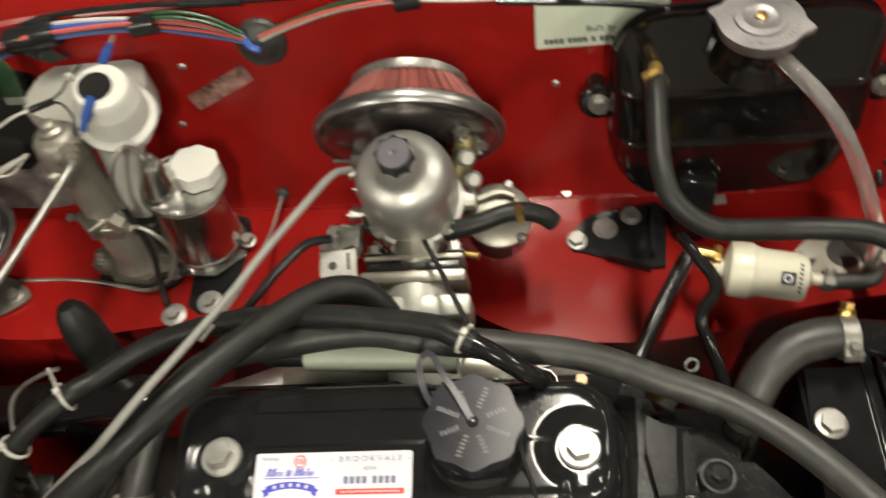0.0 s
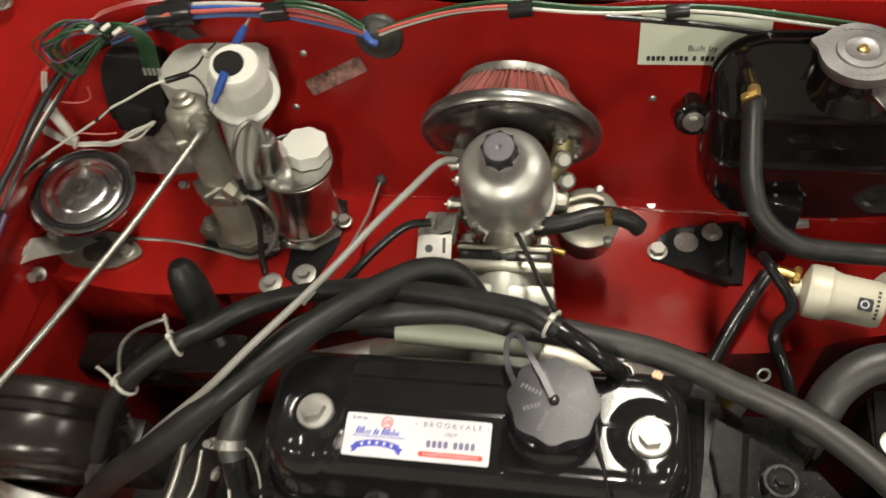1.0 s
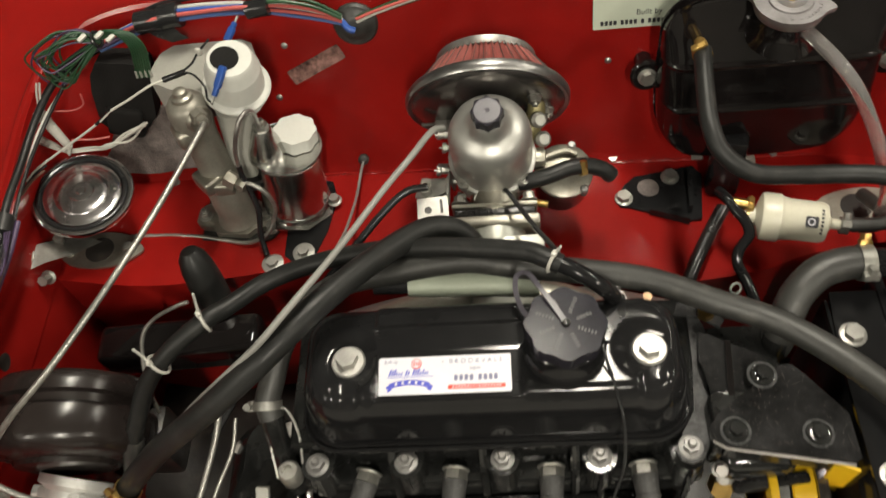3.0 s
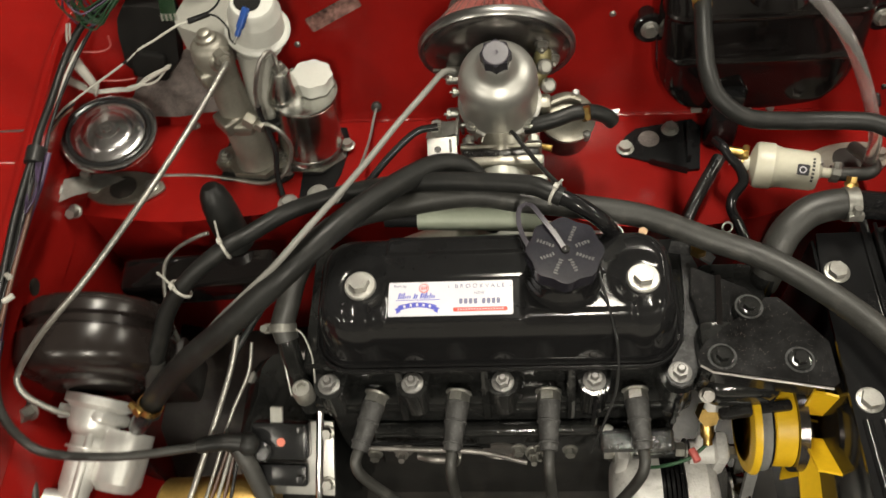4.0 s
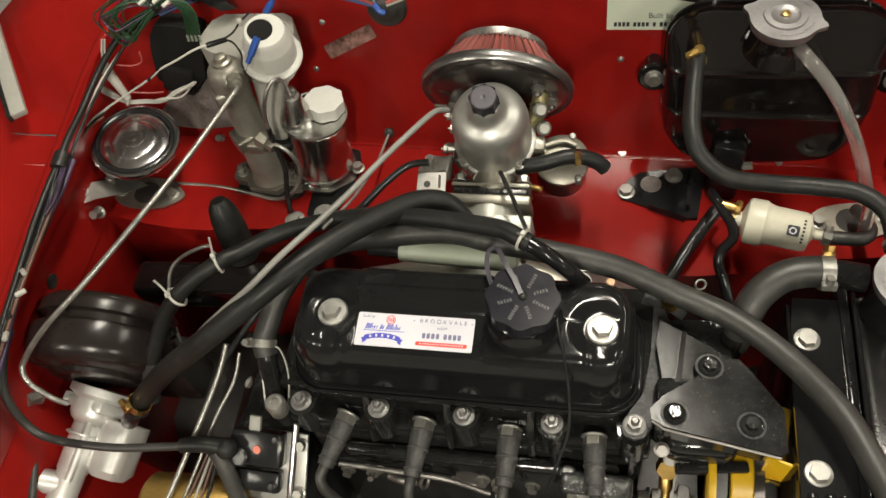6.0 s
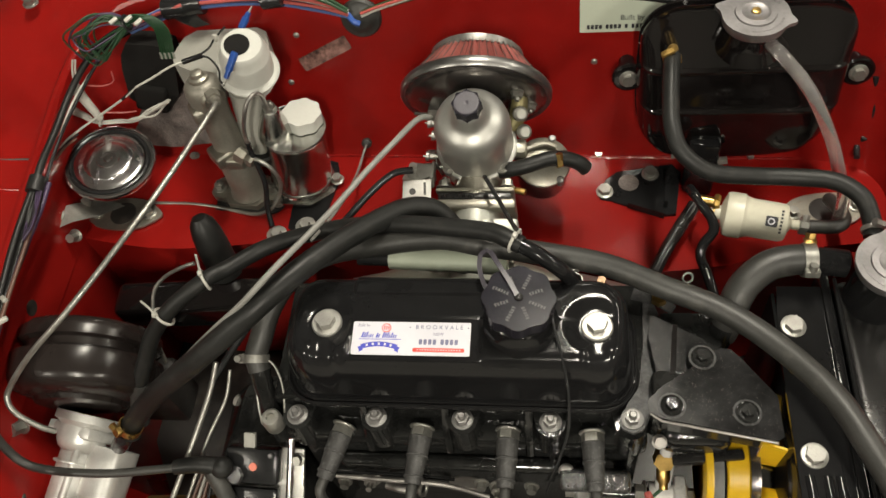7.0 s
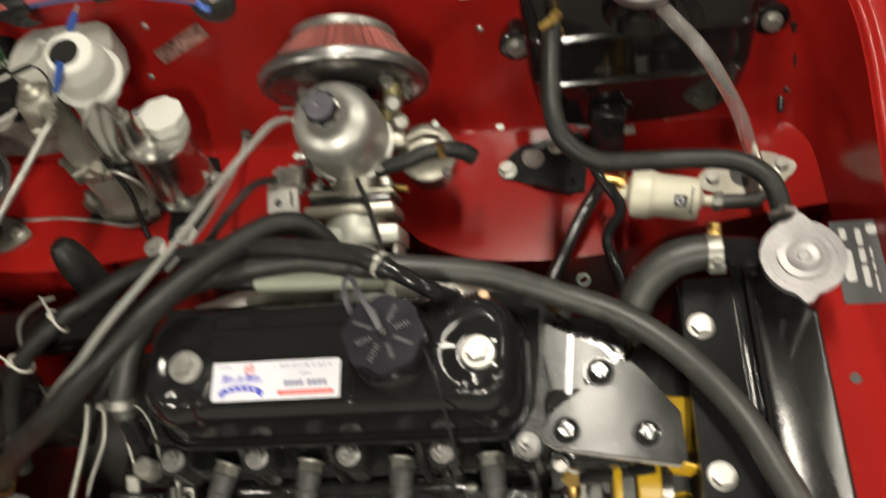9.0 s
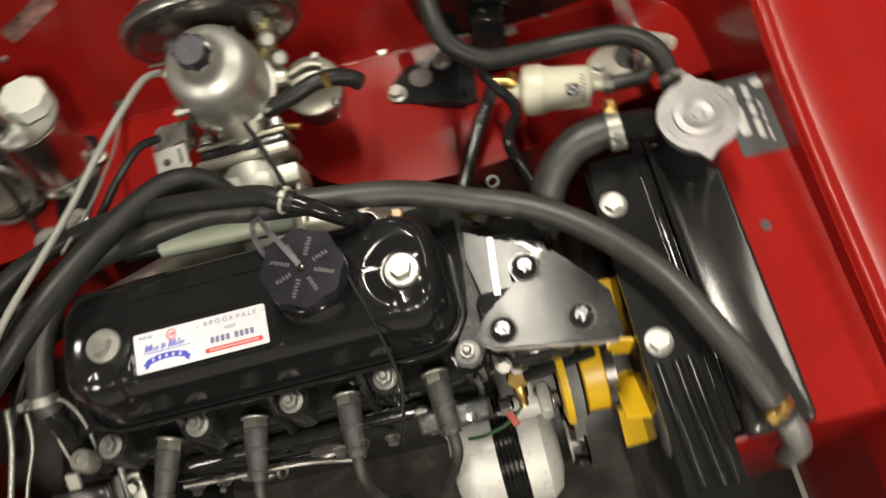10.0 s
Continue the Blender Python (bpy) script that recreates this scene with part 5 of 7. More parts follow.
wire_clip()
cable_ties()


# ---------------------------------------------------------------- fan, alternator, belt
def fan():
    c = Vector((0.300, -0.082, 0.565))
    t = thing("cooling_fan", "bright yellow plastic cooling fan", "fan", c)
    m = axis(c, (1, 0, 0))
    part("hub", lathe([(0.0, -0.024), (0.042, -0.024), (0.046, -0.020), (0.047, 0.000), (0.043, 0.004), (0, 0.004)], 48, m), YELLOW, t)
    part("flange", lathe([(0.040, -0.046), (0.052, -0.044), (0.055, -0.040), (0.055, -0.037), (0.050, -0.038), (0.040, -0.041), (0.040, -0.046)], 48, m), YELLOW, t)
    # plain dark band between the hub and the blades
    part("dark_band", lathe([(0.0474, 0.001), (0.052, 0.001), (0.052, 0.011), (0.0474, 0.011), (0.0474, 0.001)], 48, m), BACKPLATE, t, "dark band round the hub")
    for i in range(7):
        a = 2 * math.pi * i / 7 + 1.62
        grid = []
        for k in range(7):
            r = 0.030 + k * 0.0098
            w = 0.0135 + 0.0004 * k
            tw = 1.40 - 0.02 * k
            row = []
            for s in (-1, -0.5, 0, 0.5, 1):
                aa = a + s * w * math.cos(tw) / r
                row.append(m @ Vector((r * math.cos(aa), r * math.sin(aa), 0.022 + s * w * math.sin(tw) + 0.004 * (1 - s * s))))
            grid.append(row)
        part("blade", thick(sheet(grid), 0.0026), YELLOW, t)


def fan_belt():
    t = thing("fan_belt", "worn grey rubber fan belt", "belt", (0.261, -0.1, 0.4))
    a, b = Vector((0.269, -0.082, 0.562)), Vector((0.269, -0.128, 0.43))
    ra, rb = 0.050, 0.038
    line = [a + Vector((0, ra * math.cos(u), ra * math.sin(u))) for u in [radians(40 + 20 * i) for i in range(10)]] + [b + Vector((0, rb * math.cos(u), rb * math.sin(u))) for u in [radians(220 + 20 * i) for i in range(10)]]
    line.append(line[0])
    grid = [[p + Vector((-0.006, 0, 0)), p + Vector((0.006, 0, 0))] for p in line]
    part("loop", thick(sheet(grid), 0.006), BELT, t)
    part("pulley", lathe([(0.0, -0.010), (0.046, -0.010), (0.050, -0.008), (0.038, 0.0), (0.050, 0.008), (0.046, 0.010), (0, 0.010)], 36, axis(a, (1, 0, 0))), SATIN, t, "black pulley")


def alternator():
    c = Vector((0.187, -0.128, 0.436))
    t = thing("alternator", "bright cast alloy alternator below the plugs", "alternator", c - Vector((0, 0, 0.062)))
    m = axis(c, (1, 0, 0))
    part("rear_case", lathe([(0.0, -0.066), (0.040, -0.066), (0.056, -0.056), (0.062, -0.042), (0.062, -0.014), (0, -0.014)], 36, m), PALE_CAST, t)
    part("front_case", lathe([(0.0, 0.014), (0.062, 0.014), (0.062, 0.038), (0.052, 0.050), (0.03, 0.056), (0, 0.056)], 36, m), PALE_CAST, t)
    for z in (-0.0135, -0.0081, -0.0027, 0.0027, 0.0081):
        part("stator_ring", lathe([(0, z), (0.0600, z), (0.0600, z + 0.0036), (0, z + 0.0036)], 36, m), BLACK, t, "black stator lamination")
    for x in (-0.058, 0.052):
        part("lug", box(0.015, 0.034, 0.060, Matrix.Translation(c + Vector((x, 0.034, 0.034))), 0.006), PALE_CAST, t)
        s = 1 if x > 0 else -1
        part("lug_bolt", hexbolt(0.0085, 0.010, 0.0115, axis(c + Vector((x + s * 0.008, 0.034, 0.070)), (s, 0, 0))), ZINC, t, "zinc bolt")
    part("inner_bolt", hexbolt(0.009, 0.010, 0.0125, axis(c + Vector((0.014, 0.036, 0.072)), (-1, 0, 0.1))), ZINC, t, "zinc bolt")
    part("inner_bolt", hexbolt(0.008, 0.012, 0.010, axis(c + Vector((-0.048, 0.036, 0.070)), (1, 0, 0))), ZINC, t, "zinc bolt")
    part("pivot", tube([c + Vector((-0.045, 0.034, 0.070)), c + Vector((0.045, 0.034, 0.070))], 0.0075, 14, curve=False), BLACK_CAST, t)
    part("pivot_boss", tube([c + Vector((0.018, 0.034, 0.070)), c + Vector((0.046, 0.034, 0.070))], 0.014, 18, curve=False), PALE_CAST, t)
    part("arm", box(0.018, 0.011, 0.125, axis(c + Vector((0.033, 0.036, 0.062)), (0.0, 0.18, 1)), 0.005, 3), PALE_CAST, t, "pale alloy arm")
    part("strut", box(0.012, 0.012, 0.075, axis((0.222, -0.088, 0.606), (1, 0.10, 0.05)), 0.003), SATIN, t, "dark adjusting strut")
    part("pulley", lathe([(0, 0), (0.040, 0), (0.042, 0.003), (0.030, 0.010), (0.042, 0.018), (0.040, 0.021), (0, 0.021)], 30, axis(c + Vector((0.066, 0, 0)), (1, 0, 0))), CHROME, t, "bright pulley")


def brass_union():
    t = thing("temperature_sender", "yellow brass sender screwed into the head", "sender", (0.218, -0.077, 0.55))
    part("hexagon", hexbolt(0.0115, 0.018, 0, axis((0.216, -0.072, 0.576), (0, -0.6, 0.6))), BRASS, t)
    part("stem", lathe([(0.0075, 0), (0.0075, 0.012), (0.005, 0.016), (0.005, 0.022), (0, 0.022)], 16, axis((0.216, -0.086, 0.572), (0, -0.8, -0.4))), BRASS, t)
    part("wire", tube([(0.216, -0.104, 0.562), (0.196, -0.118, 0.556), (0.168, -0.124, 0.548), (0.15, -0.12, 0.53)], 0.002, 8), W_GREEN, t, "thin green wire")
    part("connector", box(0.016, 0.008, 0.008, axis((0.205, -0.114, 0.558), (-1, -0.4, 0)), 0.002), W_RED, t, "red connector")


fan()
fan_belt()
alternator()
brass_union()


# ---------------------------------------------------------------- brakes and clutch on the shelf
def brake_master():
    t = thing("brake_master_cylinder", "cast alloy brake master cylinder with a white reservoir", "master cylinder", (-0.332, 0.282, SHELF))
    foot, top = Vector((-0.327, 0.282, 0.602)), Vector((-0.3325, 0.298, 0.806))
    up = (top - foot).normalized()
    fl = Matrix.Translation((-0.332, 0.281, 0.598)) @ Matrix.Rotation(radians(-4), 4, "Z")
    part("gasket", prism(rounded(0.116, 0.066, 0.020), -0.010, 0.000, fl, 0.001), RUBBER_DARK, t)
    part("flange", prism([(-0.050, -0.010), (-0.042, -0.017), (-0.026, -0.019), (-0.020, -0.027), (0.022, -0.029), (0.030, -0.020), (0.046, -0.016), (0.050, -0.008), (0.050, 0.010), (0.040, 0.018), (0.020, 0.026), (-0.024, 0.026), (-0.044, 0.016), (-0.050, 0.008)], 0.000, 0.009, fl, 0.0025), ALLOY, t)
    for x in (-0.039, 0.039):
        nut = part("flange_nut", hexbolt(0.0072, 0.007, 0.0098, fl @ Matrix.Translation((x, 0.0, 0.009))), ZINC, t, "zinc nut")
        part("stud", lathe([(0.0038, 0.016), (0.0038, 0.022), (0.002, 0.0225), (0.002, 0.019), (0, 0.019)], 14, fl @ Matrix.Translation((x, 0, 0))), ZINC, nut)
    ax = axis(foot, up)
    part("cylinder", lathe([(0.0285, 0.004), (0.0262, 0.010), (0.0248, 0.020), (0.0240, 0.084), (0.0222, 0.090), (0.0205, 0.100), (0.0200, 0.145), (0.0212, 0.160), (0.0232, 0.170), (0.0238, 0.186), (0.0222, 0.196), (0.0175, 0.202), (0.0120, 0.204), (0, 0.204)], 36, ax), GREY_CAST, t)
    # machined step with two flats, half way up
    part("step_block", join(box(0.040, 0.034, 0.020, axis(foot + up * 0.078 + Vector((-0.004, -0.010, 0)), up, 24), 0.004, 3), box(0.026, 0.024, 0.018, axis(foot + up * 0.074 + Vector((0.010, -0.018, 0)), up, -20), 0.004, 3)), ALLOY, t)
    part("head_boss", join(lathe([(0.0165, 0), (0.0165, 0.020), (0.0140, 0.024), (0, 0.024)], 24, axis(foot + up * 0.182, (0.75, -0.66, 0.15))), box(0.030, 0.030, 0.024, axis(foot + up * 0.150 + Vector((-0.008, -0.010, 0)), up, 15), 0.006, 3)), ALLOY, t)
    part("end_bolt", lathe([(0.0125, 0), (0.0120, 0.004), (0.0085, 0.006), (0.0075, 0.011), (0.005, 0.0125), (0, 0.013)], 20, axis(top - up * 0.001, up)), ALLOY, t)
    part("pipe_union", join(hexbolt(0.0095, 0.012, 0.0, axis((-0.3165, 0.281, 0.796), (0.55, -0.75, 0.1))), lathe([(0.006, 0.010), (0.006, 0.020), (0, 0.021)], 14, axis((-0.3165, 0.281, 0.796), (0.55, -0.75, 0.1)))), GREY_CAST, t, "dull steel pipe union")
    part("side_union", join(hexbolt(0.0105, 0.015, 0.0, axis((-0.312, 0.268, 0.700), (0.85, -0.45, -0.25))), hexbolt(0.0070, 0.012, 0.0, axis((-0.300, 0.262, 0.697), (0.85, -0.45, -0.25)))), ALLOY, t)
    # flat milky tank behind, with its neck down to the cylinder
    tank = part("reservoir", prism([(-0.388, 0.350), (-0.393, 0.362), (-0.392, 0.376), (-0.386, 0.398), (-0.372, 0.410), (-0.290, 0.412), (-0.276, 0.404), (-0.266, 0.374), (-0.272, 0.340), (-0.300, 0.326), (-0.345, 0.328)], 0.742, 0.7815, bev=0.006, seg=3), MILK, t, "milky plastic tank")
    part("rim", tube([(-0.386, 0.352, 0.776), (-0.391, 0.374, 0.776), (-0.384, 0.398, 0.776), (-0.370, 0.408, 0.776), (-0.330, 0.410, 0.776), (-0.290, 0.409, 0.776)], 0.0022, 8), MILK, tank)
    part("neck", loft([(-0.300, 0.298, 0.668, 0.030, 0.030, 0.010), (-0.297, 0.304, 0.690, 0.034, 0.030, 0.010), (-0.294, 0.312, 0.735, 0.036, 0.034, 0.012), (-0.285, 0.322, 0.770, 0.052, 0.050, 0.020)]), MILK, tank)
    part("collar", lathe([(0.016, 0), (0.0175, 0.003), (0.0175, 0.010), (0.015, 0.013), (0, 0.013)], 24, axis((-0.291, 0.290, 0.662), (0.1, 0.15, 1))), RUBBER_DARK, tank, "black rubber seal")
    # white filler cup with its level switch on top
    ax = axis((-0.279, 0.3235, 0.790), (0.17, -0.17, 1))
    cup = part("filler_cap", lathe([(0.0275, -0.022), (0.0280, -0.002), (0.0365, 0.000), (0.0382, 0.0015), (0.0382, 0.0035), (0.0365, 0.0055), (0.0320, 0.0075), (0.0312, 0.012), (0.0308, 0.034), (0.0298, 0.037), (0.0265, 0.045), (0.0252, 0.0525), (0.0235, 0.0545), (0, 0.0545)], 56, ax), WHITE, t, "white plastic cap")
    part("dark_disc", lathe([(0.0152, 0.0544), (0.0152, 0.0556), (0.0130, 0.0560), (0, 0.0560)], 32, ax @ Matrix.Translation((-0.004, 0.003, 0))), FOAM, cup, "dark round disc")
    for a, b in (((-0.272, 0.298, 0.848), (-0.286, 0.277, 0.826)), ((-0.279, 0.347, 0.838), (-0.268, 0.362, 0.850))):
        a, b = Vector(a), Vector(b)
        con = part("blue_connector", join(box(0.0085, 0.0055, (b - a).length * 0.72, axis(a, b - a), 0.0015), box(0.0055, 0.0045, (b - a).length, axis(a, b - a), 0.001)), BLUE, cup, "blue crimp connector")
        part("wire_end", tube([b, b + (b - a).normalized() * 0.008], 0.0014, 8, curve=False), ZINC, con)
    part("white_crimp", box(0.007, 0.005, 0.008, axis((-0.313, 0.339, 0.828), (0.2, 0.3, 1)), 0.001), W_WHITE, t, "small white crimp")
    part("wire", tube([(-0.300, 0.352, 0.838), (-0.313, 0.339, 0.831), (-0.319, 0.328, 0.827), (-0.330, 0.319, 0.824)], 0.0013, 8), PLASTIC, t, "thin black wire")
    part("wire", tube([(-0.290, 0.274, 0.818), (-0.297, 0.282, 0.819), (-0.302, 0.298, 0.820), (-0.316, 0.314, 0.823), (-0.330, 0.319, 0.824)], 0.0013, 8), PLASTIC, t, "thin black wire")
    part("sleeve", tube([(-0.327, 0.318, 0.8245), (-0.340, 0.318, 0.820), (-0.353, 0.316, 0.817)], 0.0034, 10), PLASTIC, t)
    part("wire", tube([(-0.350, 0.316, 0.818), (-0.366, 0.308, 0.818), (-0.395, 0.300, 0.806), (-0.417, 0.295, 0.797), (-0.440, 0.290, 0.782), (-0.488, 0.285, 0.754), (-0.518, 0.281, 0.737)], 0.0014, 8), W_WHITE, t, "thin white wire")
    part("wire_sleeve", tube([(-0.417, 0.2955, 0.797), (-0.428, 0.293, 0.790), (-0.440, 0.290, 0.782)], 0.0019, 8), PLASTIC, t)


def clutch_master():
    t = thing("clutch_master_cylinder", "bright tin can clutch cylinder with a white cap", "master cylinder", (-0.256, 0.304, SHELF))
    a, b = Vector((-0.257, 0.302, 0.594)), Vector((-0.246, 0.309, 0.700))
    m = Matrix.Translation(a) @ Vector((0, 0, 1)).rotation_difference(b - a).to_matrix().to_4x4()
    h = (b - a).length
    part("mounting_plate", prism([(-0.296, 0.247), (-0.251, 0.211), (-0.226, 0.222), (-0.213, 0.258), (-0.204, 0.308), (-0.212, 0.336), (-0.260, 0.350), (-0.310, 0.330), (-0.310, 0.262)], 0.586, 0.5945, bev=0.002), BLACK, t, "gloss black steel plate")
    part("foot", prism([(x * 0.052, y * 0.050) for x, y in ngon(1.0, 8, 22.5)], 0.002, 0.006, m, 0.0015), TIN, t)
    part("can", lathe([(0.0405, 0.006), (0.0425, 0.008), (0.0415, 0.012), (0.0415, h - 0.007), (0.0445, h - 0.004), (0.0452, h - 0.001), (0.0440, h + 0.0015), (0.0415, h + 0.001), (0.0405, h - 0.003), (0.012, h - 0.004), (0, h - 0.004)], 64, m), TIN, t)
    part("seam", ring(0.0422, 0.0012, 56, 6, m @ Matrix.Translation((0, 0, 0.016))), TIN, t)
    c = m @ Matrix.Translation((0.012, 0.015, 0))
    out = [((0.0250 + 0.0010 * math.cos(8 * q)) * math.cos(q), (0.0250 + 0.0010 * math.cos(8 * q)) * math.sin(q)) for q in [2 * math.pi * i / 64 for i in range(64)]]
    part("screw_cap", prism(out, h - 0.002, h + 0.016, c, 0.005, 4), WHITE, t, "white plastic screw cap")
    k = m @ Matrix.Translation((-0.021, -0.008, 0))
    cone = part("valve_cone", lathe([(0.0225, h - 0.006), (0.0222, h + 0.004), (0.0205, h + 0.012), (0.0130, h + 0.032), (0.0112, h + 0.038), (0.0100, h + 0.040), (0, h + 0.040)], 40, k), TIN, t, "bright tin cone")
    part("union", join(hexbolt(0.0088, 0.008, 0, k @ Matrix.Translation((0, 0, h + 0.038))), lathe([(0.0050, 0), (0.0050, 0.006), (0.003, 0.008), (0, 0.008)], 14, k @ Matrix.Translation((0, 0, h + 0.046)))), ZINC, cone)
    part("filler_clip", box(0.020, 0.010, 0.004, m @ Matrix.Translation((-0.006, 0.028, h - 0.002)) @ Matrix.Rotation(radians(30), 4, "Z"), 0.001), GOLD, t, "yellow plated clip")
    for x, y, z in ((-0.284, 0.262, 0.606), (-0.290, 0.292, 0.606), (-0.206, 0.300, 0.606)):
        part("foot_nut", hexbolt(0.0066, 0.007, 0.0092, Matrix.Translation((x, y, z - 0.006))), ZINC, t, "zinc nut")
    for x, y in ((-0.241, 0.226), (-0.279, 0.212)):
        part("plate_bolt", hexbolt(0.0072, 0.006, 0.0140, Matrix.Translation((x, y, 0.5945)), 0.002), PALE_ZINC, t, "bright bolt on a wide washer")
    part("pipe", tube([(-0.2625, 0.298, 0.748), (-0.260, 0.294, 0.766), (-0.256, 0.284, 0.790), (-0.257, 0.274, 0.803), (-0.264, 0.264, 0.802), (-0.272, 0.256, 0.786), (-0.282, 0.258, 0.758), (-0.289, 0.264, 0.730), (-0.291, 0.266, 0.718)], 0.0026, 10), STEELY, t, "thin bent steel pipe")
    part("pipe_sleeve", tube([(-0.290, 0.265, 0.724), (-0.291, 0.264, 0.708), (-0.288, 0.260, 0.690), (-0.284, 0.250, 0.658), (-0.291, 0.240, 0.618), (-0.286, 0.222, 0.600)], 0.0036, 10), PLASTIC, t, "black sleeve")


def blanking_plate(name, label, m, small=False):
    t = thing(name, label, "cover plate", m=m)
    out = []
    for i in range(48):
        a = 2 * math.pi * i / 48
        x = 0.058 * math.cos(a)
        y = 0.027 * math.sin(a) * (1 if abs(math.cos(a)) < 0.6 else 1 - 0.35 * (abs(math.cos(a)) - 0.6) / 0.4)
        out.append((x, y))
    part("plate", prism(out, 0, 0.003, bev=0.001), ALLOY, t, local=True)
    part("dark_hole", lathe([(0.0185, 0.003), (0.0185, 0.0036), (0, 0.0036)], 32), SHADE, t, "dark round opening", local=True)
    for x in (-0.040, 0.040):
        part("plate_nut", hexbolt(0.0068, 0.007, 0.0095, Matrix.Translation((x, 0, 0.003))), ZINC, t, "zinc nut", local=True)


def horn():
    c = Vector((-0.500, 0.272, 0.680))
    t = thing("horn", "round chromed horn on a steel bracket", "horn", (-0.51, 0.24, 0.60))
    m = axis(c, (0.15, -0.04, 1))
    part("body", lathe([(0.0, -0.052), (0.022, -0.052), (0.030, -0.040), (0.050, -0.012), (0.056, -0.006), (0, -0.006)], 44, m), SATIN, t, "black horn body")
    # black ring added in the groove to give it its darkness
    part("groove_ring", ring(0.0512, 0.0034, 44, 8, m @ Matrix.Translation((0, 0, 0.0022))), PLASTIC, t, "black ring darkening the groove round the dome")
    part("rim", lathe([(0.054, -0.006), (0.0600, -0.004), (0.0610, -0.001), (0.0602, 0.0028), (0.0575, 0.0030), (0.0555, 0.0), (0.054, -0.006)], 56, m), HORN_CHROME, t)
    part("groove", lathe([(0.057, 0.0010), (0.049, 0.0010), (0.049, 0.0022), (0.057, 0.0022), (0.057, 0.0010)], 56, m), SHADE, t, "dark groove")
    part("dome", lathe([(0.0475, 0.001), (0.0468, 0.0034), (0.0450, 0.0046), (0.039, 0.0056), (0.033, 0.0062), (0.0320, 0.0072), (0.024, 0.0084), (0.0155, 0.0090), (0.0148, 0.0100), (0.010, 0.0105), (0.006, 0.0100), (0.0052, 0.0112), (0, 0.0115)], 56, m), HORN_CHROME, t)
    part("rivet", lathe([(0.0022, 0), (0.0018, 0.0015), (0, 0.0018)], 10, m @ Matrix.Translation((0.016, -0.036, 0.0054))), ZINC, t)
    part("bracket", sheet([[Vector((-0.574, 0.204, 0.662)), Vector((-0.556, 0.180, 0.658))], [Vector((-0.556, 0.214, 0.662)), Vector((-0.538, 0.190, 0.658))], [Vector((-0.530, 0.230, 0.650)), Vector((-0.510, 0.207, 0.648))], [Vector((-0.515, 0.245, 0.632)), Vector((-0.490, 0.236, 0.630))]]), ZINC, t, "bent zinc steel strap")
    part("bracket_bolt", hexbolt(0.0075, 0.006, 0.010, axis((-0.561, 0.198, 0.661), (0, -0.2, 1))), ZINC, t, "zinc bolt")
    part("lower_nut", join(hexbolt(0.0065, 0.014, 0.009, axis((-0.545, 0.186, 0.632), (0, -0.6, 0.5)))), ZINC, t, "zinc nut")
    part("terminal", box(0.006, 0.012, 0.010, m @ Matrix.Translation((-0.055, 0.012, -0.03)), 0.001), ZINC, t)


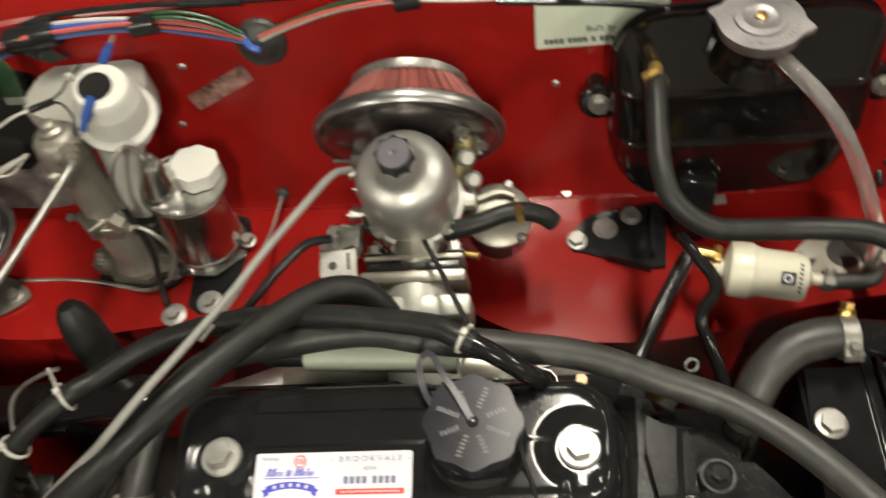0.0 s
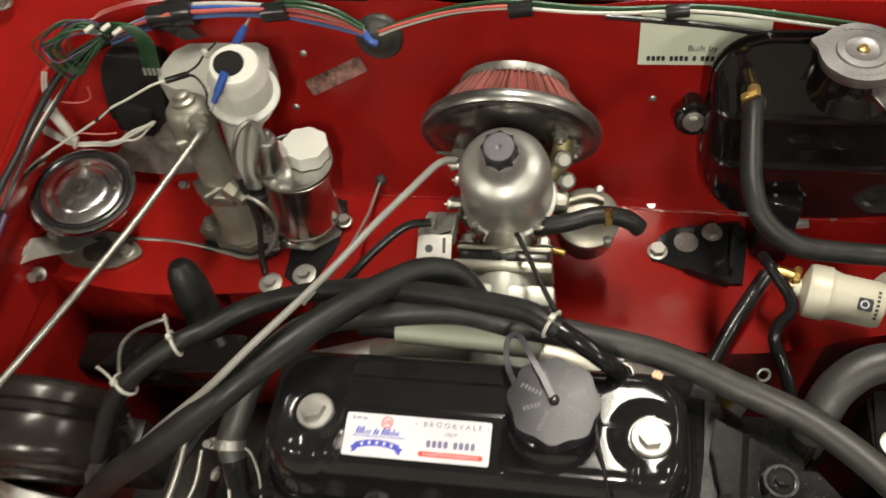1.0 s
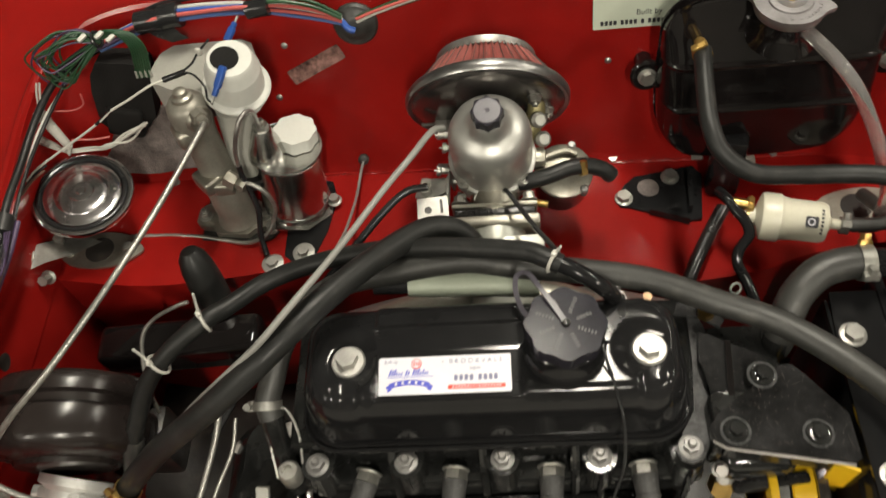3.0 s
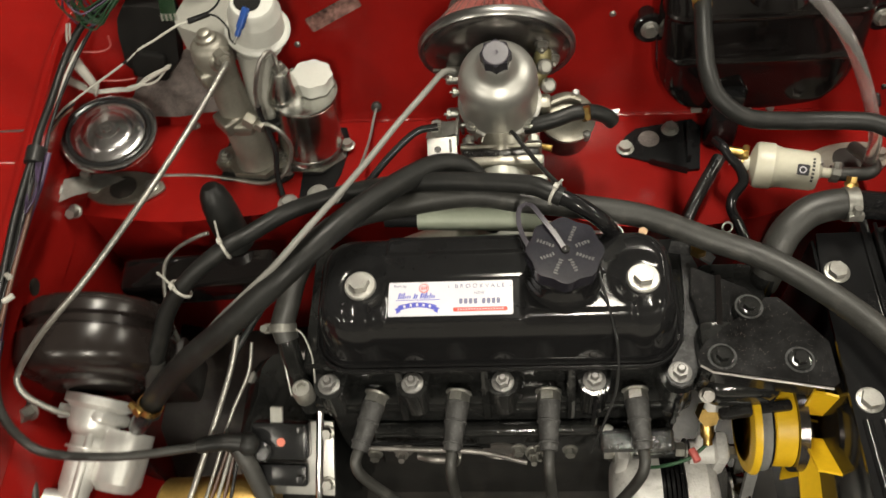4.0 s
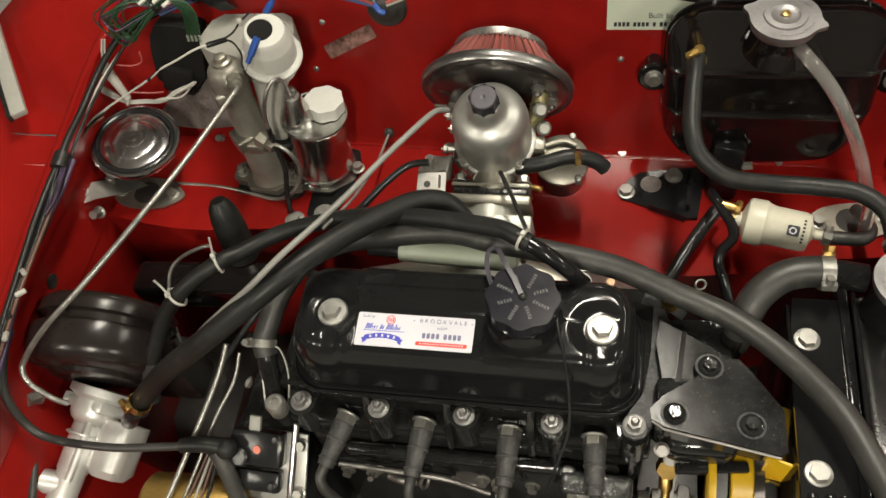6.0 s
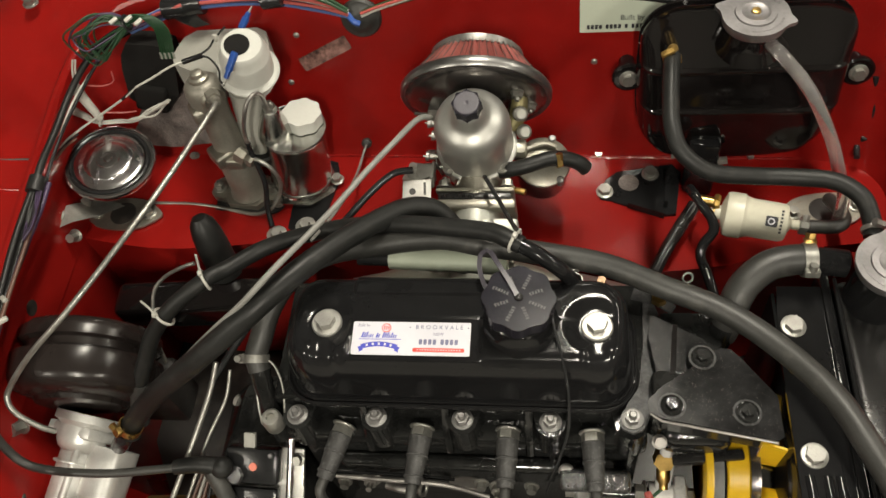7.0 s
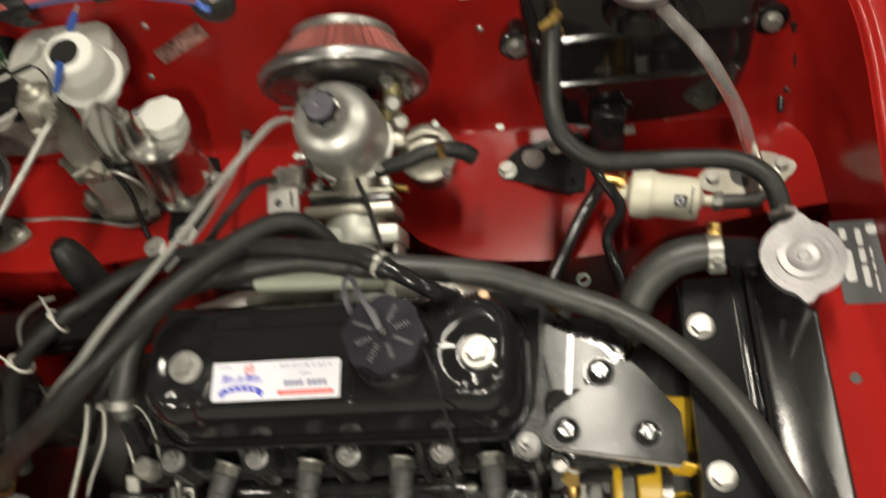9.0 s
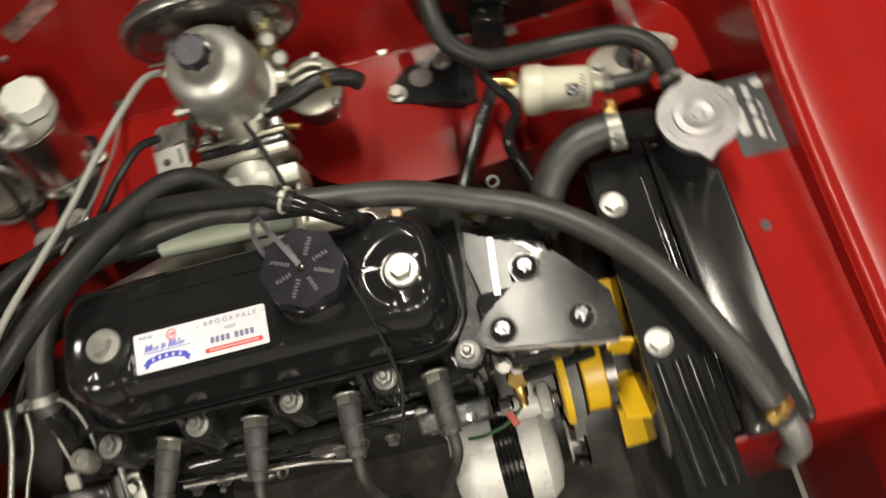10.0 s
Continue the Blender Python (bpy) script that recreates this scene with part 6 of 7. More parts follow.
def brake_servo():
    c = Vector((-0.486, 0.015, 0.600))
    d = Vector((0.02, -0.66, -0.14)).normalized()
    t = thing("brake_servo", "gloss black round brake servo with an alloy cylinder", "brake servo", (-0.478, -0.02, 0.40))
    m = axis(c, d)
    can = part("canister", lathe([(0, -0.0434), (0.0636, -0.0426), (0.0784, -0.0389), (0.0843, -0.033), (0.0853, -0.0256), (0.0853, -0.0182), (0.0827, -0.016), (0.079, -0.0138), (0.0784, -0.0049), (0.0848, -0.0012), (0.0901, 0), (0.0912, 0.0044), (0.0901, 0.0296), (0.088, 0.037), (0.0806, 0.0444), (0.0657, 0.0481), (0.0572, 0.0503), (0.0541, 0.0555), (0.0445, 0.0577), (0, 0.0577)], 80, m), SATIN_BROWN, t)
    part("clamp_ring", lathe([(0.0845, -0.0195), (0.0870, -0.0185), (0.0870, -0.0165), (0.0845, -0.0155), (0.0845, -0.0195)], 64, m), SATIN_BROWN, can)
    p = c + d * 0.058 + Vector((0.000, 0, -0.024))
    d = Vector((-0.13, -0.66, -0.18)).normalized()
    cyl = part("cylinder", join(lathe([(0.040, 0), (0.040, 0.010), (0.034, 0.013), (0.030, 0.016), (0.030, 0.034), (0.026, 0.042), (0.0205, 0.046), (0.0195, 0.105), (0.0180, 0.107), (0.0180, 0.160), (0.015, 0.166), (0, 0.166)], 36, axis(p, d)), box(0.066, 0.050, 0.016, axis(p + d * 0.014, d, 12), 0.006), tube([p + d * 0.04 + Vector((0.010, -0.002, 0.018)), p + d * 0.12 + Vector((0.010, -0.002, 0.016))], 0.005, 10, curve=False)), SILVER, t, "pale cast alloy cylinder")
    part("step_ring", ring(0.0235, 0.0018, m=axis(p + d * 0.06, d)), SILVER, cyl)
    valve = loft([(0, 0, 0, 0.05, 0.06, 0.02), (0, 0, 0.06, 0.05, 0.06, 0.02), (0, 0, 0.07, 0.036, 0.044, 0.016)])
    valve.transform(axis(p + d * 0.036 + Vector((0.040, 0, -0.016)), d))
    part("valve_body", valve, SILVER, t, "pale cast alloy valve body")
    part("pipe_union", hexbolt(0.0095, 0.016, 0.0, axis(p + d * 0.018 + Vector((-0.026, 0, 0.006)), (-1, 0, 0.3))), SILVER, cyl)
    part("end_union", hexbolt(0.008, 0.016, 0.011, axis(p + d * 0.124 + Vector((-0.028, 0, 0.012)), (-1, 0, 0.35))), GOLD, cyl, "brass union")
    part("end_boss", lathe([(0.015, 0), (0.015, 0.024), (0, 0.024)], 18, axis(p + d * 0.124 + Vector((-0.004, 0, 0.004)), (-1, 0, 0.35))), SILVER, cyl)
    part("vacuum_elbow", tube([(-0.415, -0.090, 0.595), (-0.402, -0.090, 0.615), (-0.392, -0.086, 0.630)], 0.0105, 12), PLASTIC, t, "black elbow")
    part("fixing_nut", hexbolt(0.009, 0.016, 0.012, axis((-0.550, -0.068, 0.594), (-0.2, -0.6, 0.6))), ZINC, t, "zinc nut")
    part("support", box(0.10, 0.06, 0.10, Matrix.Translation((-0.470, 0.04, 0.41)), 0.01), SHADE, t)


def brake_pipes():
    def pipe(pts, r, material, label):
        solid("brake_pipe", tube(pts, r, 10), material, label, "pipe", "brake pipes")
    pipe([(-0.306, 0.267, 0.798), (-0.306, 0.255, 0.800), (-0.316, 0.220, 0.799), (-0.338, 0.150, 0.797), (-0.367, 0.072, 0.795), (-0.418, -0.004, 0.772), (-0.470, -0.040, 0.735), (-0.513, -0.060, 0.690), (-0.518, -0.072, 0.678), (-0.510, -0.082, 0.665), (-0.492, -0.088, 0.645), (-0.480, -0.088, 0.630)], 0.0034, ZINC, "long bright steel brake pipe to the servo")
    pipe([(-0.470, 0.262, 0.601), (-0.456, 0.262, 0.600), (-0.418, 0.262, 0.598), (-0.380, 0.258, 0.597), (-0.347, 0.250, 0.598), (-0.316, 0.241, 0.602), (-0.297, 0.242, 0.606), (-0.282, 0.248, 0.615), (-0.272, 0.256, 0.632), (-0.264, 0.254, 0.660), (-0.268, 0.254, 0.684), (-0.280, 0.257, 0.697), (-0.296, 0.262, 0.698)], 0.0026, ZINC, "thin steel pipe along the shelf")
    pipe([(-0.405, 0.035, 0.560), (-0.408, 0.055, 0.600), (-0.404, 0.090, 0.640), (-0.385, 0.104, 0.660), (-0.352, 0.108, 0.680), (-0.338, 0.110, 0.684)], 0.0024, ZINC, "thin bent steel pipe beside the servo")
    pipe([(-0.300, 0.000, 0.640), (-0.308, -0.030, 0.620), (-0.322, -0.075, 0.600), (-0.345, -0.140, 0.570), (-0.372, -0.220, 0.540)], 0.0034, ZINC, "bright steel pipe running down beside the servo")
    pipe([(-0.285, -0.005, 0.630), (-0.290, -0.035, 0.612), (-0.310, -0.075, 0.590), (-0.330, -0.130, 0.560), (-0.35, -0.20, 0.54)], 0.0022, ZINC, "thin steel pipe running down beside the servo")


def throttle_cable():
    t = thing("throttle_cable", "pale grey sheathed throttle cable", "cable", (-0.33, -0.02, 0.66))
    part("sheath", tube([(-0.046, 0.247, 0.785), (-0.056, 0.225, 0.806), (-0.074, 0.180, 0.822), (-0.100, 0.145, 0.818), (-0.127, 0.102, 0.816), (-0.151, 0.058, 0.822), (-0.178, 0.014, 0.826), (-0.210, -0.012, 0.806), (-0.252, -0.026, 0.770), (-0.300, -0.030, 0.715), (-0.335, -0.028, 0.660)], 0.0031, 10, 22, waves=0.16), CABLE, t, sharp=80)
    part("inner_cable", tube([(-0.169, 0.350, 0.615), (-0.171, 0.330, 0.616), (-0.170, 0.290, 0.630), (-0.166, 0.230, 0.668), (-0.165, 0.170, 0.706), (-0.172, 0.100, 0.750)], 0.0018, 8), CABLE, t)
    part("grommet", lathe([(0.007, 0), (0.007, 0.006), (0.003, 0.008), (0, 0.008)], 16, axis((-0.169, 0.357, 0.613), (0, -1, 0.4))), RUBBER, t, "small black grommet")
    part("choke_cable", tube([(-0.066, 0.196, 0.752), (-0.090, 0.192, 0.750), (-0.118, 0.172, 0.738), (-0.150, 0.142, 0.720), (-0.20, 0.10, 0.69), (-0.26, 0.04, 0.66), (-0.31, -0.02, 0.62)], 0.0042, 10), PLASTIC, t, "black cable")


def heater_valve():
    t = thing("rubber_boot", "black rubber boot standing behind the servo", "rubber boot", (-0.318, 0.12, 0.60))
    part("boot", lathe([(0.021, 0), (0.021, 0.05), (0.0195, 0.070), (0.016, 0.086), (0.010, 0.095), (0, 0.098)], 28, axis((-0.338, 0.152, 0.590), (-0.12, 0.26, 0.8))), RUBBER_DARK, t)
    t = thing("gearbox_case", "black cast gearbox case low in the bay", "gearbox", (-0.29, -0.05, 0.246))
    part("case", loft([(-0.290, -0.04, 0.246, 0.15, 0.22, 0.04), (-0.290, -0.04, 0.40, 0.15, 0.22, 0.04), (-0.285, -0.02, 0.47, 0.11, 0.15, 0.04), (-0.28, 0.0, 0.50, 0.07, 0.09, 0.03)]), BLACK_CAST, t)
    for k, (x, y, z) in enumerate(((-0.34, -0.09, 0.44), (-0.25, -0.11, 0.44), (-0.33, 0.02, 0.47), (-0.262, 0.03, 0.50))):
        part("case_bolt", hexbolt(0.008, 0.008, 0.011, axis((x, y, z), (0.1, -0.4, 1))), STEELY, t, "dull steel bolt")
    part("case_rib", tube([(-0.36, -0.06, 0.43), (-0.30, -0.08, 0.475), (-0.24, -0.06, 0.47)], 0.008, 10), BLACK_CAST, t)


brake_master()
clutch_master()
blanking_plate("cover_plate", "oval alloy cover plate bolted to the shelf", Matrix.Translation((-0.505, 0.240, shelf_z(-0.505) + 0.001)) @ Matrix.Rotation(radians(-2), 4, "Z"))
blanking_plate("cover_plate", "oval alloy cover plate bolted to the shelf", Matrix.Translation((0.438, 0.262, shelf_z(0.438) + 0.001)) @ Matrix.Rotation(radians(8), 4, "Z"))
horn()
brake_servo()
brake_pipes()
throttle_cable()
heater_valve()


# ---------------------------------------------------------------- right of the carburettor: bracket, fuel filter, pipe
def shelf_bracket():
    SHELF = shelf_z(0.21)
    t = thing("engine_steady_bracket", "gloss black steel bracket bolted to the shelf", "bracket", (0.21, 0.30, SHELF))
    part("plate", prism([(0.150, 0.286), (0.156, 0.276), (0.168, 0.274), (0.232, 0.250), (0.252, 0.252), (0.262, 0.320), (0.252, 0.334), (0.178, 0.322), (0.164, 0.310)], SHELF - 0.006, SHELF + 0.004, bev=0.002), BLACK, t)
    part("upstand", prism([(0.190, 0.264), (0.236, 0.247), (0.238, 0.253), (0.192, 0.270)], SHELF - 0.02, SHELF + 0.012, bev=0.002), BLACK, t)
    part("upstand", prism([(0.236, 0.262), (0.241, 0.262), (0.246, 0.310), (0.241, 0.312)], SHELF, SHELF + 0.018, bev=0.002), BLACK, t)
    part("grey_disc", lathe([(0.0135, 0), (0.0135, 0.001), (0, 0.001)], 28, Matrix.Translation((0.193, 0.303, SHELF + 0.004))), TAPE, t, "grey round plug")
    for x, y in ((0.161, 0.289), (0.222, 0.318)):
        part("bracket_bolt", hexbolt(0.0085, 0.007, 0.0115, Matrix.Translation((x, y, SHELF + 0.003))), ZINC, t, "zinc bolt")
    part("side_bolt", hexbolt(0.006, 0.014, 0, axis((0.250, 0.338, SHELF + 0.02), (1, -0.2, 0.2))), ZINC, t, "bright bolt")


def steady_bar():
    t = thing("steady_bar", "black rubber-bushed steady bar", "bar", (0.262, 0.27, 0.60))
    part("post", box(0.040, 0.034, 0.092, axis((0.282, 0.302, 0.576), (0.02, 0.1, 1)), 0.007), BLACK, t)
    part("bolt", hexbolt(0.0055, 0.012, 0, axis((0.300, 0.296, 0.636), (1, 0, 0.2))), ZINC, t, "zinc bolt")
    part("arm", tube([(0.272, 0.250, 0.605), (0.236, 0.190, 0.600), (0.205, 0.130, 0.592)], 0.0085, 12), SATIN, t)


def steel_pipe():
    t = thing("heater_pipe", "gloss black bent steel pipe", "pipe", (0.27, 0.18, 0.55))
    part("pipe", tube([(0.262, 0.250, 0.64), (0.266, 0.232, 0.650), (0.274, 0.220, 0.645), (0.284, 0.205, 0.640), (0.286, 0.190, 0.634), (0.274, 0.176, 0.626), (0.270, 0.160, 0.622), (0.276, 0.135, 0.622), (0.284, 0.10, 0.61), (0.285, 0.07, 0.58)], 0.0062, 14), BLACK, t)
    part("end_fitting", join(tube([(0.272, 0.228, 0.648), (0.290, 0.222, 0.648)], 0.006, 12, curve=False)), BRASS, t, "brass end")


def fuel_filter():
    a, b = Vector((0.291, 0.214, 0.640)), Vector((0.398, 0.190, 0.641))
    t = thing("fuel_filter", "ivory plastic fuel filter with a dark mark", "fuel filter", (a + b) / 2 - Vector((0, 0, 0.026)))
    m = axis(a, b - a)
    part("body", lathe([(0.0, -0.018), (0.0045, -0.018), (0.0045, -0.004), (0.0085, -0.002), (0.009, 0.004), (0.016, 0.006), (0.026, 0.010), (0.0275, 0.014), (0.0275, 0.030), (0.0255, 0.032), (0.0245, 0.036), (0.0235, 0.040), (0.0230, 0.075), (0.021, 0.080), (0.010, 0.083), (0.006, 0.086), (0.006, 0.104), (0, 0.104)], 40, m), IVORY, t)
    way = (b - a).normalized()
    def round_it(ang, along):
        """A spot on the barrel, turned round its length."""
        d = (Matrix.Rotation(ang, 3, way) @ Vector((0, -0.62, 0.78))).normalized()
        z = (d - way * d.dot(way)).normalized()
        x = way
        y = z.cross(x)
        m = Matrix((x, y, z)).transposed().to_4x4()
        m.translation = a + way * along + z * 0.0232
        return m
    mark = part("printed_mark", prism(rounded(0.0135, 0.0125, 0.002), 0, 0.0005, round_it(0.0, 0.062), 0), INK, t, "black printed square")
    part("ring_mark", ring(0.0034, 0.0007, 20, 6, m=round_it(0.0, 0.0615) @ Matrix.Translation((0, 0, 0.0006))), PAPER, mark, "pale printed ring")
    for k in range(7):
        part("letter_bar", box(0.0028, 0.0026, 0.0004, round_it(-0.62 + 0.19 * k, 0.0728), 0), INK, t)
    part("hose_clip", band(0.0088, 0.009, axis(b + (b - a).normalized() * -0.010, b - a, 30)), ZINC, t, "bright hose clip")
    hose("fuel_hose", [b - (b - a).normalized() * 0.012, (0.412, 0.190, 0.642), (0.428, 0.192, 0.642), (0.438, 0.206, 0.636), (0.440, 0.232, 0.620), (0.438, 0.262, 0.600)], 0.0082, "short black fuel hose bent round to the shelf")
    part("inlet_clip", band(0.0078, 0.006, axis((0.290, 0.2175, 0.640), b - a, 0)), BRASS, t, "brass clip")


def side_wires():
    hose("rubber_strap", [(0.487, 0.376, 0.700), (0.492, 0.372, 0.680), (0.496, 0.360, 0.650), (0.496, 0.354, 0.615), (0.488, 0.350, 0.600), (0.484, 0.330, 0.598)], 0.0042, "thin black cable hanging on the bulkhead", PLASTIC, "cable")
    t = thing("cable_clip", "small black rubber cable clip on the bulkhead", "clip", (0.492, 0.352, 0.60))
    part("clip", box(0.012, 0.010, 0.016, axis((0.494, 0.354, 0.602), (0, -0.3, 1)), 0.003), RUBBER_DARK, t)
    solid("hose_union", hexbolt(0.0065, 0.008, 0.0085, axis((0.433, 0.206, 0.622), (0.2, 0.3, 0.9))), ZINC, "small plated union at the foot of the clear hose", "union")


def side_label():
    t = thing("side_label", "dark grey label with pale printing on the red ledge", "label", (0.507, 0.1, 0.672))
    m = Matrix.Translation((0.5065, 0.098, 0.6716)) @ Matrix.Rotation(radians(-1), 4, "Z")
    part("card", prism(rounded(0.046, 0.088, 0.002), 0, 0.0006, m, 0), BADGE, t)
    def bar(x, y, w, h, ink):
        part("printed_bar", prism(rounded(w, h, min(w, h) * 0.3, 2), 0.0007, 0.0009, m @ Matrix.Translation((x, y, 0)), 0), ink, t)
    bar(-0.012, -0.004, 0.0095, 0.034, INK_PALE)
    bar(-0.012, 0.030, 0.006, 0.012, INK_PALE)
    for y, h in ((0.026, 0.018), (0.006, 0.015), (-0.016, 0.022)):
        bar(0.002, y, 0.0055, h, INK_PALE)
    for y, h in ((0.008, 0.012), (-0.006, 0.010), (-0.024, 0.018)):
        bar(0.0105, y, 0.0018, h, INK_PALE)
    bar(0.015, 0.034, 0.010, 0.010, INK_PALE)


shelf_bracket()
steady_bar()
steel_pipe()
fuel_filter()
side_wires()
side_label()


# ---------------------------------------------------------------- wiring, stickers and small things on the bulkhead
def harness():
    t = thing("wiring_harness", "coloured wiring harness along the top of the bulkhead", "wiring", (-0.1, 0.42, 0.80))
    base = [(-0.450, 0.398, 0.804), (-0.414, 0.408, 0.813), (-0.372, 0.412, 0.826), (-0.330, 0.414, 0.829), (-0.290, 0.415, 0.829), (-0.256, 0.416, 0.826), (-0.225, 0.416, 0.822), (-0.192, 0.415, 0.813), (-0.163, 0.411, 0.801)]
    inks = [W_BLUE, W_BLUE, W_PALE_BLUE, W_RED, W_BLUE, W_PURPLE, W_WHITE, W_BLUE, W_RED]
    for i, ink in enumerate(inks):
        dy, dz = -0.0042 * (i % 3), 0.0042 * (i // 3) - 0.0042
        part("wire", tube([(x + 0.001 * math.sin(i * 2 + j), y + dy + 0.001 * math.sin(i + j), z + dz + 0.0010 * math.sin(i * 1.7 + j * 1.3)) for j, (x, y, z) in enumerate(base[:6])], 0.0024, 8, 6), ink, t)
    for i, ink in enumerate([W_GREEN, W_GREEN, W_WHITE, W_RED, W_WHITE, W_RED, W_BLUE, W_PALE_BLUE]):
        k = (3.5 - i) * 0.0026
        part("wire", tube([(x, y - 0.003 * (i % 2), z + k * f + 0.0008 * math.sin(i * 2 + j)) for j, ((x, y, z), f) in enumerate(zip(base[5:], (0.8, 1.3, 1.2, 0.5)))], 0.0021, 8, 6), ink, t)
    run = [(-0.146, 0.409, 0.801), (-0.118, 0.412, 0.811), (-0.070, 0.415, 0.823), (-0.030, 0.416, 0.827), (0.006, 0.416, 0.828), (0.060, 0.416, 0.824), (0.110, 0.417, 0.823), (0.162, 0.417, 0.825), (0.210, 0.416, 0.821), (0.270, 0.412, 0.813), (0.33, 0.408, 0.806)]
    for i, ink in enumerate([W_GREEN, W_WHITE, W_GREEN, W_RED, W_GREEN]):
        part("wire", tube([(x, y - 0.003 * (i % 2), z + 0.0030 * (i - 2) * (0.55 + 0.45 * math.sin(j * 1.1 + i))) for j, (x, y, z) in enumerate(run if ink is W_GREEN or i == 1 else run[:5])], 0.0019, 8, 6), ink, t)
    part("black_cable", tube([(0.09, 0.412, 0.818), (0.14, 0.411, 0.813), (0.20, 0.408, 0.808), (0.26, 0.402, 0.800), (0.31, 0.394, 0.790)], 0.0032, 8), PLASTIC, t)
    part("rim_cable", tube([(-0.400, 0.424, 0.822), (-0.358, 0.428, 0.832), (-0.262, 0.430, 0.8345), (-0.221, 0.430, 0.8325), (-0.155, 0.430, 0.830), (-0.084, 0.430, 0.829), (0.008, 0.430, 0.828), (0.08, 0.430, 0.826)], 0.0028, 8), PLASTIC, t, "thin black cable")
    part("rim_sleeve", tube([(-0.221, 0.4295, 0.8325), (-0.188, 0.4295, 0.831), (-0.158, 0.4295, 0.830)], 0.0052, 10), PLASTIC, t, "black sleeve")
    part("end_sleeve", tube([(-0.434, 0.402, 0.808), (-0.460, 0.394, 0.801), (-0.486, 0.382, 0.793), (-0.500, 0.372, 0.787)], (0.0085, 0.0065), 12), PLASTIC, t, "black tape sleeve")
    for x, z, w, r in ((-0.386, 0.820, 0.030, 0.0135), (-0.358, 0.826, 0.022, 0.0150), (-0.256, 0.826, 0.026, 0.0105), (0.006, 0.828, 0.024, 0.0085), (0.160, 0.825, 0.022, 0.0070)):
        part("tape_wrap", tube([(x - w / 2, 0.411, z - 0.002), (x, 0.411, z), (x + w / 2, 0.411, z + 0.001)], r, 12), PLASTIC, t, "black tape wrap")
    part("tape_tail", sheet([[Vector((-0.392, 0.400, 0.816)), Vector((-0.356, 0.399, 0.818))], [Vector((-0.380, 0.398, 0.806)), Vector((-0.350, 0.398, 0.808))], [Vector((-0.366, 0.399, 0.796)), Vector((-0.344, 0.400, 0.800))]]), PLASTIC, t, "loose black tape end")


def wire_bundle():
    t = thing("green_wire_coil", "coil of spare green wires hanging on the bulkhead", "wiring", (-0.47, 0.36, 0.78))
    rnd = random.Random(5)
    for i in range(17):
        # each loop leaves the tie, runs out to the corner and comes back below
        reach, spread = rnd.uniform(0.050, 0.088), rnd.uniform(0.012, 0.036)
        drop = rnd.uniform(0.010, 0.028)
        j = lambda k: Vector((rnd.uniform(-k, k), rnd.uniform(-k, k), rnd.uniform(-k, k)))
        tie = Vector((-0.436, 0.374, 0.832)) + j(0.004)
        pts = [tie, tie + Vector((-0.35 * reach, -0.006, spread * 0.45)) + j(0.002), tie + Vector((-0.75 * reach, -0.010, spread * 0.30 - drop * 0.4)) + j(0.002), tie + Vector((-reach, -0.012, -drop)) + j(0.003), tie + Vector((-0.82 * reach, -0.016, -drop - spread * 0.9)) + j(0.002), tie + Vector((-0.45 * reach, -0.012, -drop * 0.6 - spread * 0.55)) + j(0.002), tie + j(0.004)]
        part("wire", tube(pts, 0.0011, 6, 6, ends=False), W_GREEN if i % 5 else W_PURPLE, t)
    for i in range(7):
        x = 0.0028 * (i - 3)
        part("wire", tube([(-0.440, 0.372, 0.834 + x * 0.4), (-0.418, 0.370, 0.842 + x * 0.5), (-0.400 + x, 0.366, 0.844), (-0.389 + x, 0.362, 0.828), (-0.392 + x, 0.360, 0.806), (-0.396 + x, 0.360, 0.790)], 0.0012, 6), W_GREEN, t)
        part("crimp", tube([(-0.396 + x, 0.360, 0.792), (-0.397 + x, 0.359, 0.783)], 0.0018, 6, curve=False), (MILK, W_GREEN)[i % 2], t)
    part("tie", ring(0.0085, 0.0022, 20, 6, axis((-0.436, 0.373, 0.832), (1, 0, 0.3))), PLASTIC, t, "black tape tie")
    for x, y, z in ((-0.424, 0.362, 0.846), (-0.412, 0.360, 0.842), (-0.446, 0.364, 0.842)):
        part("white_crimp", box(0.011, 0.005, 0.004, axis((x, y, z), (0.2, -0.3, 1), 20), 0.001), W_WHITE, t, "white crimped end")


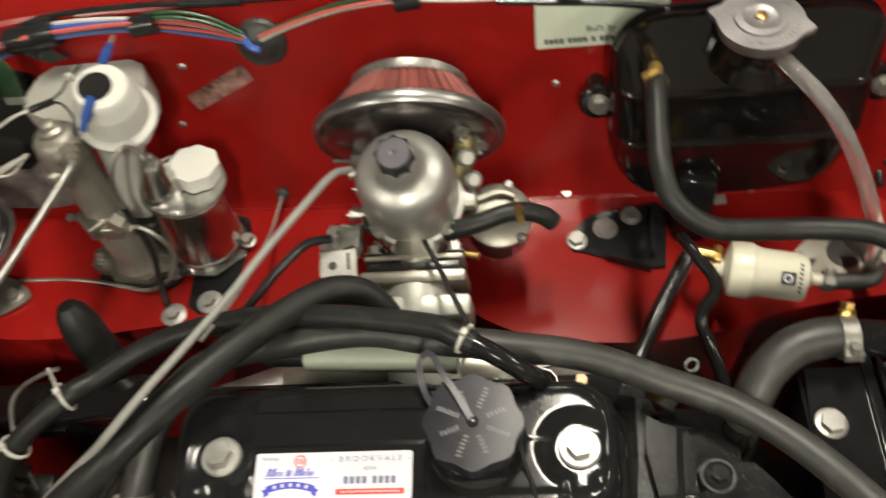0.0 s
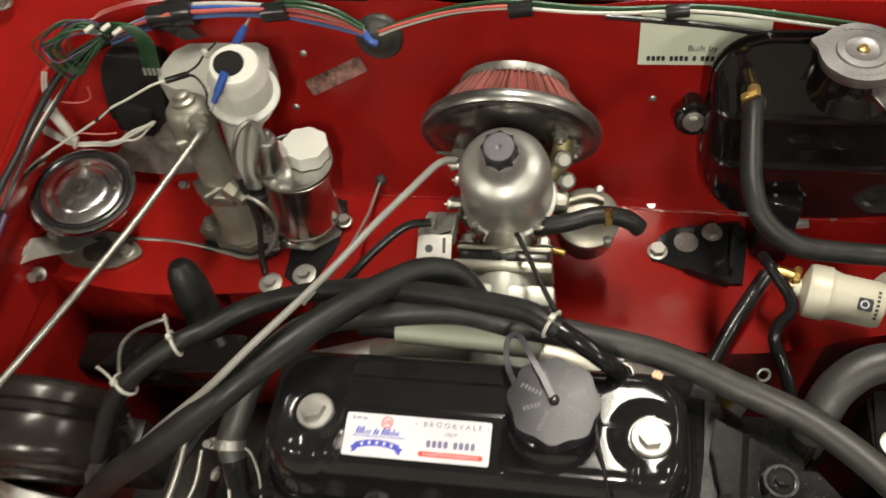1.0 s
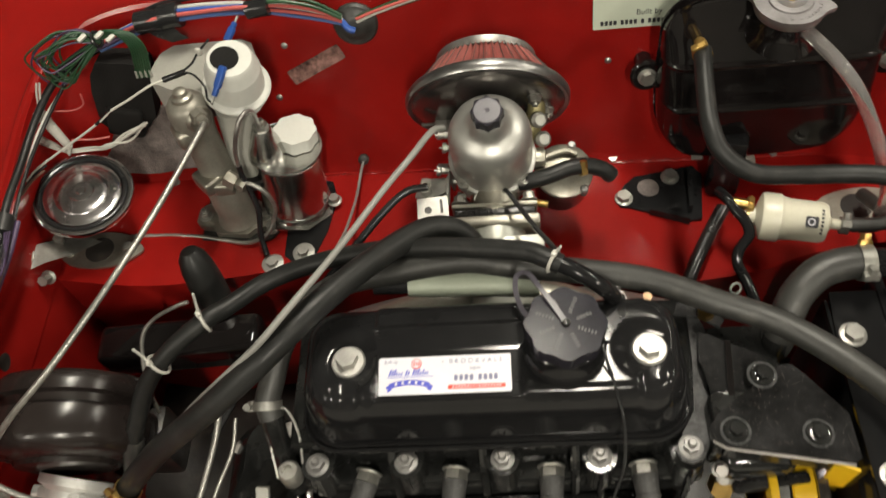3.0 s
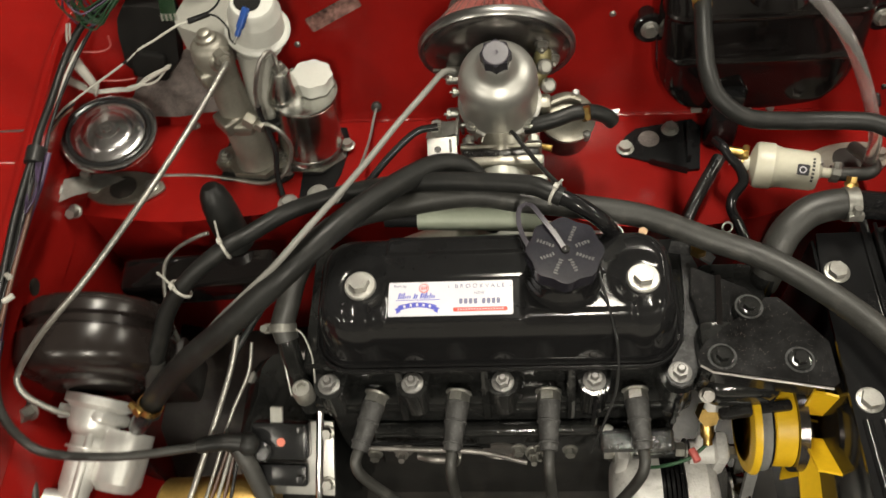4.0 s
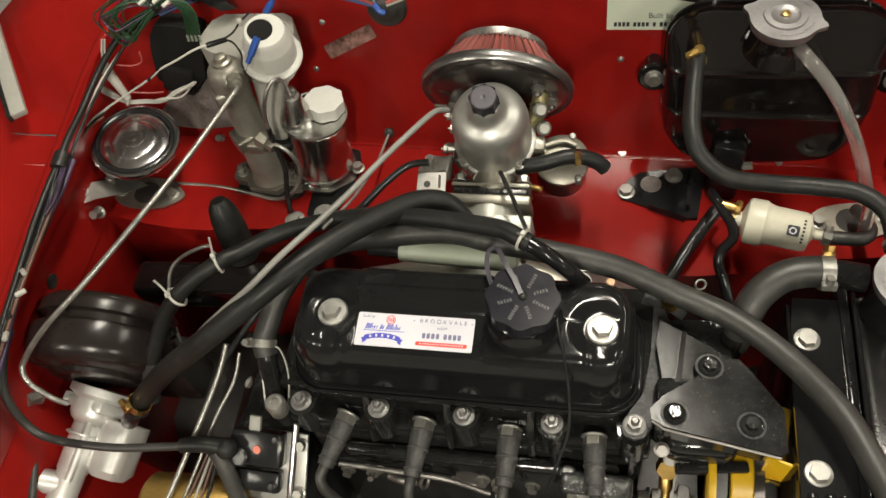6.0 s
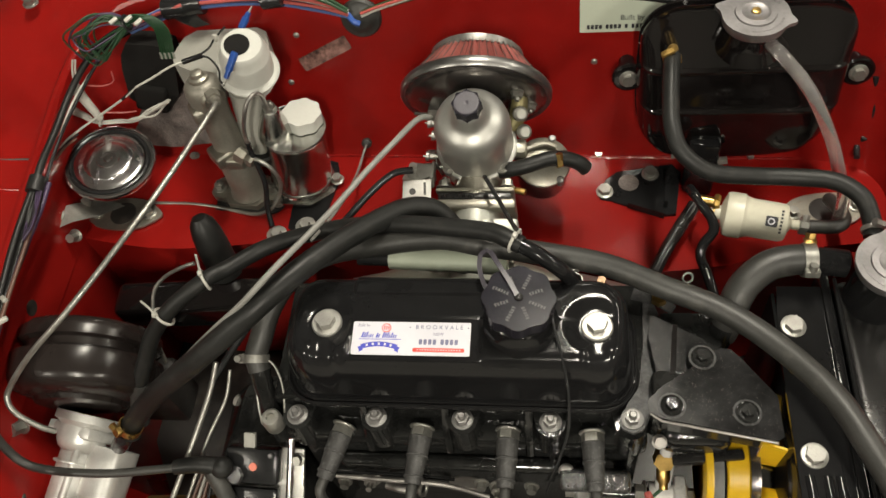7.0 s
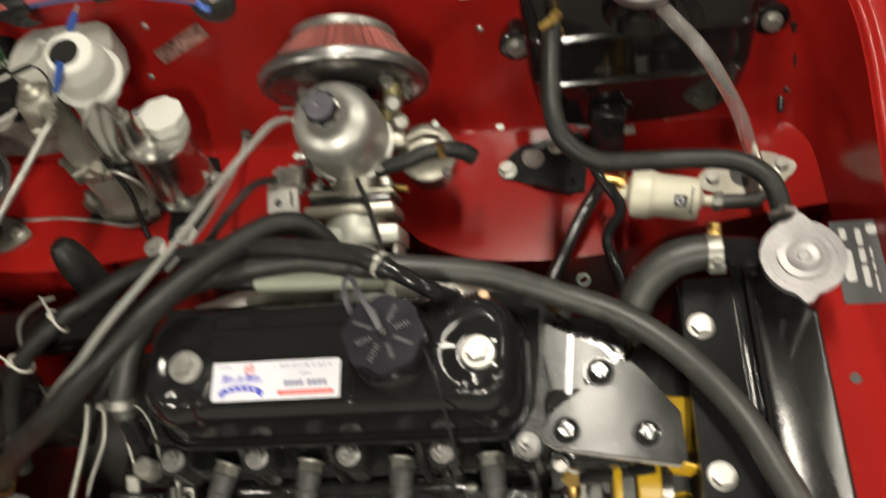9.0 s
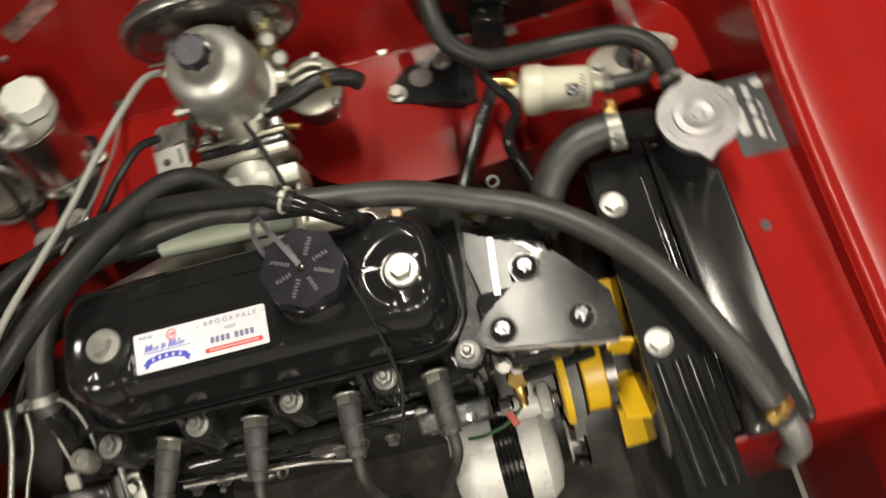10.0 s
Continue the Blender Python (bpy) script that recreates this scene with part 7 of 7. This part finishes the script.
def side_loom():
    t = thing("side_loom", "black wiring loom along the inner wing", "wiring", (-0.54, 0.1, 0.70))
    upper = [(-0.492, 0.378, 0.792), (-0.516, 0.352, 0.776), (-0.531, 0.310, 0.764), (-0.536, 0.262, 0.757), (-0.538, 0.215, 0.752), (-0.538, 0.178, 0.747)]
    lower = [(-0.538, 0.190, 0.749), (-0.538, 0.150, 0.742), (-0.539, 0.100, 0.735), (-0.540, 0.050, 0.729), (-0.540, -0.010, 0.722), (-0.540, -0.075, 0.710), (-0.540, -0.170, 0.694), (-0.540, -0.30, 0.675)]
    for i, (r, dx, dz) in enumerate(((0.0046, 0, 0), (0.0022, 0.008, -0.006), (0.0018, 0.004, -0.009))):
        part("wire", tube([(x + dx, y, z + dz + 0.002 * math.sin(j * 1.7 + i * 2)) for j, (x, y, z) in enumerate(upper)], r, 10, 6), (LOOM, LOOM, W_WHITE)[i], t)
    for i, r in enumerate((0.0048, 0.0036, 0.0030, 0.0042, 0.0024, 0.0026)):
        part("wire", tube([(x + 0.0052 * (i % 3) + 0.0030 * math.sin(0.9 * j + i), y, z + 0.0058 * (i // 3) - 0.004 + 0.0026 * math.sin(j * 1.3 + i * 2)) for j, (x, y, z) in enumerate(lower)], r, 10, 6), (LOOM, LOOM, W_PURPLE, LOOM, LOOM, W_BROWN)[i], t)
    part("tape_wrap", tube([(-0.536, 0.192, 0.7505), (-0.536, 0.182, 0.749), (-0.536, 0.172, 0.7475)], 0.0108, 14, curve=False), LOOM, t, "black tape wrap")
    rnd = random.Random(9)
    for i in range(7):
        k = rnd.uniform(0.8, 1.15)
        part("loop_wire", tube([(-0.531 + 0.001 * i, 0.172, 0.750), (-0.524 + 0.0012 * i, 0.150 - 0.004 * i * k, 0.752), (-0.524, 0.128 - 0.003 * i, 0.746), (-0.530, 0.120 - 0.002 * i, 0.741), (-0.535, 0.136, 0.742), (-0.535, 0.170, 0.748)], 0.0011, 6), (W_PURPLE, LOOM)[i % 2], t)
    for i in range(5):
        part("connector", box(0.006, 0.013, 0.005, axis((-0.530 + 0.005 * (i % 2), 0.030 - 0.026 * i, 0.730 - 0.004 * i), (rnd.uniform(-0.3, 0.3), 0.2, 1), rnd.uniform(-25, 25)), 0.0015), (MILK, W_WHITE, LOOM, MILK, W_WHITE)[i], t, "pale plastic connector")


def white_wires():
    t = thing("white_wires", "loose white wires and connector beside the relay", "wiring", (-0.48, 0.33, 0.66))
    rnd = random.Random(3)
    for i in range(5):
        o = [Vector((rnd.uniform(-0.004, 0.004), rnd.uniform(-0.004, 0.004), rnd.uniform(-0.005, 0.005))) * (0.3 if k == 2 else 1) for k in range(7)]
        pts = [(-0.560, 0.330, 0.729), (-0.543, 0.329, 0.715), (-0.526, 0.328, 0.699), (-0.500, 0.330, 0.692), (-0.476, 0.334, 0.695), (-0.448, 0.340, 0.704), (-0.421, 0.346, 0.715)]
        part("wire", tube([Vector(p) + q for p, q in zip(pts, o)], 0.0015, 6), W_WHITE, t)
    part("knot", ring(0.0048, 0.0018, 16, 6, axis((-0.522, 0.328, 0.698), (1, 0, -0.5))), W_WHITE, t)
    part("connector", tube([(-0.532, 0.336, 0.762), (-0.528, 0.333, 0.745), (-0.523, 0.330, 0.726), (-0.519, 0.328, 0.706)], (0.0075, 0.0050), 12), W_WHITE, t, "white plastic sleeve")
    part("connector", tube([(-0.562, 0.331, 0.732), (-0.548, 0.330, 0.720), (-0.536, 0.329, 0.708)], (0.0052, 0.0036), 10), W_WHITE, t, "white plastic sleeve")
    for dx in (0, 0.004):
        part("wire", tube([(-0.530 + dx, 0.336, 0.762), (-0.526 + dx, 0.342, 0.780), (-0.520 + dx, 0.348, 0.796)], 0.0013, 6), W_WHITE, t)
    part("pink_wire", tube([(-0.520, 0.345, 0.752), (-0.500, 0.348, 0.748), (-0.484, 0.350, 0.754), (-0.480, 0.352, 0.770)], 0.0010, 6), W_RED, t, "thin pink wire")
    part("wire", tube([(-0.512, 0.330, 0.716), (-0.488, 0.336, 0.708), (-0.470, 0.340, 0.706)], 0.0011, 6), W_RED, t, "thin pink wire")
    for k in range(3):
        part("wire", tube([(-0.552, 0.268 - 0.010 * k, 0.716), (-0.542, 0.282 - 0.008 * k, 0.720), (-0.534, 0.300 - 0.008 * k, 0.716)], 0.0016, 6), (W_WHITE, PLASTIC, W_BROWN)[k], t)


def relay():
    t = thing("relay_box", "dull black soft cover over a relay", "relay", (-0.45, 0.37, 0.64))
    m = Matrix.Translation((-0.447, 0.405, 0.724)) @ Matrix.Rotation(radians(80), 4, "X") @ Matrix.Scale(0.92, 4)
    hood = [(-0.016, 0.064), (-0.030, 0.046), (-0.038, 0.022), (-0.046, -0.030), (-0.030, -0.048), (0.006, -0.056), (0.034, -0.026), (0.046, 0.030), (0.044, 0.052), (0.024, 0.060)]
    part("cover", prism(hood, 0.0, 0.036, m, 0.010, 4), FOAM, t)
    part("lower_box", box(0.050, 0.046, 0.042, m @ Matrix.Translation((-0.010, -0.030, 0.002)) @ Matrix.Rotation(radians(-14), 4, "Z"), 0.006, 3), FOAM, t)
    t = thing("mesh_tape", "strip of grey mesh tape stuck at the foot of the bulkhead", "tape", (-0.425, 0.36, 0.60))
    part("strip", thick(sheet([[bulk(x, 0.622 + 0.002 * math.sin(x * 60), 0.012), bulk(x, 0.650, 0.006), bulk(x, 0.680, 0.004), bulk(x + 0.006, 0.704 + 0.003 * math.sin(x * 90), 0.003)] for x in [-0.512 + 0.0118 * i for i in range(12)]]), 0.0012), TAPE, t)


def grommet():
    t = thing("cable_grommet", "round black rubber grommet in the bulkhead", "grommet", (-0.150, 0.41, 0.77))
    m = axis(bulk(-0.150, 0.786), (0, -1, 0.25))
    part("disc", lathe([(0.0265, 0), (0.0265, 0.005), (0.024, 0.008), (0.017, 0.009), (0.014, 0.012), (0.008, 0.014), (0, 0.014)], 36, m), RUBBER, t)
    part("wire_stub", tube([(-0.165, 0.412, 0.797), (-0.157, 0.404, 0.792), (-0.150, 0.404, 0.788)], 0.004, 8), W_BLUE, t, "blue wires")


def stickers():
    t = thing("foil_label", "creased foil label stuck on the red bulkhead", "label", (-0.205, 0.41, 0.74))
    m = axis(bulk(-0.207, 0.740, 0.003), (0, -1, 0.34), 0) @ Matrix.Rotation(radians(25), 4, "Z")
    part("foil", prism(rounded(0.075, 0.020, 0.002), 0.0005, 0.0011, m, 0), FILM, t)
    t = thing("builder_label", "pale green printed card on the bulkhead", "label", (0.183, 0.418, 0.745))
    m = axis(bulk(0.190, 0.786, 0.004), (0, -1, 0.22), 0)
    part("card", prism(rounded(0.128, 0.062, 0.001), 0.0005, 0.0012, m, 0), MINT, t)
    part("lettering", letters("Built by", 0.0098, m @ Matrix.Translation((0.0, -0.012, 0.0013))), INK, t, "black lettering")
    x = -0.0535
    for n in (4, 4, 1, 4, 5):
        for k in range(n):
            part("word_bar", prism(rounded(0.0036, 0.0058, 0.0008, 2), 0.0013, 0.0015, m @ Matrix.Translation((x, -0.0235, 0)), 0), INK, t)
            x += 0.0050
        x += 0.0032


def ignition_module():
    t = thing("ignition_module", "black plastic ignition module on a bright alloy plate", "ignition module", (-0.245, -0.13, 0.50))
    m = axis((-0.252, -0.108, 0.556), (-0.06, -0.55, 0.80), 4)
    part("plate", box(0.085, 0.085, 0.005, m @ Matrix.Translation((0.014, -0.006, -0.006)), 0.001), BRUSHED, t, "bright alloy plate")
    part("body", box(0.064, 0.042, 0.022, m @ Matrix.Translation((0, 0.018, 0)), 0.004), PLASTIC, t)
    part("lower_body", box(0.060, 0.026, 0.016, m @ Matrix.Translation((-0.001, -0.022, 0)), 0.004), PLASTIC, t)
    part("plug", lathe([(0.0115, 0), (0.0115, 0.028), (0.009, 0.030), (0, 0.030)], 20, m @ Matrix.Translation((-0.018, 0.008, 0))), PLASTIC, t)
    part("red_button", lathe([(0.0048, 0.022), (0.0048, 0.0235), (0, 0.0235)], 16, m @ Matrix.Translation((0.003, 0.018, 0))), mat("salmon_plastic", (0.62, 0.16, 0.10), 0.4), t, "small salmon-red button")
    part("tab", box(0.014, 0.024, 0.006, m @ Matrix.Translation((-0.004, 0.044, 0.012)), 0.001), MILK, t, "pale tab")
    for x, y in ((0.026, 0.032), (0.024, -0.024)):
        part("screw", lathe([(0.0045, 0.014), (0.0042, 0.0245), (0, 0.025)], 14, m @ Matrix.Translation((x, y, 0))), PLASTIC, t)
    for y in (0.024, -0.034):
        part("plate_nut", hexbolt(0.006, 0.008, 0.008, m @ Matrix.Translation((0.050, y, -0.001))), ZINC, t, "zinc nut")
    part("rod", tube([m @ Vector((0.044, 0.050, 0.006)), m @ Vector((0.040, -0.060, 0.006))], 0.0045, 10, curve=False), CHROME, t, "bright steel rod")


def ht_lead():
    t = thing("coil_lead", "thick black lead with a rubber boot across the servo", "ignition lead", (-0.40, -0.15, 0.55))
    part("lead", tube([(-0.540, -0.030, 0.700), (-0.538, -0.060, 0.695), (-0.536, -0.096, 0.670), (-0.530, -0.114, 0.625), (-0.502, -0.124, 0.604), (-0.425, -0.126, 0.600), (-0.354, -0.118, 0.600), (-0.323, -0.113, 0.600)], 0.0052, 10), RUBBER, t)
    part("boot", tube([(-0.338, -0.115, 0.600), (-0.312, -0.111, 0.600), (-0.288, -0.110, 0.594)], (0.0085, 0.0112), 14), RUBBER_DARK, t)
    part("boot_end", lathe([(0, -0.013), (0.008, -0.0105), (0.0125, -0.004), (0.013, 0.002), (0.010, 0.009), (0.005, 0.012), (0, 0.0125)], 20, axis((-0.284, -0.111, 0.594), (1, -0.3, -0.2))), RUBBER_DARK, t)
    part("lower_lead", tube([(-0.296, -0.114, 0.592), (-0.284, -0.132, 0.572), (-0.272, -0.160, 0.535), (-0.26, -0.19, 0.51)], 0.010, 12), RUBBER, t)
    t = thing("black_lead", "thin black lead along the inner wing", "wiring", (-0.54, -0.2, 0.55))
    part("lead", tube([(-0.556, -0.075, 0.57), (-0.550, -0.11, 0.565), (-0.536, -0.16, 0.56), (-0.52, -0.22, 0.55), (-0.50, -0.30, 0.53)], 0.0048, 10), RUBBER, t)


def starter():
    t = thing("starter_motor", "yellow passivated starter motor below the servo", "starter motor", (-0.33, -0.19, 0.40))
    part("case", lathe([(0.0, 0), (0.034, 0), (0.040, 0.006), (0.040, 0.12), (0.036, 0.13), (0, 0.13)], 36, axis((-0.400, -0.165, 0.510), (1, 0.05, 0))), GOLD, t)
    part("tag", box(0.04, 0.002, 0.03, axis((-0.285, -0.190, 0.515), (0, -0.6, 0.8)), 0), PAPER, t, "white paper tag")
    for i in range(4):
        part("wire", tube([(-0.300 - 0.004 * i, -0.105, 0.575), (-0.306 - 0.006 * i, -0.135, 0.560), (-0.312 - 0.008 * i, -0.17, 0.545), (-0.318 - 0.008 * i, -0.22, 0.53)], 0.002, 6), (PLASTIC, W_BROWN, MILK, W_BROWN)[i], t)


def pale_tube():
    solid("pale_tube", tube([(-0.088, 0.098, 0.716), (-0.02, 0.094, 0.717), (0.045, 0.090, 0.716)], 0.0125, 16, curve=False), PALE_GREEN, "pale green plastic tube behind the rocker cover", "tube")
    solid("tube_end", tube([(-0.125, 0.100, 0.715), (-0.088, 0.098, 0.716)], 0.0095, 14, curve=False), PLASTIC, "black end sleeve on the pale tube", "sleeve")


def bonnet_stay():
    t = thing("bonnet_stay", "flat grey bonnet stay with a black edge on the wing", "stay", (-0.66, 0.30, 0.73))
    a, b = Vector((-0.606, 0.236, 0.772)), Vector((-0.745, 0.437, 0.792))
    m = axis(a, b - a)
    part("bar", box(0.022, 0.010, 0.26, m, 0.002), MILK, t)
    part("edge", box(0.006, 0.011, 0.26, m @ Matrix.Translation((0.011, 0, -0.001)), 0.001), PLASTIC, t, "black edge strip")


harness()
wire_bundle()
side_loom()
white_wires()
relay()
grommet()
stickers()
ignition_module()
ht_lead()
starter()
pale_tube()
bonnet_stay()
